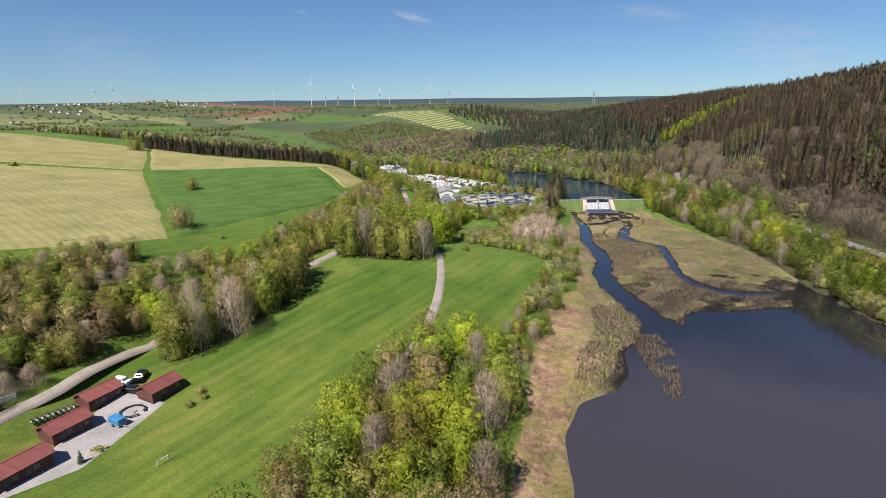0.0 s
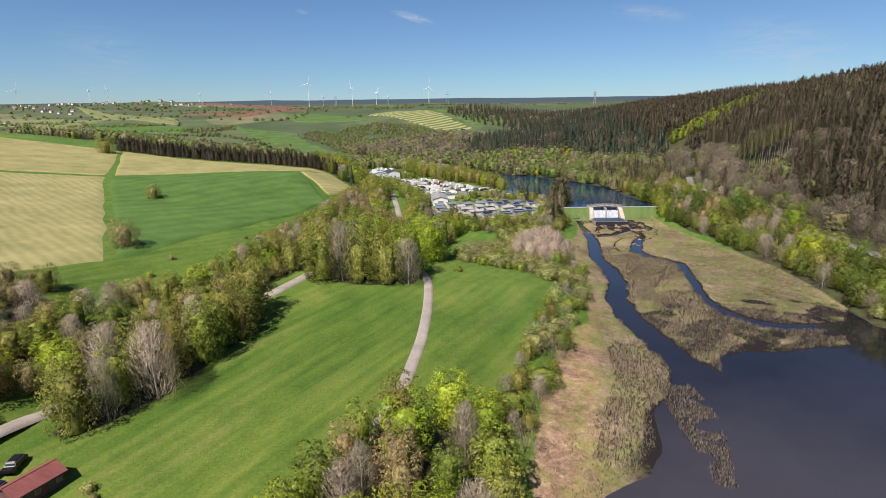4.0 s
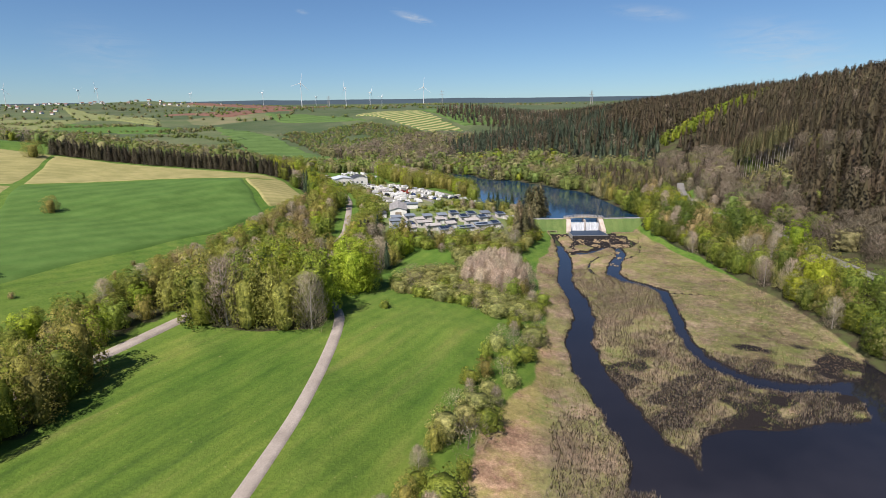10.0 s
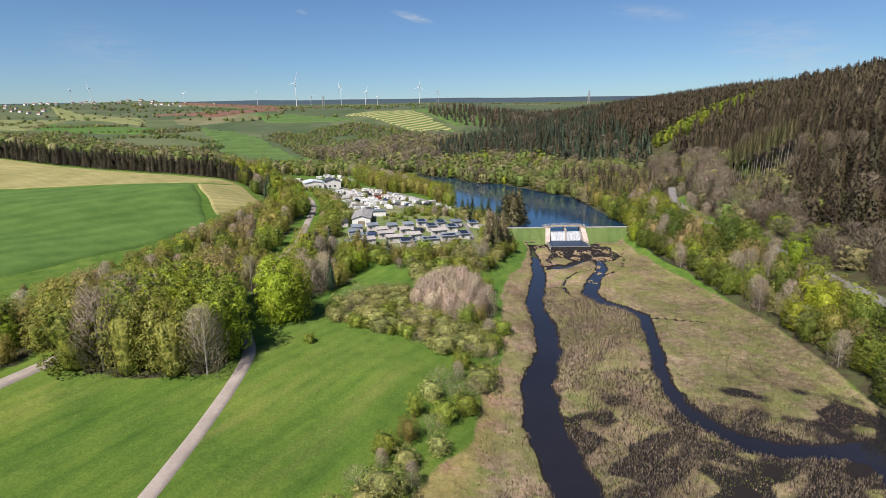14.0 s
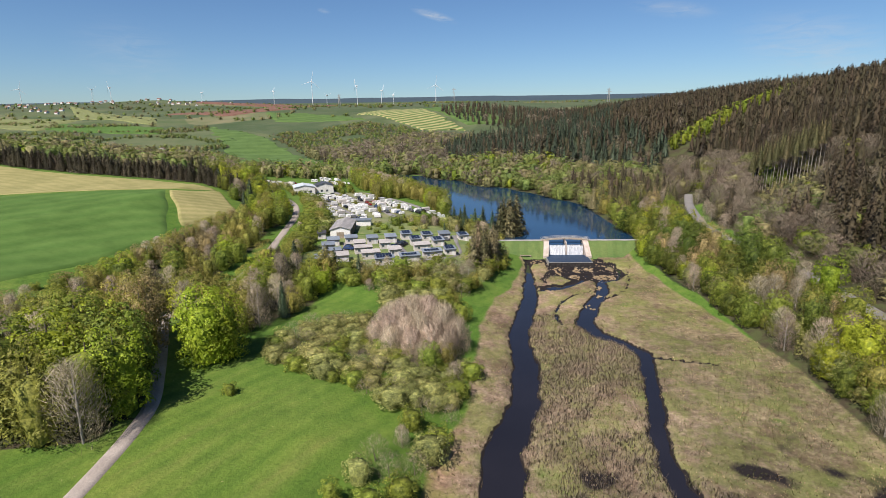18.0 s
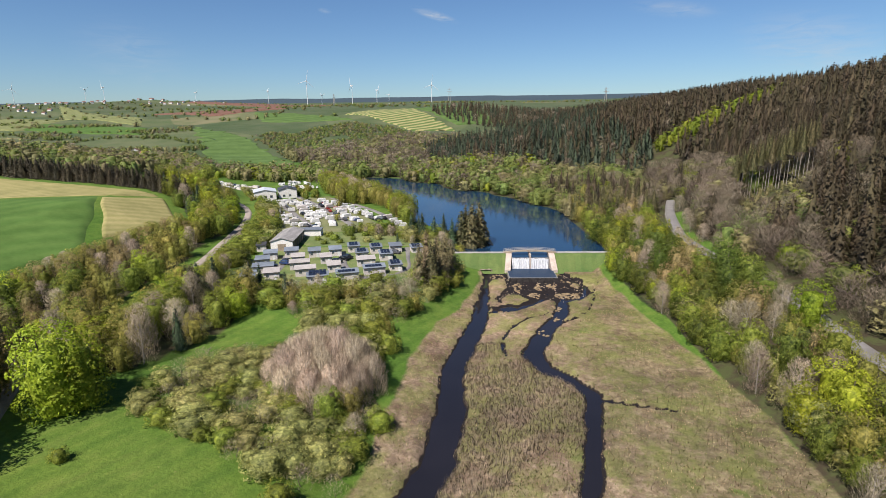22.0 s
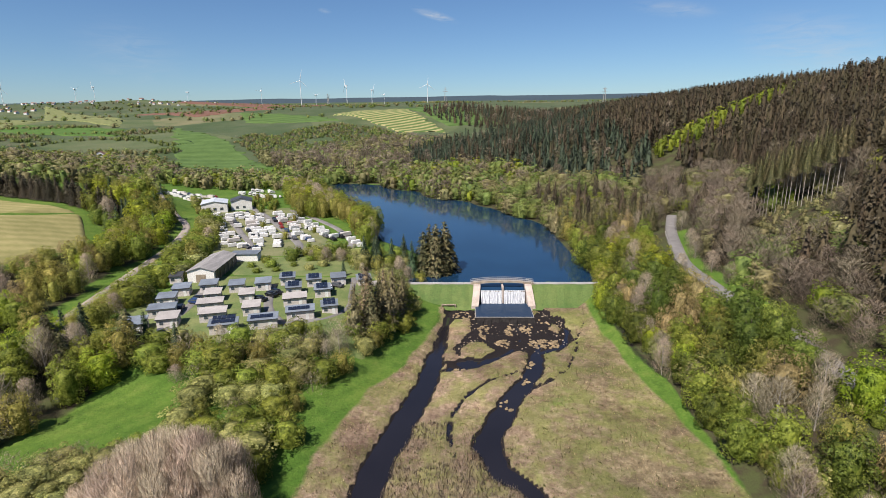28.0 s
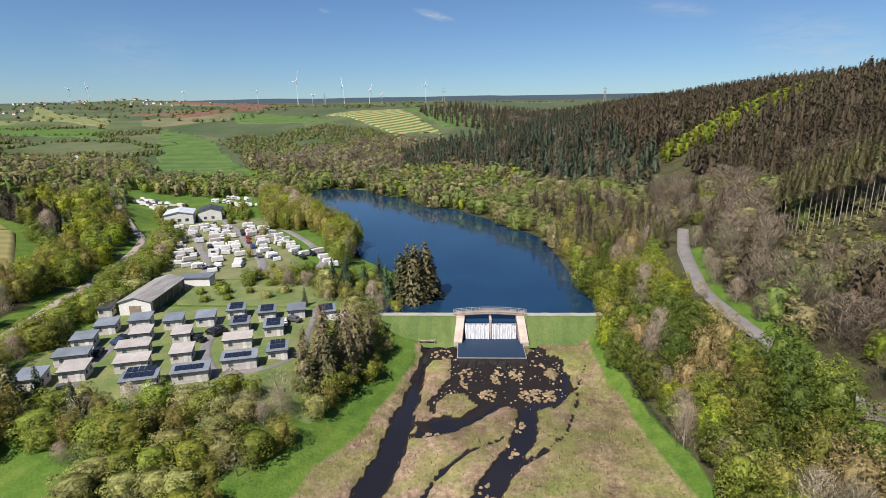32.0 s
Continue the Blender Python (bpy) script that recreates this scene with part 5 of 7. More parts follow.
for x, y in ((8, 303), (11, 309), (15, 305), (20, 312), (25, 308), (24, 318), (17, 319), (28, 322), (9, 317), (30, 313), (5, 309), (21, 325)):
    plant(rng.choice(("shrub_green", "shrub_green", "shrub_olive")), x + rng.uniform(-1.5, 1.5), y + rng.uniform(-1.5, 1.5), rng.uniform(2, 3.6), 1.3, "bushes between lodges and camp", rng=rng)
for x, y in ((18.3, 210.5), (20.6, 212.8), (19.8, 208.6)):
    plant("shrub_green", x, y, 1.5, 1.9, "low bushes in the paddock", label="low spreading dark green bush on the grass", rng=rng)

for x, y, t in ((160.5, 296, 8), (162, 312, 9), (160.5, 284, 7), (166, 326, 8), (152.5, 300, 7), (173, 352, 9)):
    plant("bare", x, y, t, 1.1, "bare trees beside the forest road", rng=rng)
grove(((129, 348), (158, 346), (168, 372), (158, 390), (138, 394), (121, 396), (124, 374)), 4.8, {"spruce": 4, "rusty": 2, "olive": 1}, (11, 16), "spruces on the east shore", 55, keep=lambda x, y: h(x, y) > 6.4 and near_line(FOREST_ROAD, x, y) > 4)

# wooded slope above the forest road
def off_forest_road(x, y):
    return near_line(FOREST_ROAD, x, y) > 7.5


STRIP = ((209, 472), (230, 484), (254, 499), (285, 522), (318, 548), (348, 566), (378, 580))


def in_strip(x, y):
    return near_line(STRIP, x, y) < 11 or near_line(STRIP, x + 2, y + 10) < 8


def clearing(x, y):
    return ((x - 187) / 12) ** 2 + ((y - 304) / 15) ** 2 < 1 or (abs((x - 187) * .76 + (y - 326) * .65) < 5 and 186 < x < 206)


SPRUCE_BLOCK = ((172, 90), (215, 90), (216, 250), (206, 298), (194, 290), (180, 268), (172, 238))
split_far("slope_spruces", SPRUCE_BLOCK, 4.6, {"spruce": 8, "bare": .7, "green": .5}, {"spruce": (14, 20), "bare": (10, 13), "green": (8, 11)}, 43, WOOD_LABELS, fine=lambda x, y: y > 150)
split_far("ridge_forest", ((186, 690), (240, 735), (430, 715), (560, 560), (700, 700), (640, 940), (260, 960), (200, 820)), 7.0, {"spruce": 9, "fir": 1}, (15, 20), 44, WOOD_LABELS)
split_far("hillside_wood", ((152, 40), (200, 40), (206, 150), (212, 240), (214, 300), (206, 350), (216, 400), (186, 430), (170, 392), (160, 345), (160, 300), (161, 250), (158, 200), (154, 120)), 3.9, {"bare": 7, "olive": .8, "green": .9, "lime": .8, "spruce": .5}, {"bare": (8, 13), "olive": (8, 12), "green": (7, 11), "lime": (6, 10), "spruce": (13, 19)}, 21, WOOD_LABELS, keep=lambda x, y: off_forest_road(x, y) and not clearing(x, y) and not inside(SPRUCE_BLOCK, x, y), fine=lambda x, y: y > 120)
split_far("spruce_forest", ((196, -40), (420, -40), (520, 300), (560, 560), (420, 720), (240, 730), (190, 600), (200, 470), (214, 420), (206, 350), (222, 300), (214, 240), (206, 150), (200, 60)), 5.0, {"spruce": 9, "bare": .4}, {"spruce": (14.5, 20), "bare": (11, 14)}, 22, WOOD_LABELS, keep=lambda x, y: not in_strip(x, y) and not clearing(x, y), fine=lambda x, y: x < 290 and 150 < y < 430)
far_wood("strip_trees", "bright yellow green strip of young trees on the slope", "lime", [p for p in scatter_in(((196, 460), (214, 455), (300, 510), (390, 560), (385, 600), (300, 575), (200, 490)), 4.2, np.random.default_rng(4)) if near_line(STRIP, *p) < 9], (6, 11), 23)
far_wood("clearing_scrub", "olive young growth in the clearing", "olive", [p for p in scatter_in(((172, 286), (206, 286), (206, 326), (172, 326)), 2.3, np.random.default_rng(6)) if clearing(*p)], (1.2, 3.2), 41, wide=(1.2, 1.8))
for i in range(22):
    u, v = (i + .5) / 22, (i * .618) % 1
    x, y = 185 + 19 * u + 3 * v, 327 - 22 * u + 4 * v
    tree = empty("spruce_tree", "tall spruce with a long bare pale trunk", "tree", "bare-trunked spruces at the clearing", pose(x, y, h(x, y) - .2, 0, 0, i * 40))
    bm = bmesh.new()
    cone(bm, .12, .06, (0, 0, 0), (0, 0, 21), 7)
    part("trunk", bm, M_PALE_BARK, tree)
    top = part("crown", KINDS["spruce"][i % 4][2], None, tree)
    top.location, top.scale = (0, 0, 11.5 + 2 * v), (.8, .8, .95)
PASTURE = ((-78, 572), (-165, 572), (-195, 640), (-250, 754), (-310, 841), (-410, 1030), (-330, 1000), (-235, 845), (-190, 790), (-130, 690))
# around the far end of the lake
split_far("lake_wood", ((122, 392), (142, 385), (168, 394), (180, 430), (150, 470), (90, 560), (20, 610), (-60, 620), (-70, 590), (-40, 560), (0, 540), (40, 520), (60, 490), (90, 450), (112, 412)), 4.8, {"green": 5, "olive": 2.8, "bare": 2.2, "lime": .8}, (8, 13), 24, WOOD_LABELS, keep=lambda x, y: h(x, y) > 6.35, fine=lambda x, y: y < 480)
split_far("shore_spruces", ((140, 372), (166, 372), (172, 400), (140, 425), (120, 440), (128, 408)), 4.4, {"spruce": 3, "olive": 1, "bare": 1}, {"spruce": (14, 20), "olive": (9, 13), "bare": (9, 13)}, 25, WOOD_LABELS, fine=lambda x, y: True)
split_far("fir_wood", ((180, 430), (200, 470), (190, 600), (240, 720), (200, 770), (120, 780), (60, 760), (20, 700), (40, 620), (100, 560), (150, 480)), 6.0, {"fir": 5, "spruce": 2.5, "bare": .8}, {"fir": (13, 18), "spruce": (12, 17), "bare": (9, 12)}, 26, WOOD_LABELS)
split_far("bare_wood", ((40, 620), (20, 700), (60, 790), (0, 840), (-60, 780), (-120, 720), (-160, 650), (-60, 612)), 6.5, {"bare": 5, "olive": 2, "green": 1.2, "spruce": .5}, (10, 15), 27, WOOD_LABELS, keep=lambda x, y: not inside(PASTURE, x, y))
split_far("camp_wood", ((-60, 590), (-160, 640), (-300, 640), (-330, 560), (-200, 520), (-150, 505), (-110, 492), (-70, 492), (-40, 508), (-50, 560)), 6.0, {"green": 3, "olive": 3.4, "bare": 1, "lime": .8}, (7, 12), 28, WOOD_LABELS, keep=lambda x, y: not inside(PASTURE, x, y))
split_far("valley_wood", ((-100, 440), (-120, 470), (-180, 500), (-330, 540), (-420, 500), (-300, 420), (-240, 385), (-130, 378), (-110, 405)), 6.5, {"green": 3, "olive": 3, "bare": .7, "lime": .6, "fir": .6}, (7, 12), 29, WOOD_LABELS)
# hedges and copses on the far hills
split_far("hill_scrub", ((-160, 650), (-60, 790), (10, 850), (-40, 930), (-120, 940), (-220, 900), (-250, 830), (-180, 770)), 5.0, {"green": 3.4, "olive": 2, "bare": .8}, (2.5, 5), 30, WOOD_LABELS, wide=(1.7, 2.6), keep=lambda x, y: wobble(x, y, 22, 3) > -.55 and not inside(PASTURE, x, y))
split_far("hill_hedges", ((-700, 620), (-330, 600), (-240, 690), (-260, 830), (-330, 1000), (-700, 1050), (-1000, 900)), 6.5, {"green": 3.4, "olive": 2, "bare": .7}, (3.5, 6.5), 31, WOOD_LABELS, wide=(1.5, 2.3), keep=lambda x, y: (abs(wobble(x, y, 48, 8)) < .09 or wobble(x, y, 40, 1) > .4) and not inside(PASTURE, x, y))
split_far("plateau_hedges", ((-2200, 1050), (-300, 1010), (-100, 1150), (0, 1260), (200, 1900), (900, 2400), (-2600, 2500)), 14, {"green": 3.4, "olive": 2, "spruce": .4}, (5, 9), 32, WOOD_LABELS, wide=(1.6, 2.4), keep=lambda x, y: abs(wobble(x, y, 110, 4)) < .05 or abs(wobble(x, y, 75, 7)) < .035 or wobble(x, y, 120, 2) > .78)
split_far("hump_wood", ((0, 1160), (40, 1060), (170, 880), (330, 880), (480, 1000), (420, 1180), (200, 1300), (60, 1260)), 10, {"bare": .6, "spruce": 7, "fir": 2}, (14, 17), 33, WOOD_LABELS)

# far fields
drape("field_swath", ((-8, 905), (58, 950), (-34, 1215), (-160, 1120)), 40, 40, M_STRIPE, "far meadow mown in pale swaths", 1.2, edge=8)
drape("field_above", ((-34, 1222), (60, 1000), (150, 1010), (60, 1300)), 20, 20, M_PASTURE, "far green field over the hilltop", 1.0, edge=8)
drape("field_ploughed", ((-440, 1170), (-330, 1330), (-480, 1640), (-640, 1290)), 30, 30, M_PLOUGH, "far field of bare reddish soil", 1.6, edge=8)
drape("field_ploughed_far", ((-900, 1950), (-500, 1950), (-420, 2250), (-950, 2250)), 20, 20, M_PLOUGH, "distant strip of reddish soil", 2.5, edge=8)
drape("field_hill", ((-102, 636), (-196, 636), (-405, 1025), (-240, 850)), 40, 50, M_PASTURE, "bright green hillside pasture", .7, edge=9)
drape("field_orchard", ((-500, 1030), (-555, 1135), (-1150, 1700), (-760, 1190)), 30, 30, M_PALE, "pale pasture with rows of fruit trees", 1.5, edge=8)
drape("field_pale", ((-620, 900), (-830, 960), (-1100, 1250), (-720, 1160)), 30, 30, M_PALE, "pale far pasture below the village", 1.5, edge=8)
drape("field_teal", ((-420, 900), (-700, 930), (-760, 1050), (-470, 1000)), 30, 20, M_GREEN, "dark green far corn field", 1.2, edge=8)
drape("field_mid", ((-300, 1060), (-110, 985), (-180, 1110), (-380, 1240)), 30, 20, M_PASTURE, "green far pasture on the plateau", 1.2, edge=8)
drape("field_right", ((330, 1250), (700, 1300), (800, 1650), (350, 1600)), 20, 20, M_PASTURE, "green field beyond the wood", 2, edge=8)


# ---- reeds, stones ----
def tufts(name, label, places, tall, spread, material, seed, blades=3):
    rng = np.random.default_rng(seed)
    n = len(places)
    z = np.maximum(height(places[:, 0], places[:, 1]), WATER)
    base = np.repeat(np.column_stack([places, z - .03]), blades, 0) + rng.normal(size=(n * blades, 3)) * [.16, .16, 0]
    a = rng.random(n * blades) * 6.283
    t = np.repeat(rng.uniform(*tall, n), blades) * rng.uniform(.7, 1.15, n * blades)
    side = np.stack([np.cos(a), np.sin(a), 0 * a], 1) * (spread * rng.uniform(.6, 1.4, n * blades))[:, None]
    lean = np.stack([rng.normal(size=n * blades) * .22 * t, rng.normal(size=n * blades) * .22 * t, t], 1)
    v = np.stack([base - side * .5, base + side * .5, base + lean * .6 + side * .6, base + lean], 1).reshape(-1, 3)
    up = np.repeat(rng.normal(size=(n * blades, 3)) * .22 + [-.1, -.15, 1], 4, 0)
    me = mesh_from(name, v, np.arange(n * blades * 4).reshape(-1, 4), material, True, up / np.linalg.norm(up, axis=1)[:, None])
    me.attributes.new("tint", "FLOAT", "POINT").data.foreach_set("value", np.repeat(np.repeat(rng.random(n), blades), 4).astype(np.float32))
    return tagged(new(name, me), label, "reeds", kind="stuff")


M_REED = foliage("dry_reed", (0.174, 0.123, 0.072), (0.256, 0.189, 0.112), (0.349, 0.266, 0.163), 0.15, False)
M_SEDGE = foliage("grey_sedge", (0.12, 0.096, 0.072), (0.175, 0.142, 0.108), (0.24, 0.197, 0.15), 0.35, False)
M_FRESH = foliage("fresh_sedge", (0.110, 0.132, 0.040), (0.155, 0.176, 0.055), (0.205, 0.222, 0.075), 0.35, False)
rng = np.random.default_rng(77)
cloud = np.column_stack([rng.uniform(4, 131, 330000), rng.uniform(-40, 294, 330000)])
cz = height(cloud[:, 0], cloud[:, 1])
on_marsh = (cz > .0) & (cz < 2.2) & (cloud[:, 0] > bank_x(cloud[:, 1])) & (cloud[:, 0] < reed_end(cloud[:, 1])) & (in_rapids(cloud[:, 0], cloud[:, 1]) < .5)
cloud, cz = cloud[on_marsh], cz[on_marsh]
cx, cy = cloud.T
patch = wobble(cx, cy, 7, 3) + .5 * wobble(cx, cy, 2.3, 5)
centre = (cx > np.interp(cy, [p[1] for p in WEST_CREEK[::-1]], [p[0] for p in WEST_CREEK[::-1]])) & (cy < 228) & (cx < np.interp(cy, (100, 130, 150, 182, 200, 212), (130, 128, 86, 92, 96, 88)))
west_flat = (cx < np.interp(cy, (40, 110, 140, 200), (60, 60, 54, 54))) & (cy < 165) & (cx > np.interp(cy, (60, 72, 92, 102, 113, 125, 138, 165), (20, 24, 29, 33, 38.5, 45.5, 49.5, 53)))
tall_zone = centre | west_flat
pick = rng.random(len(cx))
tufts("reed_bed", "dense dry brown reeds on the marsh islands", cloud[tall_zone & (pick < .62) & (patch < .45)], (.5, 1.05), .055, M_SEDGE, 1, 4)
tufts("pale_reeds", "pale straw reeds along the banks", cloud[(tall_zone & (pick > .62) & (pick < .86)) | (~tall_zone & (pick < .30) & (patch > -.1))], (.2, .5), .07, M_REED, 2, 2)
tufts("fresh_sedge", "greening sedge tufts in the marsh", cloud[(tall_zone & (pick > .86)) | (tall_zone & (patch > .45) & (pick < .5)) | (~tall_zone & (pick > .8) & (patch < .2))], (.2, .5), .07, M_FRESH, 3, 2)
# drowned fringe off the reed point and a sparse islet
fringe = np.column_stack([rng.uniform(30, 66, 22000), rng.uniform(56, 120, 22000)])
d = off_line(((49, 97, 4), (48.5, 87, 4.6), (46.5, 76, 3.6), (44, 64, 1.8)), fringe[:, 0], fringe[:, 1])
fringe = fringe[(d < 0) & (wobble(fringe[:, 0], fringe[:, 1], 2.5, 2) > -.25)]
tufts("drowned_sedge", "sparse sedge standing in shallow water", fringe, (.5, .9), .06, M_SEDGE, 4, 4)


def stone_mesh(seed):
    rng = random.Random(seed)
    bm = bmesh.new()
    bmesh.ops.create_icosphere(bm, subdivisions=1, radius=1)
    for v in bm.verts:
        v.co *= rng.uniform(.75, 1.15)
        v.co.z *= .55
    return mesh_of(bm, "stone", M_STONE)


M_STONE = surface("river_stone", (0.20, 0.15, 0.10), (0.45, 0.36, 0.26), 1.2, 9, 0.85, 0.01, spread=.25)
stones = empty("stony_rapids", "scattered pale stones in the shallow rapids below the weir", "stones", at=pose(95, 275, 0))
shapes = [stone_mesh(i) for i in range(5)]
rs = random.Random(3)
for i in range(420):
    x, y = rs.uniform(77, 111), 262 + 34 * rs.random() ** .6
    if len(stones.children) < 190 and float(in_rapids(np.array([x]), np.array([y]))[0]) and h(x, y) < .5 and not (84.5 < x < 103.5 and y > 286.5):
        ob = part("stone", shapes[i % 5], None, stones)
        s = rs.uniform(.10, .36)
        ob.location, ob.scale, ob.rotation_euler = (x - 95, y - 275, max(h(x, y), WATER) + .04), (s * rs.uniform(.8, 1.5), s, s), (0, 0, rs.random() * 6)


def tussock_mesh(seed):
    """Ragged low cushion of dry grass."""
    rng = random.Random(seed)
    bm = bmesh.new()
    rings, top = [], bm.verts.new((0, 0, .34))
    for rad, z in ((1.0, -.3), (.95, .06), (.6, .3)):
        rings.append([bm.verts.new((rad * math.cos(k * .571) * rng.uniform(.6, 1.25), rad * math.sin(k * .571) * rng.uniform(.6, 1.25), z + rng.uniform(-.06, .06))) for k in range(11)])
    for a, b in zip(rings, rings[1:]):
        for k in range(11):
            bm.faces.new((a[k], a[(k + 1) % 11], b[(k + 1) % 11], b[k]))
    for k in range(11):
        bm.faces.new((rings[2][k], rings[2][(k + 1) % 11], top))
    return mesh_of(bm, "tussock", M_TUSSOCK)


M_TUSSOCK = surface("dry_tussock", (0.16, 0.115, 0.06), (0.34, 0.25, 0.145), 0.9, 7, 0.95, 0.05, spread=.2)
tussocks = empty("rapids_tussocks", "tan tussocks of dry grass in the black rapids", "tussocks", at=pose(95, 275, 0))
cushions = [tussock_mesh(i) for i in range(6)]
for cx0, cy0, rx, ry, many in ((86.6, 276.5, 1.8, 5, 34), (94, 276.5, 1.0, 4.2, 26), (99, 278, 1.5, 3.4, 22), (103.4, 268.3, 4.8, 2.6, 74), (91.4, 267.8, 2.0, 2.4, 28), (104.5, 281, 4, 5, 14), (95.5, 286, 7, .8, 14), (80, 289, 3, 3, 12), (97.4, 256, 1.6, 2.2, 9), (95, 247.5, 1.2, 2.4, 7), (90, 236, 1.4, 2.6, 7), (79, 252.6, 2.6, .9, 8)):
    for i in range(many):
        a, q = rs.random() * 6.283, math.sqrt(rs.random())
        x, y = cx0 + rx * q * math.cos(a), cy0 + ry * q * math.sin(a)
        ob = part("tussock", cushions[rs.randrange(6)], None, tussocks)
        s = rs.uniform(.2, .6)
        ob.location, ob.scale, ob.rotation_euler = (x - 95, y - 275, max(h(x, y), WATER) + .02), (s, s * rs.uniform(.7, 1.3), .6), (0, 0, rs.random() * 6)

# ---- dam, weir and bridge ----
M_CONCRETE = surface("pale_concrete", (0.40, 0.33, 0.28), (0.58, 0.49, 0.43), 0.4, 5, 0.85, 0.01)
M_GREY = surface("grey_concrete", (0.24, 0.23, 0.21), (0.36, 0.34, 0.32), 0.5, 6, 0.85, 0.01)
M_FOAM = surface("falling_water", (0.34, 0.36, 0.40), (0.90, 0.91, 0.93), 1.6, 4.5, 0.4, 0.06, stretch=(3, 1, .35, 0))
M_TIMBER = surface("weathered_timber", (0.22, 0.17, 0.12), (0.40, 0.33, 0.25), 0.6, 6, 0.85, 0.01, spread=.15)
M_STEEL = surface("painted_rail", (0.34, 0.32, 0.30), (0.48, 0.46, 0.43), 0.6, 5, 0.5)
M_POOLW = water_material("stilling_water", (0.011, 0.024, 0.05), 0.5, 1.0, 1.1, ior=1.25)
CREST = 7.3


def dam_bank(name, x0, x1):
    bm = bmesh.new()
    xs = np.linspace(x0, x1, 14)
    rows = [(293.5, .6), (295, 1.6), (299.6, CREST - .1), (300.2, CREST), (303.2, CREST), (305, 5.6), (308, 3.4)]
    grid = [[bm.verts.new((x, y + .15 * math.sin(x * 1.3 + k), z + .06 * math.sin(x * 2.1 + k))) for k, (y, z) in enumerate(rows)] for x in xs]
    for a, b in zip(grid, grid[1:]):
        for k in range(len(rows) - 1):
            bm.faces.new((a[k], b[k], b[k + 1], a[k + 1]))
    ob = tagged(new(name, mesh_of(bm, name, M_LAWN)), "grassy earth dam beside the weir", "dam", kind="structure")
    c = boxes((x0, 300.6, CREST - .1, x1, 302.8, CREST + .09))
    part("crest_path", c, M_GRAVEL, ob)
    return ob


dam_bank("dam_west", 60, 84.4)
dam_bank("dam_east", 103.2, 131)
weir = empty("weir", "concrete weir with two foaming bays below an arched footbridge", "weir", at=pose(93.7, 300, 0))


def slanted(x_top, x_foot, thick):
    """Wing wall that falls and splays from the crest to the pool."""
    bm = bmesh.new()
    side = 1 if x_top > 0 else -1
    prof = ((3.4, 7.6, x_top), (-1.6, 7.4, x_top), (-6.0, 2.0, x_foot), (-6.0, -.8, x_foot), (3.4, -.8, x_top))
    a = [bm.verts.new((x, y, z)) for y, z, x in prof]
    b = [bm.verts.new((x + side * thick, y, z)) for y, z, x in prof]
    bm.faces.new(a), bm.faces.new(b[::-1])
    for i in range(5):
        bm.faces.new((a[i], a[(i + 1) % 5], b[(i + 1) % 5], b[i]))
    bmesh.ops.recalc_face_normals(bm, faces=bm.faces)
    return bm


sheet("weir_channel", ((86.3, 297.7), (101.1, 297.7), (101.1, 302), (86.3, 302)), UPPER - .06, M_LAKE, "smooth blue water sliding towards the weir sill")
part("wing_wall", slanted(-7.4, -8.2, 2.3), M_CONCRETE, weir, "pale pinkish concrete wing wall")
part("wing_wall", slanted(7.4, 8.2, 2.3), M_CONCRETE, weir, "pale pinkish concrete wing wall")
part("sill", boxes((-7.4, -2.4, -.5, 7.4, -1.0, 6.05), bevel=.12), M_GREY, weir)
part("pier", boxes((-.32, -2.7, -.5, .32, 3.2, 7.4), bevel=.08), M_CONCRETE, weir)
for x0, x1 in ((-7.3, -.4), (.4, 7.3)):
    bm = bmesh.new()
    rows, cols = 12, 28
    rw = random.Random(x0)
    jit = [rw.uniform(-.14, .14) for _ in range(cols + 1)]
    g = [[bm.verts.new((x0 + (x1 - x0) * c / cols, -2.35 - .75 * (r / rows) ** 1.4 + jit[c] * (.3 + r / rows), 6.12 - 4.4 * (r / rows) ** 1.5 + rw.uniform(-.05, .05))) for c in range(cols + 1)] for r in range(rows + 1)]
    for r in range(rows):
        for c in range(cols):
            bm.faces.new((g[r][c], g[r + 1][c], g[r + 1][c + 1], g[r][c + 1]))
    part("cascade", bm, M_FOAM, weir, "white foaming water falling over the sill")
deck, rails = bmesh.new(), []
SPAN = 10.6


def arch(x):
    return .75 * (1 - (x / SPAN) ** 2)


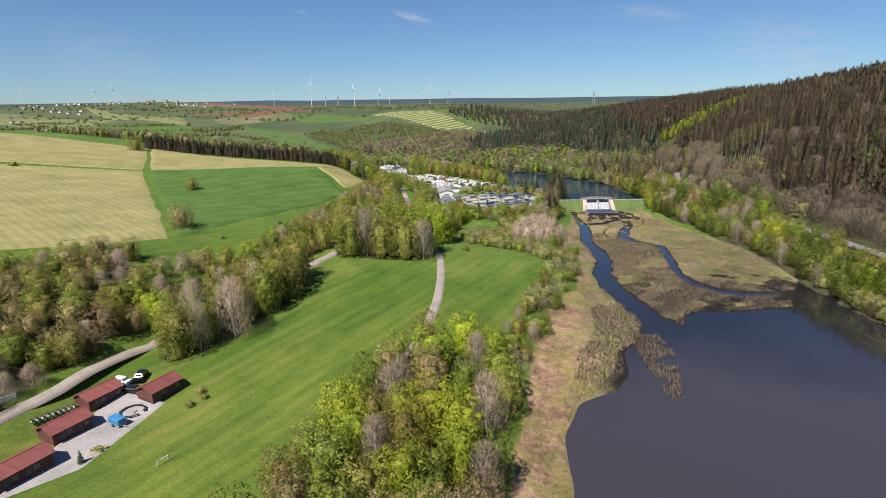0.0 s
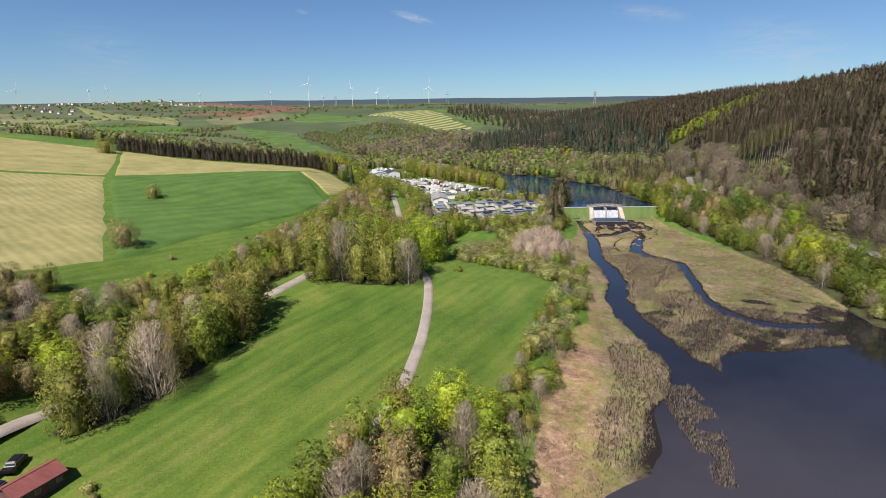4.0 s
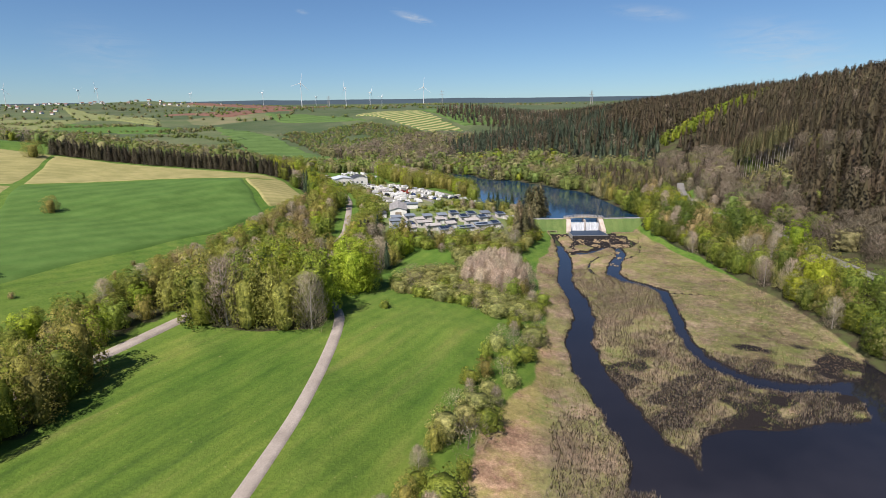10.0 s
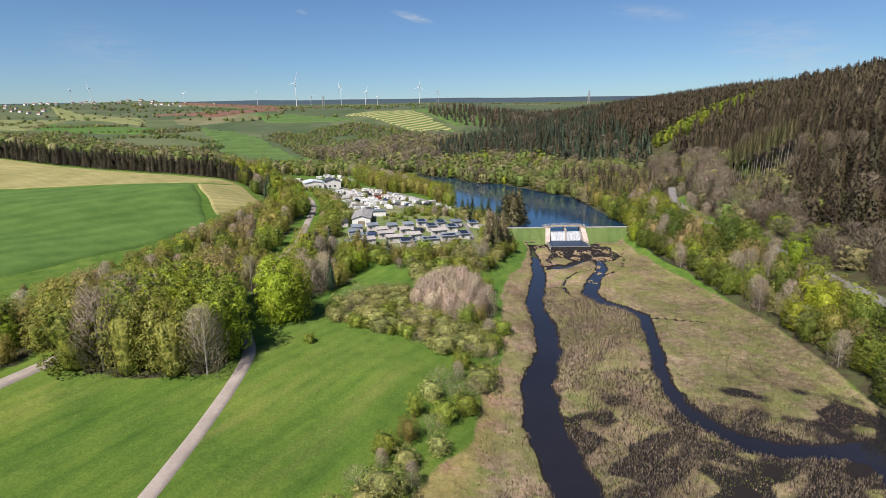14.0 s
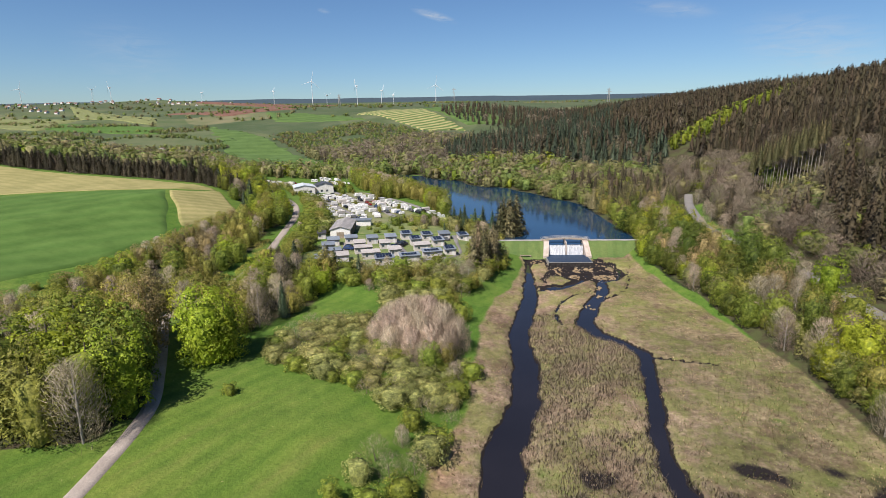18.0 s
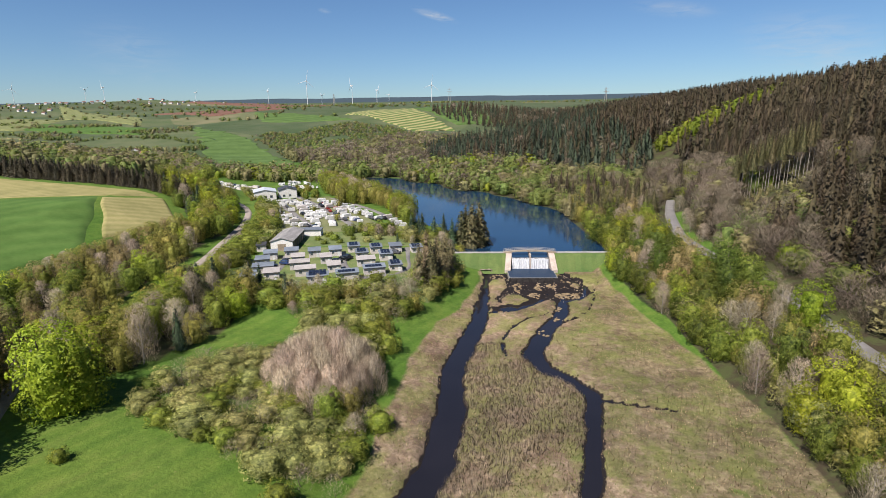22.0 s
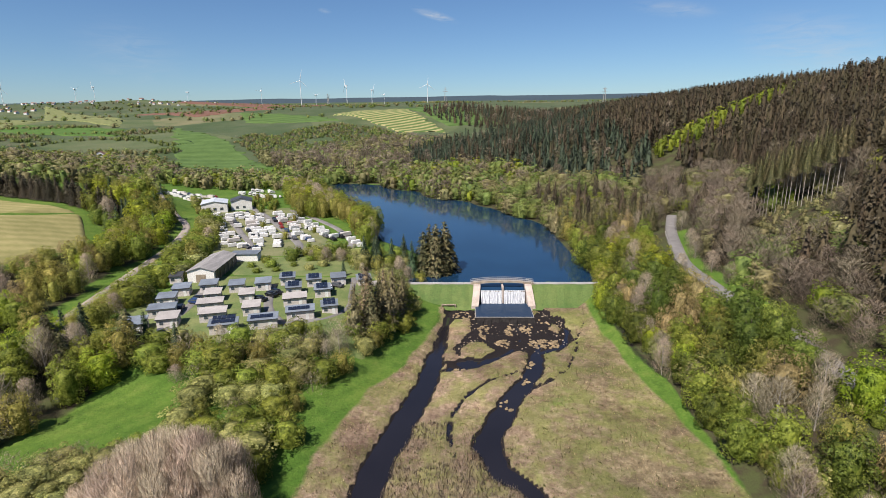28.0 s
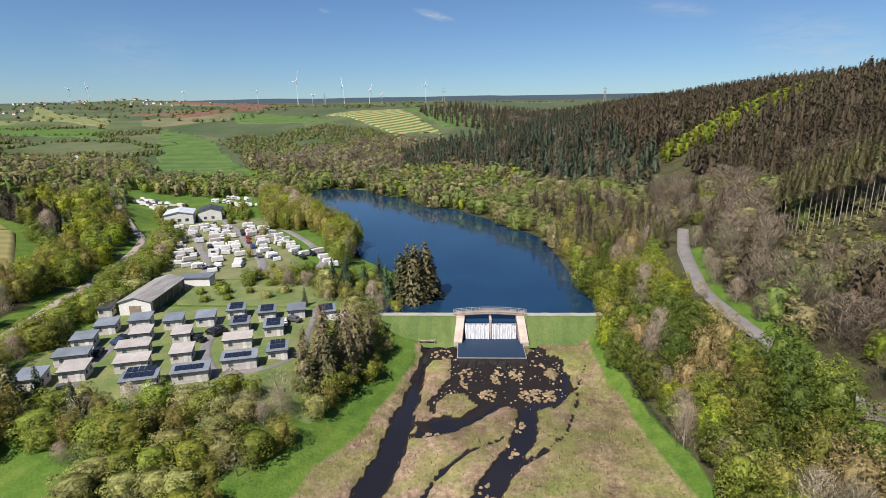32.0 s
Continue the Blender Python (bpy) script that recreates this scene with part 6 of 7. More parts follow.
for i in range(16):
    a, b = -SPAN + 2 * SPAN * i / 16, -SPAN + 2 * SPAN * (i + 1) / 16
    vs = [deck.verts.new((x, y, 7.25 + arch(x) + z)) for x in (a, b) for y in (.2, 2.6) for z in (0, .32)]
    for f in ((0, 1, 3, 2), (4, 6, 7, 5), (0, 4, 5, 1), (2, 3, 7, 6), (1, 5, 7, 3), (0, 2, 6, 4)):
        deck.faces.new([vs[k] for k in f])
bmesh.ops.remove_doubles(deck, verts=deck.verts, dist=.001)
part("bridge_deck", deck, M_TIMBER, weir, "gently arched timber bridge deck")
for y in (.3, 2.5):
    for dz in (.6, 1.1):
        bm, last = bmesh.new(), None
        for i in range(17):
            x = -SPAN + 2 * SPAN * i / 16
            loop = [bm.verts.new((x, y + .06 * math.cos(a), 7.5 + arch(x) + dz + .06 * math.sin(a))) for a in (.8, 2.4, 3.9, 5.5)]
            for k in range(4 if last else 0):
                bm.faces.new((last[k], last[(k + 1) % 4], loop[(k + 1) % 4], loop[k]))
            last = loop
        part("handrail", bm, M_STEEL, weir)
    post = boxes((-.05, -.05, 0, .05, .05, 1.1))
    me = mesh_of(post, "rail_post", M_STEEL)
    for i in range(29):
        x = -SPAN + 2 * SPAN * i / 28
        part("rail_post", me, None, weir).location = (x, y, 7.5 + arch(x))
basin = tagged(new("stilling_basin", mesh_of(boxes((84.3, 285, -.4, 84.48, 296.4, 1.70), (102.42, 285, -.4, 102.6, 296.4, 1.70), (84.3, 284.84, -.4, 102.6, 285, 1.70)), "stilling_basin", M_GREY)), "low concrete rim round the weir pool", "basin", kind="structure")
sheet("weir_pool", ((84.5, 285), (102.4, 285), (102.4, 297.5), (84.5, 297.5)), 1.66, M_POOLW, "dark blue pool under the weir")
apron = bmesh.new()
edge_in = [apron.verts.new((84.2 + 18.5 * k / 24, 284.74, 1.55)) for k in range(25)]
edge_out = [apron.verts.new((83.4 + 20.1 * k / 24, 281.6 + .8 * math.sin(k * 1.9), -.2)) for k in range(25)]
for k in range(24):
    apron.faces.new((edge_out[k], edge_out[k + 1], edge_in[k + 1], edge_in[k]))
M_WET = surface("wet_dark_stone", (0.010, 0.009, 0.009), (0.03, 0.026, 0.024), 0.8, 3, 0.85, 0.08, spec=.15)
tagged(new("pool_apron", mesh_of(apron, "pool_apron", M_WET)), "wet black stone apron below the weir pool", "apron", kind="structure")
platform = empty("wooden_platform", "small weathered timber platform at the creek head", "platform", at=pose(75.6, 296.2, 0))
platform.scale = (1.35, 1.2, 1.0)
for i in range(9):
    part("plank", boxes((-1.7 + i * .4, -1.5, 2.0, -1.34 + i * .4, 1.5, 2.1)), M_TIMBER, platform)
for x, y in ((-1.6, -1.4), (1.7, -1.4), (-1.6, 1.4), (1.7, 1.4)):
    part("post", boxes((x - .1, y - .1, 0, x + .1, y + .1, 2.4)), M_TIMBER, platform)
part("side_box", boxes((-3.4, -1.2, .6, -2.0, .6, 1.7), bevel=.05), M_TIMBER, platform)


# ---- holiday lodges ----
M_WALL = surface("pale_cladding", (0.50, 0.455, 0.425), (0.67, 0.62, 0.585), 0.4, 5, 0.8, 0.005, stretch=(.3, .3, 8, 0), spread=.1)
M_ROOF_GREY = surface("blue_grey_roof", (0.13, 0.15, 0.18), (0.20, 0.23, 0.27), 0.4, 5, 0.6, spread=.15)
M_ROOF_PALE = surface("pale_roof", (0.31, 0.285, 0.27), (0.42, 0.39, 0.37), 0.4, 5, 0.75, spread=.08)
M_DARK = surface("dark_trim", (0.03, 0.03, 0.035), (0.07, 0.07, 0.075), 0.8, 6, 0.5)
M_SOLAR = surface("solar_panel", (0.012, 0.016, 0.03), (0.022, 0.028, 0.05), 0.6, 3, 0.12)
M_GLASS = surface("window_glass", (0.04, 0.05, 0.06), (0.10, 0.12, 0.14), 0.8, 3, 0.08)
M_WHITE = surface("white_paint", (0.62, 0.61, 0.59), (0.84, 0.83, 0.81), 0.5, 6, 0.45, spread=.14)


def lodge(x, y, w, d, roof, turn, group="lodges on the terrace"):
    texts = {"g": "pale clad holiday lodge with blue-grey roof", "p": "pale pinkish holiday lodge with flat light roof", "s": "holiday lodge with dark solar panels on its roof", "d": "small dark-roofed lodge beside the bank"}
    base = max(h(x, y), h(x, y + d)) + .05
    ob = empty("holiday_lodge", texts[roof], "lodge", group, pose(x, y, base, 0, 0, turn))
    high, wall = 2.4, bmesh.new()
    # body with a slightly falling top under a mono-pitch roof
    box(wall, -w / 2, 0, -.9, w / 2, d, high)
    for v in wall.verts:
        if v.co.z > 1 and v.co.y > 1:
            v.co.z += .45
    part("body", wall, M_WALL, ob)
    bm = bmesh.new()
    box(bm, -w / 2 - .3, -.35, high, w / 2 + .3, d + .3, high + .2)
    for v in bm.verts:
        v.co.z += .45 * (v.co.y + .35) / d
    top = part("roof", bm, M_ROOF_PALE if roof == "p" else (M_DARK if roof == "d" else M_ROOF_GREY), ob)
    part("fascia", boxes((-w / 2 - .32, -.39, high - .02, w / 2 + .32, -.35, high + .2)), M_DARK, ob)
    if roof == "s":
        n = max(2, int((w - .8) / 1.15))
        for i in range(n):
            for j in range(1 if w > 7 else 2):
                a, b = -w / 2 + .5 + i * 1.12, .7 + j * 2.1
                p = boxes((a, b, high + .36, a + 1.02, b + 1.75, high + .42))
                for v in p.verts:
                    v.co.z += .45 * v.co.y / d
                part("solar_panel", p, M_SOLAR, top)
    n = max(2, int(w / 2.4))
    for i in range(n):
        a = -w / 2 + w * (i + .5) / n
        if i == n // 2:
            part("door", boxes((a - .42, -.05, .0, a + .42, 0, 2.0)), M_WHITE, ob)
        else:
            win = part("window", boxes((a - .55, -.06, .95, a + .55, 0, 2.0)), M_WHITE, ob)
            part("pane", boxes((a - .47, -.08, 1.03, a + .47, -.06, 1.92)), M_GLASS, win)
    for j in range(2):
        b = d * (j + .5) / 2
        win = part("window", boxes((w / 2, b - .5, .95, w / 2 + .06, b + .5, 2.0)), M_WHITE, ob)
        part("pane", boxes((w / 2 + .06, b - .42, 1.03, w / 2 + .08, b + .42, 1.92)), M_GLASS, win)
    return ob


LODGES = ((-2.5, 250.5, 5.7, 5.6, "g"), (3.9, 254.5, 5.9, 5.2, "p"), (-1.4, 261.4, 8.2, 3.8, "g"), (-4.8, 269.9, 5.7, 4.6, "g"), (-4.8, 278.2, 5.7, 5, "g"), (-12.7, 289.9, 4.2, 4, "d"), (20.2, 251.2, 8.1, 3.9, "s"), (13.9, 258.9, 8, 3.8, "p"), (9.7, 266.3, 8.1, 3.6, "p"), (7, 273.7, 5.3, 4.6, "p"), (1.9, 281.9, 5.9, 5, "g"), (22.5, 263.5, 5.3, 5, "p"), (17.2, 273.7, 4.9, 5, "p"), (10.7, 282, 5.3, 5, "g"))
LODGES_EAST = ((29, 254.8, 8.6, 4, "s"), (36.9, 260.9, 8.7, 4, "s"), (32.3, 271, 7.7, 4, "p"), (29.1, 280.1, 5.3, 4.6, "s"), (24.2, 289.5, 5.4, 5, "s"), (18.2, 284.1, 5.4, 5.4, "g"), (38.4, 278.5, 5.5, 5, "s"), (33.2, 288.1, 5.3, 5, "s"), (43.4, 266.6, 5.2, 4.2, "s"), (40.6, 290.1, 5.4, 5, "g"), (48.6, 291.5, 5.2, 5, "s"), (53.4, 288, 4.8, 4.4, "p"))
for x, y, w, d, roof in LODGES + LODGES_EAST:
    lodge(x, y, w * .82, d * .86, roof, 16)
ribbon("lodge_lane_west", ((6, 251), (2, 258), (2, 265), (1, 275), (-1, 284)), 2.6, M_ROAD, "narrow asphalt lane between the lodges", .08)
ribbon("lodge_lane_middle", ((33, 258), (27.5, 265), (24, 272), (22, 279), (19, 290)), 2.6, M_ROAD, "asphalt lane between the lodges", .08)
ribbon("lodge_lane_east", ((33, 258), (41, 262), (46, 272), (45, 284), (44, 298)), 2.8, M_ROAD, "asphalt lane past the lodges", .08)
ribbon("gravel_track", ((28, 247.5), (36, 250.5), (46, 256), (52, 258)), 2.2, M_PATH, "pale gravel track below the lodges", .1)


# ---- vehicles ----
def car_mesh(kind="car"):
    bm = bmesh.new()
    box(bm, -.88, -2.15, .35, .88, 2.15, .92)
    lo = [(-.84, -1.25), (.84, -1.25), (.84, 1.75), (-.84, 1.75)]
    hi = [(-.68, -.7), (.68, -.7), (.68, 1.4), (-.68, 1.4)]
    a = [bm.verts.new((x, y, .9)) for x, y in lo]
    b = [bm.verts.new((x, y, 1.5)) for x, y in hi]
    bm.faces.new(b)
    for i in range(4):
        bm.faces.new((a[i], a[(i + 1) % 4], b[(i + 1) % 4], b[i]))
    bmesh.ops.bevel(bm, geom=[e for e in bm.edges if e.calc_length() > .4], offset=.07, segments=2, affect="EDGES")
    return bm


def wheel_mesh():
    bm = bmesh.new()
    cone(bm, .33, .33, (-.11, 0, 0), (.11, 0, 0), 14)
    return mesh_of(bm, "wheel", M_DARK)


WHEEL = wheel_mesh()
PAINTS = {k: surface(k + "_car_paint", tuple(v * .8 for v in c), c, 0.8, 3, 0.25) for k, c in (("black", (.015, .015, .018)), ("grey", (.12, .12, .13)), ("white", (.75, .75, .75)), ("blue", (.03, .06, .16)), ("red", (.28, .03, .02)))}
CARS = {}


def parked_car(colour, x, y, turn, group="parked cars"):
    at = pose(x, y, h(x, y) + .16, 0, 0, turn)
    if colour in CARS:
        return copy_thing(CARS[colour], at)
    ob = empty("parked_car", colour + " passenger car parked on the asphalt", "car", group, at)
    body = part("body", car_mesh(), PAINTS[colour], ob)
    part("windscreen", mesh_of(boxes((-.62, -1.12, 1.0, .62, -.98, 1.36)), "windscreen", M_GLASS), None, body)
    part("rear_window", mesh_of(boxes((-.62, 1.56, 1.0, .62, 1.66, 1.36)), "rear_window", M_GLASS), None, body)
    for s in (-.8, .8):
        part("side_window", mesh_of(boxes((s - .03, -.75, 1.0, s + .03, 1.3, 1.36)), "side_window", M_GLASS), None, body)
        for y0 in (-1.35, 1.35):
            part("wheel", WHEEL, None, ob).location = (s, y0, .33)
    CARS[colour] = ob
    return ob


for c, x, y, t in (("black", 22.6, 279, 60), ("black", 23.4, 281.2, 60), ("black", 20.6, 275.2, 70), ("blue", 2.6, 272.4, 75), ("black", 2.4, 274.8, 75), ("black", .8, 267, 15), ("grey", 40.4, 288.3, 70), ("white", 38.6, 285.8, 20), ("black", -72.6, 59.5, 8), ("black", -71.4, 54.6, 80), ("white", -75.5, 57.5, 75), ("grey", 4.6, 250.5, 40), ("black", -1.5, 247.6, 80)):
    parked_car(c, x, y, t)


def caravan(kind):
    ob = empty("caravan", {"a": "white touring caravan parked on grass", "b": "white caravan with a pale fabric awning", "c": "white motorhome with a raised cab", "d": "grey-beige static caravan with a flat roof"}[kind], "caravan", "caravans on the campsite")
    long = {"a": 5.6, "b": 5.8, "c": 6.4, "d": 7.4}[kind]
    bm = bmesh.new()
    box(bm, -1.15, -long / 2, .45, 1.15, long / 2, 2.75)
    for v in bm.verts:
        if v.co.z > 2:
            v.co.y *= .9
    bmesh.ops.bevel(bm, geom=bm.edges[:], offset=.18, segments=2, affect="EDGES")
    part("body", bm, M_WALL if kind == "d" else M_WHITE, ob)
    for y in (-long * .28, long * .12):
        part("window", boxes((1.13, y, 1.3, 1.18, y + 1.1, 1.95)), M_GLASS, ob)
    part("front_window", boxes((-.8, -long / 2 - .02, 1.35, .8, -long / 2 + .06, 2.0)), M_GLASS, ob)
    part("roof_hatch", boxes((-.4, -.4, 2.74, .4, .4, 2.86), bevel=.03), M_ROOF_PALE, ob)
    for s in (-1.0, 1.0):
        part("wheel", WHEEL, None, ob).location = (s, .1, .33)
    if kind == "b":
        bm = bmesh.new()
        box(bm, 1.15, -long / 2 + .3, 0, 3.7, long / 2 - .3, 2.5)
        for v in bm.verts:
            if v.co.z > 1 and v.co.x > 2:
                v.co.z -= .6
        part("awning", bm, M_AWNING, ob, "pale grey fabric awning")
    if kind == "c":
        part("cab", boxes((-1.0, -long / 2 - 1.2, .4, 1.0, -long / 2, 1.9), bevel=.2), M_WHITE, ob)
    return ob


M_AWNING = surface("awning_fabric", (0.36, 0.37, 0.40), (0.60, 0.59, 0.57), 0.25, 5, 0.8, spread=.4)
VANS = []
rv = random.Random(12)


def stand_caravan(x, y, turn):
    kind = rv.choice("aabbbbcd")
    at = pose(x, y, h(x, y), 0, 0, turn + rv.uniform(-16, 16))
    ob = next((copy_thing(o, at) for k, o in VANS if k == kind), None)
    if ob is None:
        ob = caravan(kind)
        ob.matrix_basis = at
        VANS.append((kind, ob))
    s = rv.uniform(.55, .84)
    ob.scale = (s, s * rv.uniform(.85, 1.1), s)
    if rv.random() < .4:
        a = radians(turn)
        car = parked_car(rv.choice(("black", "grey", "grey", "blue", "red", "white")), x + 3.2 * math.cos(a), y + 3.2 * math.sin(a), turn + rv.uniform(-10, 10), "cars on the campsite")
        car.scale = (.9, .9, .9)


def van_row(a, b, n, turn):
    for i in range(n):
        t = (i + .5) / n
        if rv.random() < .9:
            stand_caravan(a[0] + (b[0] - a[0]) * t + rv.uniform(-1.3, 1.3), a[1] + (b[1] - a[1]) * t + rv.uniform(-1.3, 1.3), turn)


van_row((-50, 399), (-14, 334), 13, 118)
van_row((-24, 358), (-8, 334), 5, 116)
van_row((-40, 404), (-32, 392), 3, 118)
van_row((-36, 406), (0, 330), 13, 112)
van_row((-29, 402), (0, 350), 9, 118)
van_row((0, 346), (6, 336), 3, 100)
van_row((-20, 408), (17, 345), 13, 120)
van_row((-12, 402), (24, 352), 10, 124)
van_row((-2, 392), (20, 362), 6, 128)
van_row((25, 362), (38, 346), 5, 130)
van_row((-134, 470), (-80, 447), 15, 70)
van_row((-112, 471), (-76, 453), 9, 66)
van_row((-92, 446), (-66, 436), 8, 70)
van_row((-84, 438), (-62, 426), 7, 64)
van_row((-70, 474), (-38, 464), 8, 20)
van_row((-66, 488), (-48, 484), 5, 25)
van_row((-58, 470), (-42, 458), 4, 40)
van_row((-34, 398), (-6, 352), 7, 116)
van_row((-15, 396), (12, 352), 8, 122)
van_row((-44, 402), (-22, 362), 6, 120)
for c, x, y, t in (("black", -22, 374, 30), ("red", -9, 381, 30), ("black", -14, 388, 28), ("black", -30, 392, 30), ("grey", -8, 336, 60), ("black", -16, 392, 28), ("black", 26, 358, 40), ("blue", -25, 384, 30), ("red", -6, 374, 28), ("black", -3, 334, 50), ("black", -29, 378, 30), ("grey", -33, 384, 30), ("black", -18, 364, 34), ("blue", -1, 366, 30), ("black", -13, 356, 30), ("white", -20, 380, 30), ("grey", 20, 356, 40), ("black", 24, 352, 40), ("black", -36, 408, 30), ("grey", 7, 352, 30)):
    parked_car(c, x, y, t, "cars on the campsite")
ribbon("camp_lane_west", ((-50, 405), (-40, 391), (-28, 374), (-20, 360), (-10, 344), (-4, 328), (-8, 320)), 3.2, M_ROAD, "asphalt lane between the caravans", .1)
ribbon("camp_lane_east", ((-60, 455), (-42, 428), (-24, 402), (-10, 380), (2, 360), (12, 342), (14, 330)), 3.4, M_ROAD, "asphalt lane through the campsite", .1)
ribbon("camp_lane_shore", ((-16, 420), (8, 392), (22, 372), (32, 352), (33, 340)), 3.0, M_ROAD, "asphalt lane along the camp's shore side", .1)
grove(((-60, 400), (-52, 398), (-58, 422), (-70, 436), (-82, 440), (-74, 424)), 3.4, {"shrub_green": 3, "shrub_olive": 3, "olive": 1}, (2.4, 4.4), "hedges behind the camp hall", 53)
grove(((-40, 428), (-24, 418), (-28, 436), (-40, 458), (-52, 466), (-50, 446)), 4.4, {"shrub_green": 3, "green": 1.4, "olive": 1.4}, (2.4, 5.5), "hedges between the caravan rows", 54)
drape("lodge_lawn", ((-16, 247), (56, 249), (54, 299), (-10, 299)), 72, 50, M_LODGE, "patchy mown lawn round the lodges", .06, "lawn")
drape("rough_meadow", ((2, 299.5), (62, 299.5), (44, 328), (-14, 321)), 60, 40, M_LODGE, "rough olive grass between lodges and camp", .06, "meadow")
drape("camp_lawn", ((-16, 322), (36, 326), (-20, 430), (-56, 410)), 40, 60, M_CAMP, "worn lawn of the campsite", .05, "lawn")


# ---- barn, hall and other buildings ----
def gabled(ob, w, d, eave, rise, wall, roof, over=.4, base=-1.2):
    bm = bmesh.new()
    a = [bm.verts.new(p) for p in ((-w / 2, 0, base), (w / 2, 0, base), (w / 2, 0, eave), (0, 0, eave + rise), (-w / 2, 0, eave))]
    b = [bm.verts.new((v.co.x, d, v.co.z)) for v in a]
    bm.faces.new(a), bm.faces.new(b[::-1])
    for i in (0, 1, 4):
        bm.faces.new((a[i], b[i], b[(i + 1) % 5], a[(i + 1) % 5]))
    bmesh.ops.recalc_face_normals(bm, faces=bm.faces)
    part("wall_shell", bm, wall, ob)
    k = rise / (w / 2)
    for s in (-1, 1):
        bm = bmesh.new()
        lo, up = (s * (w / 2 + over), eave - over * k), (0, eave + rise)
        vs = [bm.verts.new((x, y, z + t)) for t in (.02, .16) for y in (-over, d + over) for x, z in (lo, up)]
        for f in ((0, 1, 3, 2), (4, 6, 7, 5), (0, 4, 5, 1), (2, 3, 7, 6), (0, 2, 6, 4), (1, 5, 7, 3)):
            bm.faces.new([vs[i] for i in f])
        bmesh.ops.recalc_face_normals(bm, faces=bm.faces)
        part("roof_slope", bm, roof, ob)
    return ob


M_TIN = surface("weathered_roof_sheets", (0.19, 0.182, 0.178), (0.36, 0.34, 0.33), 0.35, 6, 0.75, 0.01, stretch=(3, .4, 1, 0))
M_PLASTER = surface("white_plaster", (0.68, 0.66, 0.62), (0.82, 0.80, 0.77), 0.3, 5, 0.85)
barn = empty("barn", "long barn with weathered grey roof, open side drawn as a dark panel", "barn", at=pose(-5.0, 291.5, h(-5, 291), 0, 0, 5))
gabled(barn, 8.6, 22, 3.9, 1.3, M_PLASTER, M_TIN)
# closed slab; its dark colour stands for the shade inside the open barn
part("shade_panel", boxes((4.3, 1.2, .1, 4.36, 21.2, 3.6)), M_DARK, barn, "dark panel for the shade inside the open long side")
for i in range(6):
    part("post", boxes((4.36, 1.2 + i * 4, -.5, 4.6, 1.45 + i * 4, 3.8)), M_TIMBER, barn)
part("gable_door", boxes((-1.6, -.06, -.3, 1.6, 0, 2.8)), M_TIMBER, barn)
shed = empty("flat_shed", "low white shed with flat dark roof", "shed", at=pose(-1.0, 316.5, h(-1, 316), 0, 0, 5))
part("wall_shell", boxes((-5, 0, -.8, 5, 5, 2.8)), M_PLASTER, shed)
part("roof", boxes((-5.3, -.4, 2.8, 5.3, 5.4, 3.05)), M_ROOF_GREY, shed)
hall = empty("camp_hall", "large white campsite hall with pale roof", "hall", at=pose(-54, 408, h(-54, 408), 0, 0, 22))
M_PALE_SHEET = surface("pale_blue_roof_sheets", (0.42, 0.46, 0.52), (0.58, 0.62, 0.67), 0.3, 5, 0.6, 0.01, stretch=(3, .4, 1, 0))
gabled(hall, 13, 15, 4.8, 1.3, M_PLASTER, M_PALE_SHEET)
for i in range(3):
    part("window", boxes((-4 + i * 3.4, -.07, 1.2, -2.4 + i * 3.4, 0, 2.6)), M_GLASS, hall)
annex = empty("camp_annex", "white annex with dark brown gabled roof", "building", at=pose(-43.6, 419, h(-43.6, 419), 0, 0, 22))
gabled(annex, 11, 12, 5.0, 1.7, M_PLASTER, M_DARK)
for i in range(2):
    part("window", boxes((-3 + i * 3.6, -.07, 1.0, -1.6 + i * 3.6, 0, 2.3)), M_GLASS, annex)
M_TILE = surface("red_roof", (0.17, 0.045, 0.04), (0.26, 0.075, 0.065), 0.5, 6, 0.8, 0.01, stretch=(.6, 3, 1, 0), spread=.1)
M_CABIN = surface("dark_red_boards", (0.085, 0.03, 0.025), (0.14, 0.055, 0.045), 0.5, 5, 0.8, 0.01, stretch=(.3, .3, 6, 0))
for x, y, length in ((-76.7, 25, 8.2), (-77.0, 37.6, 6.6), (-77.9, 48.6, 6.6), (-67.4, 51.6, 6.6)):
    hut = empty("wooden_hut", "dark red wooden hut with red sheet roof", "hut", "huts round the yard", pose(x, y, h(x + 1, y + 3), 0, 0, -24))
    gabled(hut, 4.3, length, 2.3, 1.0, M_CABIN, M_TILE, .45, -.8)
    part("ridge_cap", boxes((-.12, -.45, 3.42, .12, length + .45, 3.5)), M_TILE, hut)
    for i in range(2):
        part("door", boxes((2.15, 1.2 + i * 3, -.1, 2.2, 2.0 + i * 3, 1.9)), M_DARK, hut)
        win = part("window", boxes((2.15, 2.4 + i * 3, .9, 2.2, 3.2 + i * 3, 1.7)), M_TIMBER, hut)
        part("pane", boxes((2.2, 2.47 + i * 3, .97, 2.22, 3.13 + i * 3, 1.63)), M_GLASS, win)
    for px in (-2.05, 2.05):
        part("corner_board", boxes((px - .12, -.05, -.8, px + .12, .05, 2.3)), M_TILE, hut)
drape("hut_yard", ((-74.5, 22), (-66.5, 31), (-63.5, 52), (-75.5, 57)), 20, 30, M_GRAVEL, "pale grey paved yard between the huts", .06, "yard")
tank = empty("covered_trailer", "small trailer under a bright blue tarpaulin", "trailer", at=pose(-68.2, 43.6, h(-68.2, 43.6) + .06, 0, 0, 65))
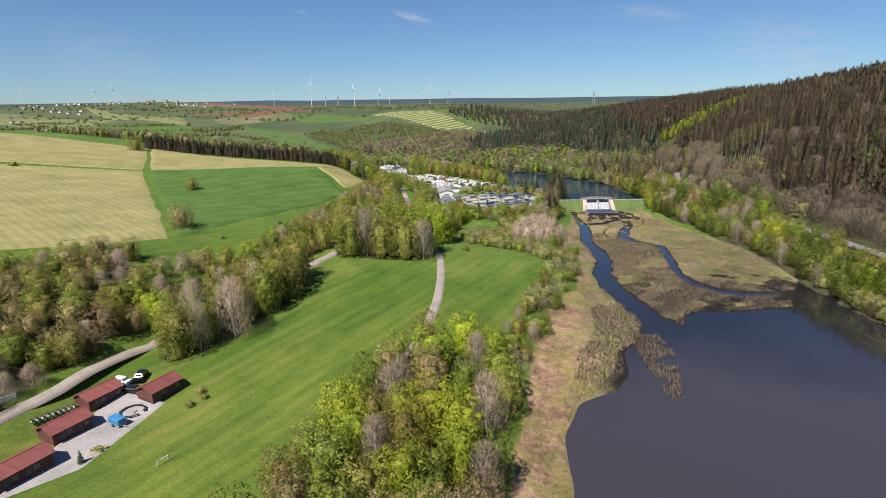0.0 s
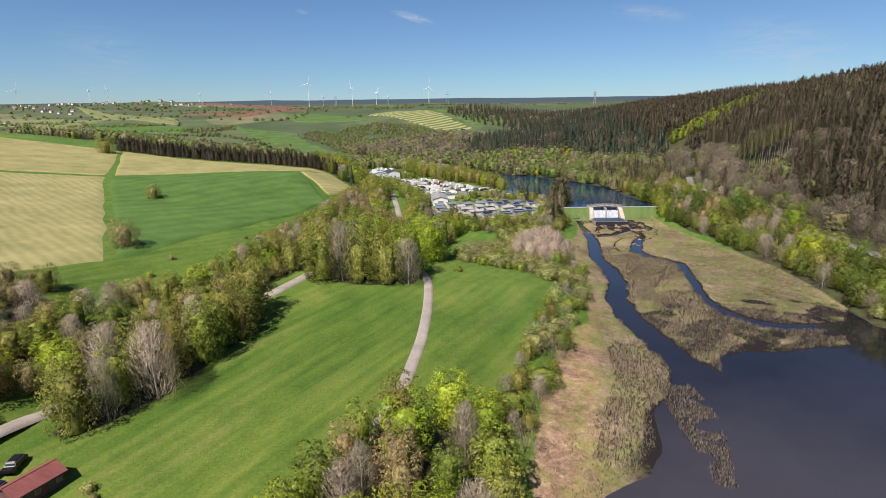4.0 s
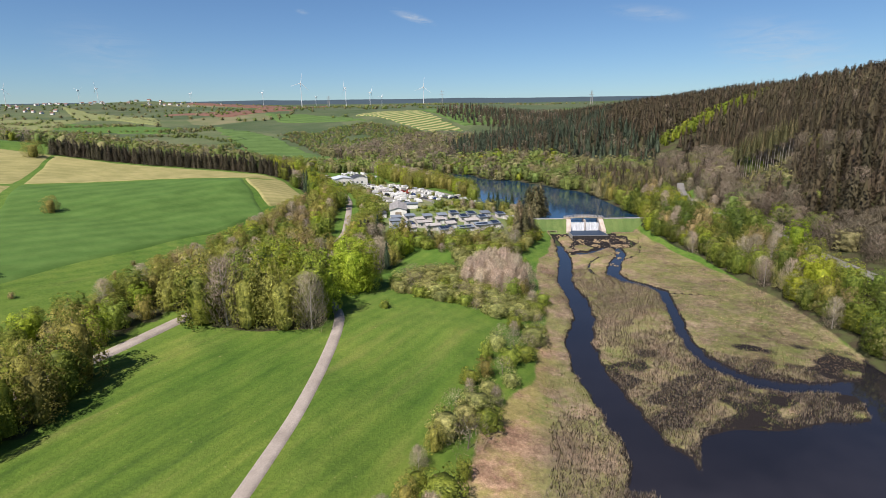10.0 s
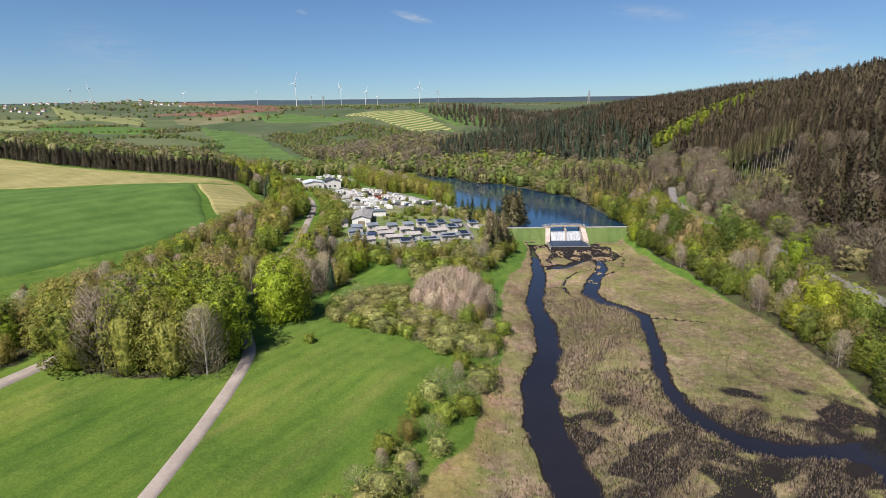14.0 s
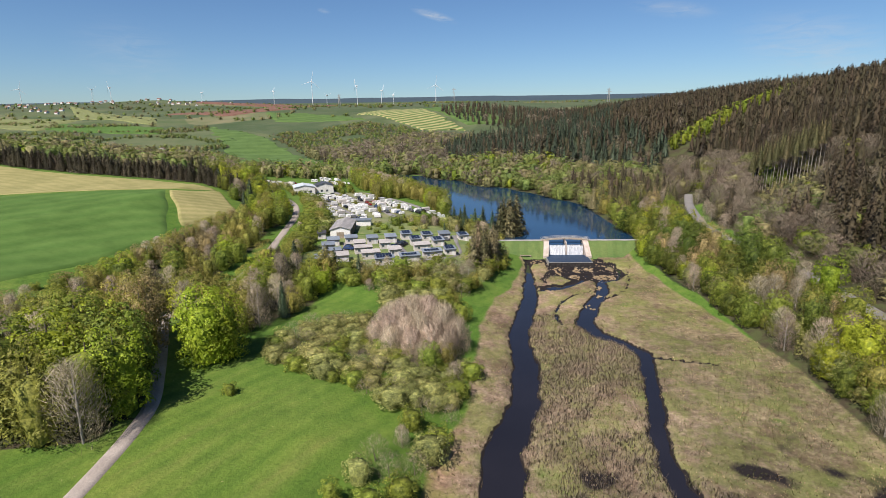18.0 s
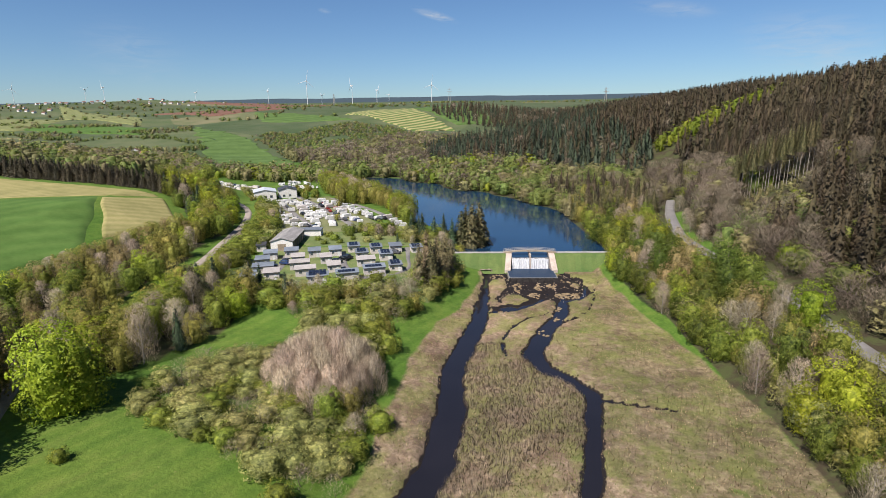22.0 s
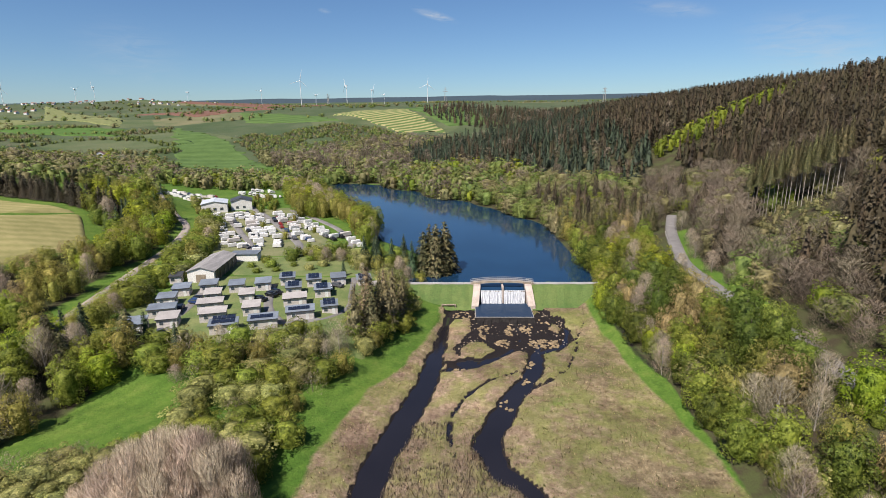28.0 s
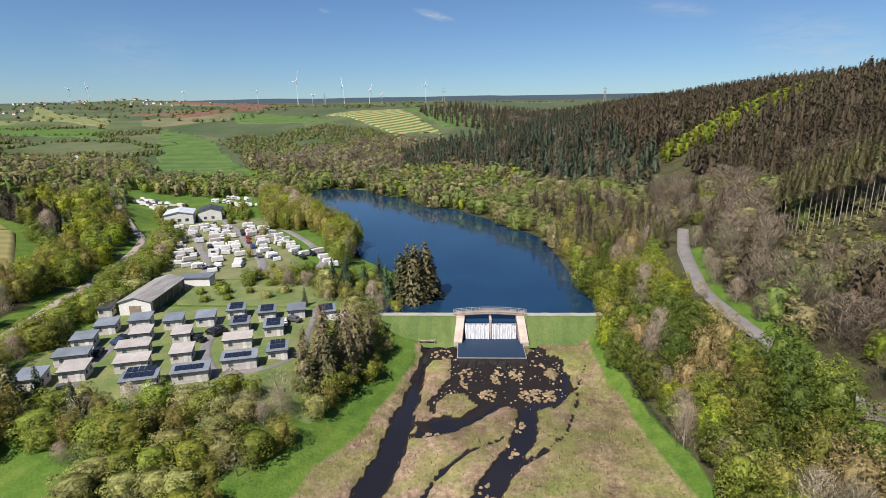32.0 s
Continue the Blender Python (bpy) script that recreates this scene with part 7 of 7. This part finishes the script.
M_BLUE = surface("blue_tarpaulin", (0.03, 0.17, 0.36), (0.06, 0.25, 0.48), 0.8, 4, 0.5, 0.02)
part("tarpaulin", boxes((-.85, -1.5, .5, .85, 1.5, 1.75), bevel=.15), M_BLUE, tank)
part("chassis", boxes((-.8, -1.45, .35, .8, 1.45, .5), (-.06, -2.5, .36, .06, -1.4, .46)), M_STEEL, tank)
for s in (-.85, .85):
    part("wheel", WHEEL, None, tank).location = (s, .1, .33)
ring = empty("bench_ring", "ring of dark benches round a fire pit", "benches", at=pose(-68, 48, h(-68, 48) + .06))
for i in range(9):
    a = i / 10 * 6.283 + .4
    b = part("bench", boxes((-.75, -.2, .38, .75, .2, .46), (-.6, -.15, 0, -.5, .15, .4), (.5, -.15, 0, .6, .15, .4)), M_DARK, ring)
    b.location, b.rotation_euler = (2.1 * math.cos(a), 2.1 * math.sin(a), 0), (0, 0, a + math.pi / 2)
part("fire_pit", boxes((-.6, -.6, 0, .6, .6, .25), bevel=.1), M_GREY, ring)
goal = empty("football_goal", "small white football goal on the grass", "goal", at=pose(-54.2, 32.6, h(-54.2, 32.6), 0, 0, 58))
part("crossbar", boxes((-1.0, -.05, 1.0, 1.0, .05, 1.1)), M_WHITE, goal)
for s in (-.95, .95):
    part("goalpost", boxes((s - .05, -.05, 0, s + .05, .05, 1.05)), M_WHITE, goal)
    bm = bmesh.new()
    cone(bm, .03, .03, (s, 0, 1.0), (s, .7, 0), 6)
    part("stay", bm, M_WHITE, goal)
sign = empty("banner_board", "white banner board on two posts beside the lane", "sign", at=pose(-88.6, 44.9, h(-88.6, 44.9), 0, 0, 55))
part("board", boxes((-1.3, -.04, .5, 1.3, .04, 1.5)), M_WHITE, sign)
for s in (-1.1, 1.1):
    part("post", boxes((s - .04, .04, 0, s + .04, .12, 1.6)), M_TIMBER, sign)


def motorbike():
    ob = empty("motorbike", "dark motorcycle parked beside the hut", "motorcycle", "row of motorcycles")
    for y in (-.7, .7):
        bm = bmesh.new()
        cone(bm, .31, .31, (-.07, y, .31), (.07, y, .31), 12)
        part("wheel", bm, M_DARK, ob)
    part("engine", boxes((-.2, -.35, .3, .2, .3, .7), bevel=.08), M_STEEL, ob)
    part("tank", boxes((-.17, -.4, .7, .17, .15, .98), bevel=.08), PAINTS["black"], ob)
    part("saddle", boxes((-.16, .1, .7, .16, .85, .85), bevel=.05), M_DARK, ob)
    part("handlebar", boxes((-.38, -.52, .98, .38, -.46, 1.04)), M_STEEL, ob)
    return ob


bike = motorbike()
bike.matrix_basis = pose(-81.6, 40.9, h(-81.6, 40.9), 0, 0, 60)
for i in range(1, 9):
    x, y = -81.6 + .28 * i, 40.9 + .95 * i
    copy_thing(bike, pose(x, y, h(x, y), 0, 0, 50 + (i * 37 % 29)))
plant("fir", -67.5, 32.3, 2.6, 1.3, label="small dark green cypress at the yard edge")
bed = empty("flower_bed", "low bed of flowers edged with dark timber", "flower bed", at=pose(-67.0, 35.8, h(-67, 35.8), 0, 0, 60))
part("edging", boxes((-1.6, -.6, 0, 1.6, .6, .25), bevel=.05), M_TIMBER, bed)
part("planting", crown_mesh(leafy_crown(300, .6, 1.1, 4, 40, .12, .1), M_LEAF["green"]), None, bed)
for x, y, t in ((-58.2, 55.2, 1.6), (-58.3, 50.7, 1.4), (-56.5, 53.5, 1.2)):
    plant("shrub_olive", x, y, t, 1.2, "low bushes beside the huts")

# ---- far: village, houses, turbines, pylons ----
M_RED_FAR = surface("far_roof", (0.16, 0.07, 0.05), (0.26, 0.13, 0.10), 0.05, 1, 0.85, spread=.3)
rf = random.Random(8)
far_house = []


def house(x, y, w, d, turn):
    at = pose(x, y, h(x, y) + .5, 0, 0, turn)
    if far_house:
        ob = copy_thing(far_house[0], at)
    else:
        ob = empty("village_house", "distant white house with a dark red roof", "house", "houses of the village on the hill", at)
        gabled(ob, 10, 13, 5.5, 4, M_PLASTER, M_RED_FAR, .5, -4)
        for i in range(3):
            part("window", boxes((-3.6 + 2.8 * i, -.12, 2, -2.4 + 2.8 * i, -.02, 3.6)), M_GLASS, ob)
        far_house.append(ob)
    ob.scale = (w / 10, d / 13, .62)
    return ob


for x, y in ((-280, 640), (-318, 650), (-296, 672), (-270, 655)):
    house(x, y, 8, 9, rf.uniform(0, 180))
for i in range(40):
    u = rf.random()
    x = -1420 + 620 * u + rf.uniform(-60, 60)
    house(x, 1880 + rf.uniform(-90, 160), rf.uniform(5, 8), rf.uniform(6, 10), rf.uniform(0, 180))
for x, y in ((-1060, 1470), (-1090, 1480), (-1010, 1430), (-960, 1400), (-1140, 1560), (-1200, 1600), (-1240, 1580), (-1020, 1500), (-1300, 1700), (-1350, 1720), (-820, 1010), (-860, 1040)):
    house(x, y, rf.uniform(6, 9), rf.uniform(7, 10), rf.uniform(60, 120))
M_TURBINE = surface("turbine_white", (0.70, 0.70, 0.70), (0.82, 0.82, 0.82), 0.05, 1, 0.5)


def turbine(x, y, foot, tall, spin):
    ob = empty("wind_turbine", "tall white wind turbine on the far plateau", "wind turbine", "wind turbines on the horizon", pose(x, y, foot, 0, 0, spin * 3 - 20))
    bm = bmesh.new()
    cone(bm, tall * .02, tall * .011, (0, 0, -40), (0, 0, tall), 10)
    part("tower", bm, M_TURBINE, ob)
    part("nacelle", boxes((-2, -5, tall - 1.5, 2, 4, tall + 2.5), bevel=.6), M_TURBINE, ob)
    for k in range(3):
        a = radians(spin + 120 * k)
        tip = Vector((math.sin(a), 0, math.cos(a))) * tall * .52
        bm = bmesh.new()
        cone(bm, tall * .013, tall * .004, (0, -6, tall), (tip.x, -6, tall + tip.z), 6)
        part("blade", bm, M_TURBINE, ob)


for i, (x, foot, tall) in enumerate(((-1791, 127, 64), (-1485, 138, 46), (-1405, 137, 54), (-1023, 134, 32), (-722, 127, 40), (-562, 124, 80), (-503, 112, 36), (-378, 113, 70), (-278, 108, 56), (-229, 112, 34), (-56, 111, 72))):
    turbine(x, 2300, foot, tall, 17 + i * 47)


def pylon(x, y, tall):
    ob = empty("lattice_pylon", "grey lattice power pylon on the plateau", "pylon", "power pylons", pose(x, y, h(x, y) - 2))
    for sx in (-1, 1):
        for sy in (-1, 1):
            bm = bmesh.new()
            cone(bm, .8, .4, (sx * 4, sy * 4, 0), (sx * .8, sy * .8, tall), 4)
            part("leg", bm, M_GREY, ob)
    for z, w in ((.72, 9), (.88, 7)):
        part("crossarm", boxes((-w, -.5, tall * z, w, .5, tall * z + 1.2)), M_GREY, ob)


pylon(20, 2100, 55)
pylon(560, 2000, 50)
pylon(-430, 2200, 45)


# ---- guard rail along the forest road ----
rail = empty("guard_rail", "grey steel guard rail along the forest road", "guard rail", at=pose(154, 300, 0))
run = spline_points(FOREST_ROAD)
run = run[(run[:, 1] > 264) & (run[:, 1] < 352)]
way = np.gradient(run, axis=0)
edge = run + np.stack([-way[:, 1], way[:, 0]], 1) / np.hypot(way[:, 0], way[:, 1])[:, None] * 2.7
far = np.concatenate([[0], np.cumsum(np.hypot(*np.diff(edge, axis=0).T))])
post = boxes((-.06, -.06, -.6, .06, .06, .82))
POST = mesh_of(post, "post", M_STEEL)
stops = np.arange(0, far[-1], 3.0)
px, py = np.interp(stops, far, edge[:, 0]), np.interp(stops, far, edge[:, 1])
pz = np.array([max(h(x, y), h(x + 2.7, y)) + .45 for x, y in zip(px, py)])
for x, y, z in zip(px, py, pz):
    part("post", POST, None, rail).location = (x - 154, y - 300, z)
bm, last = bmesh.new(), None
for x, y, z in zip(px, py, pz):
    ring = [bm.verts.new((x - 154 + dx, y - 300, z + dz)) for dx, dz in ((-.05, .5), (.05, .5), (.05, .8), (-.05, .8))]
    if last:
        for k in range(4):
            bm.faces.new((last[k], last[(k + 1) % 4], ring[(k + 1) % 4], ring[k]))
    last = ring
part("beam", bm, M_STEEL, rail, "continuous steel beam")
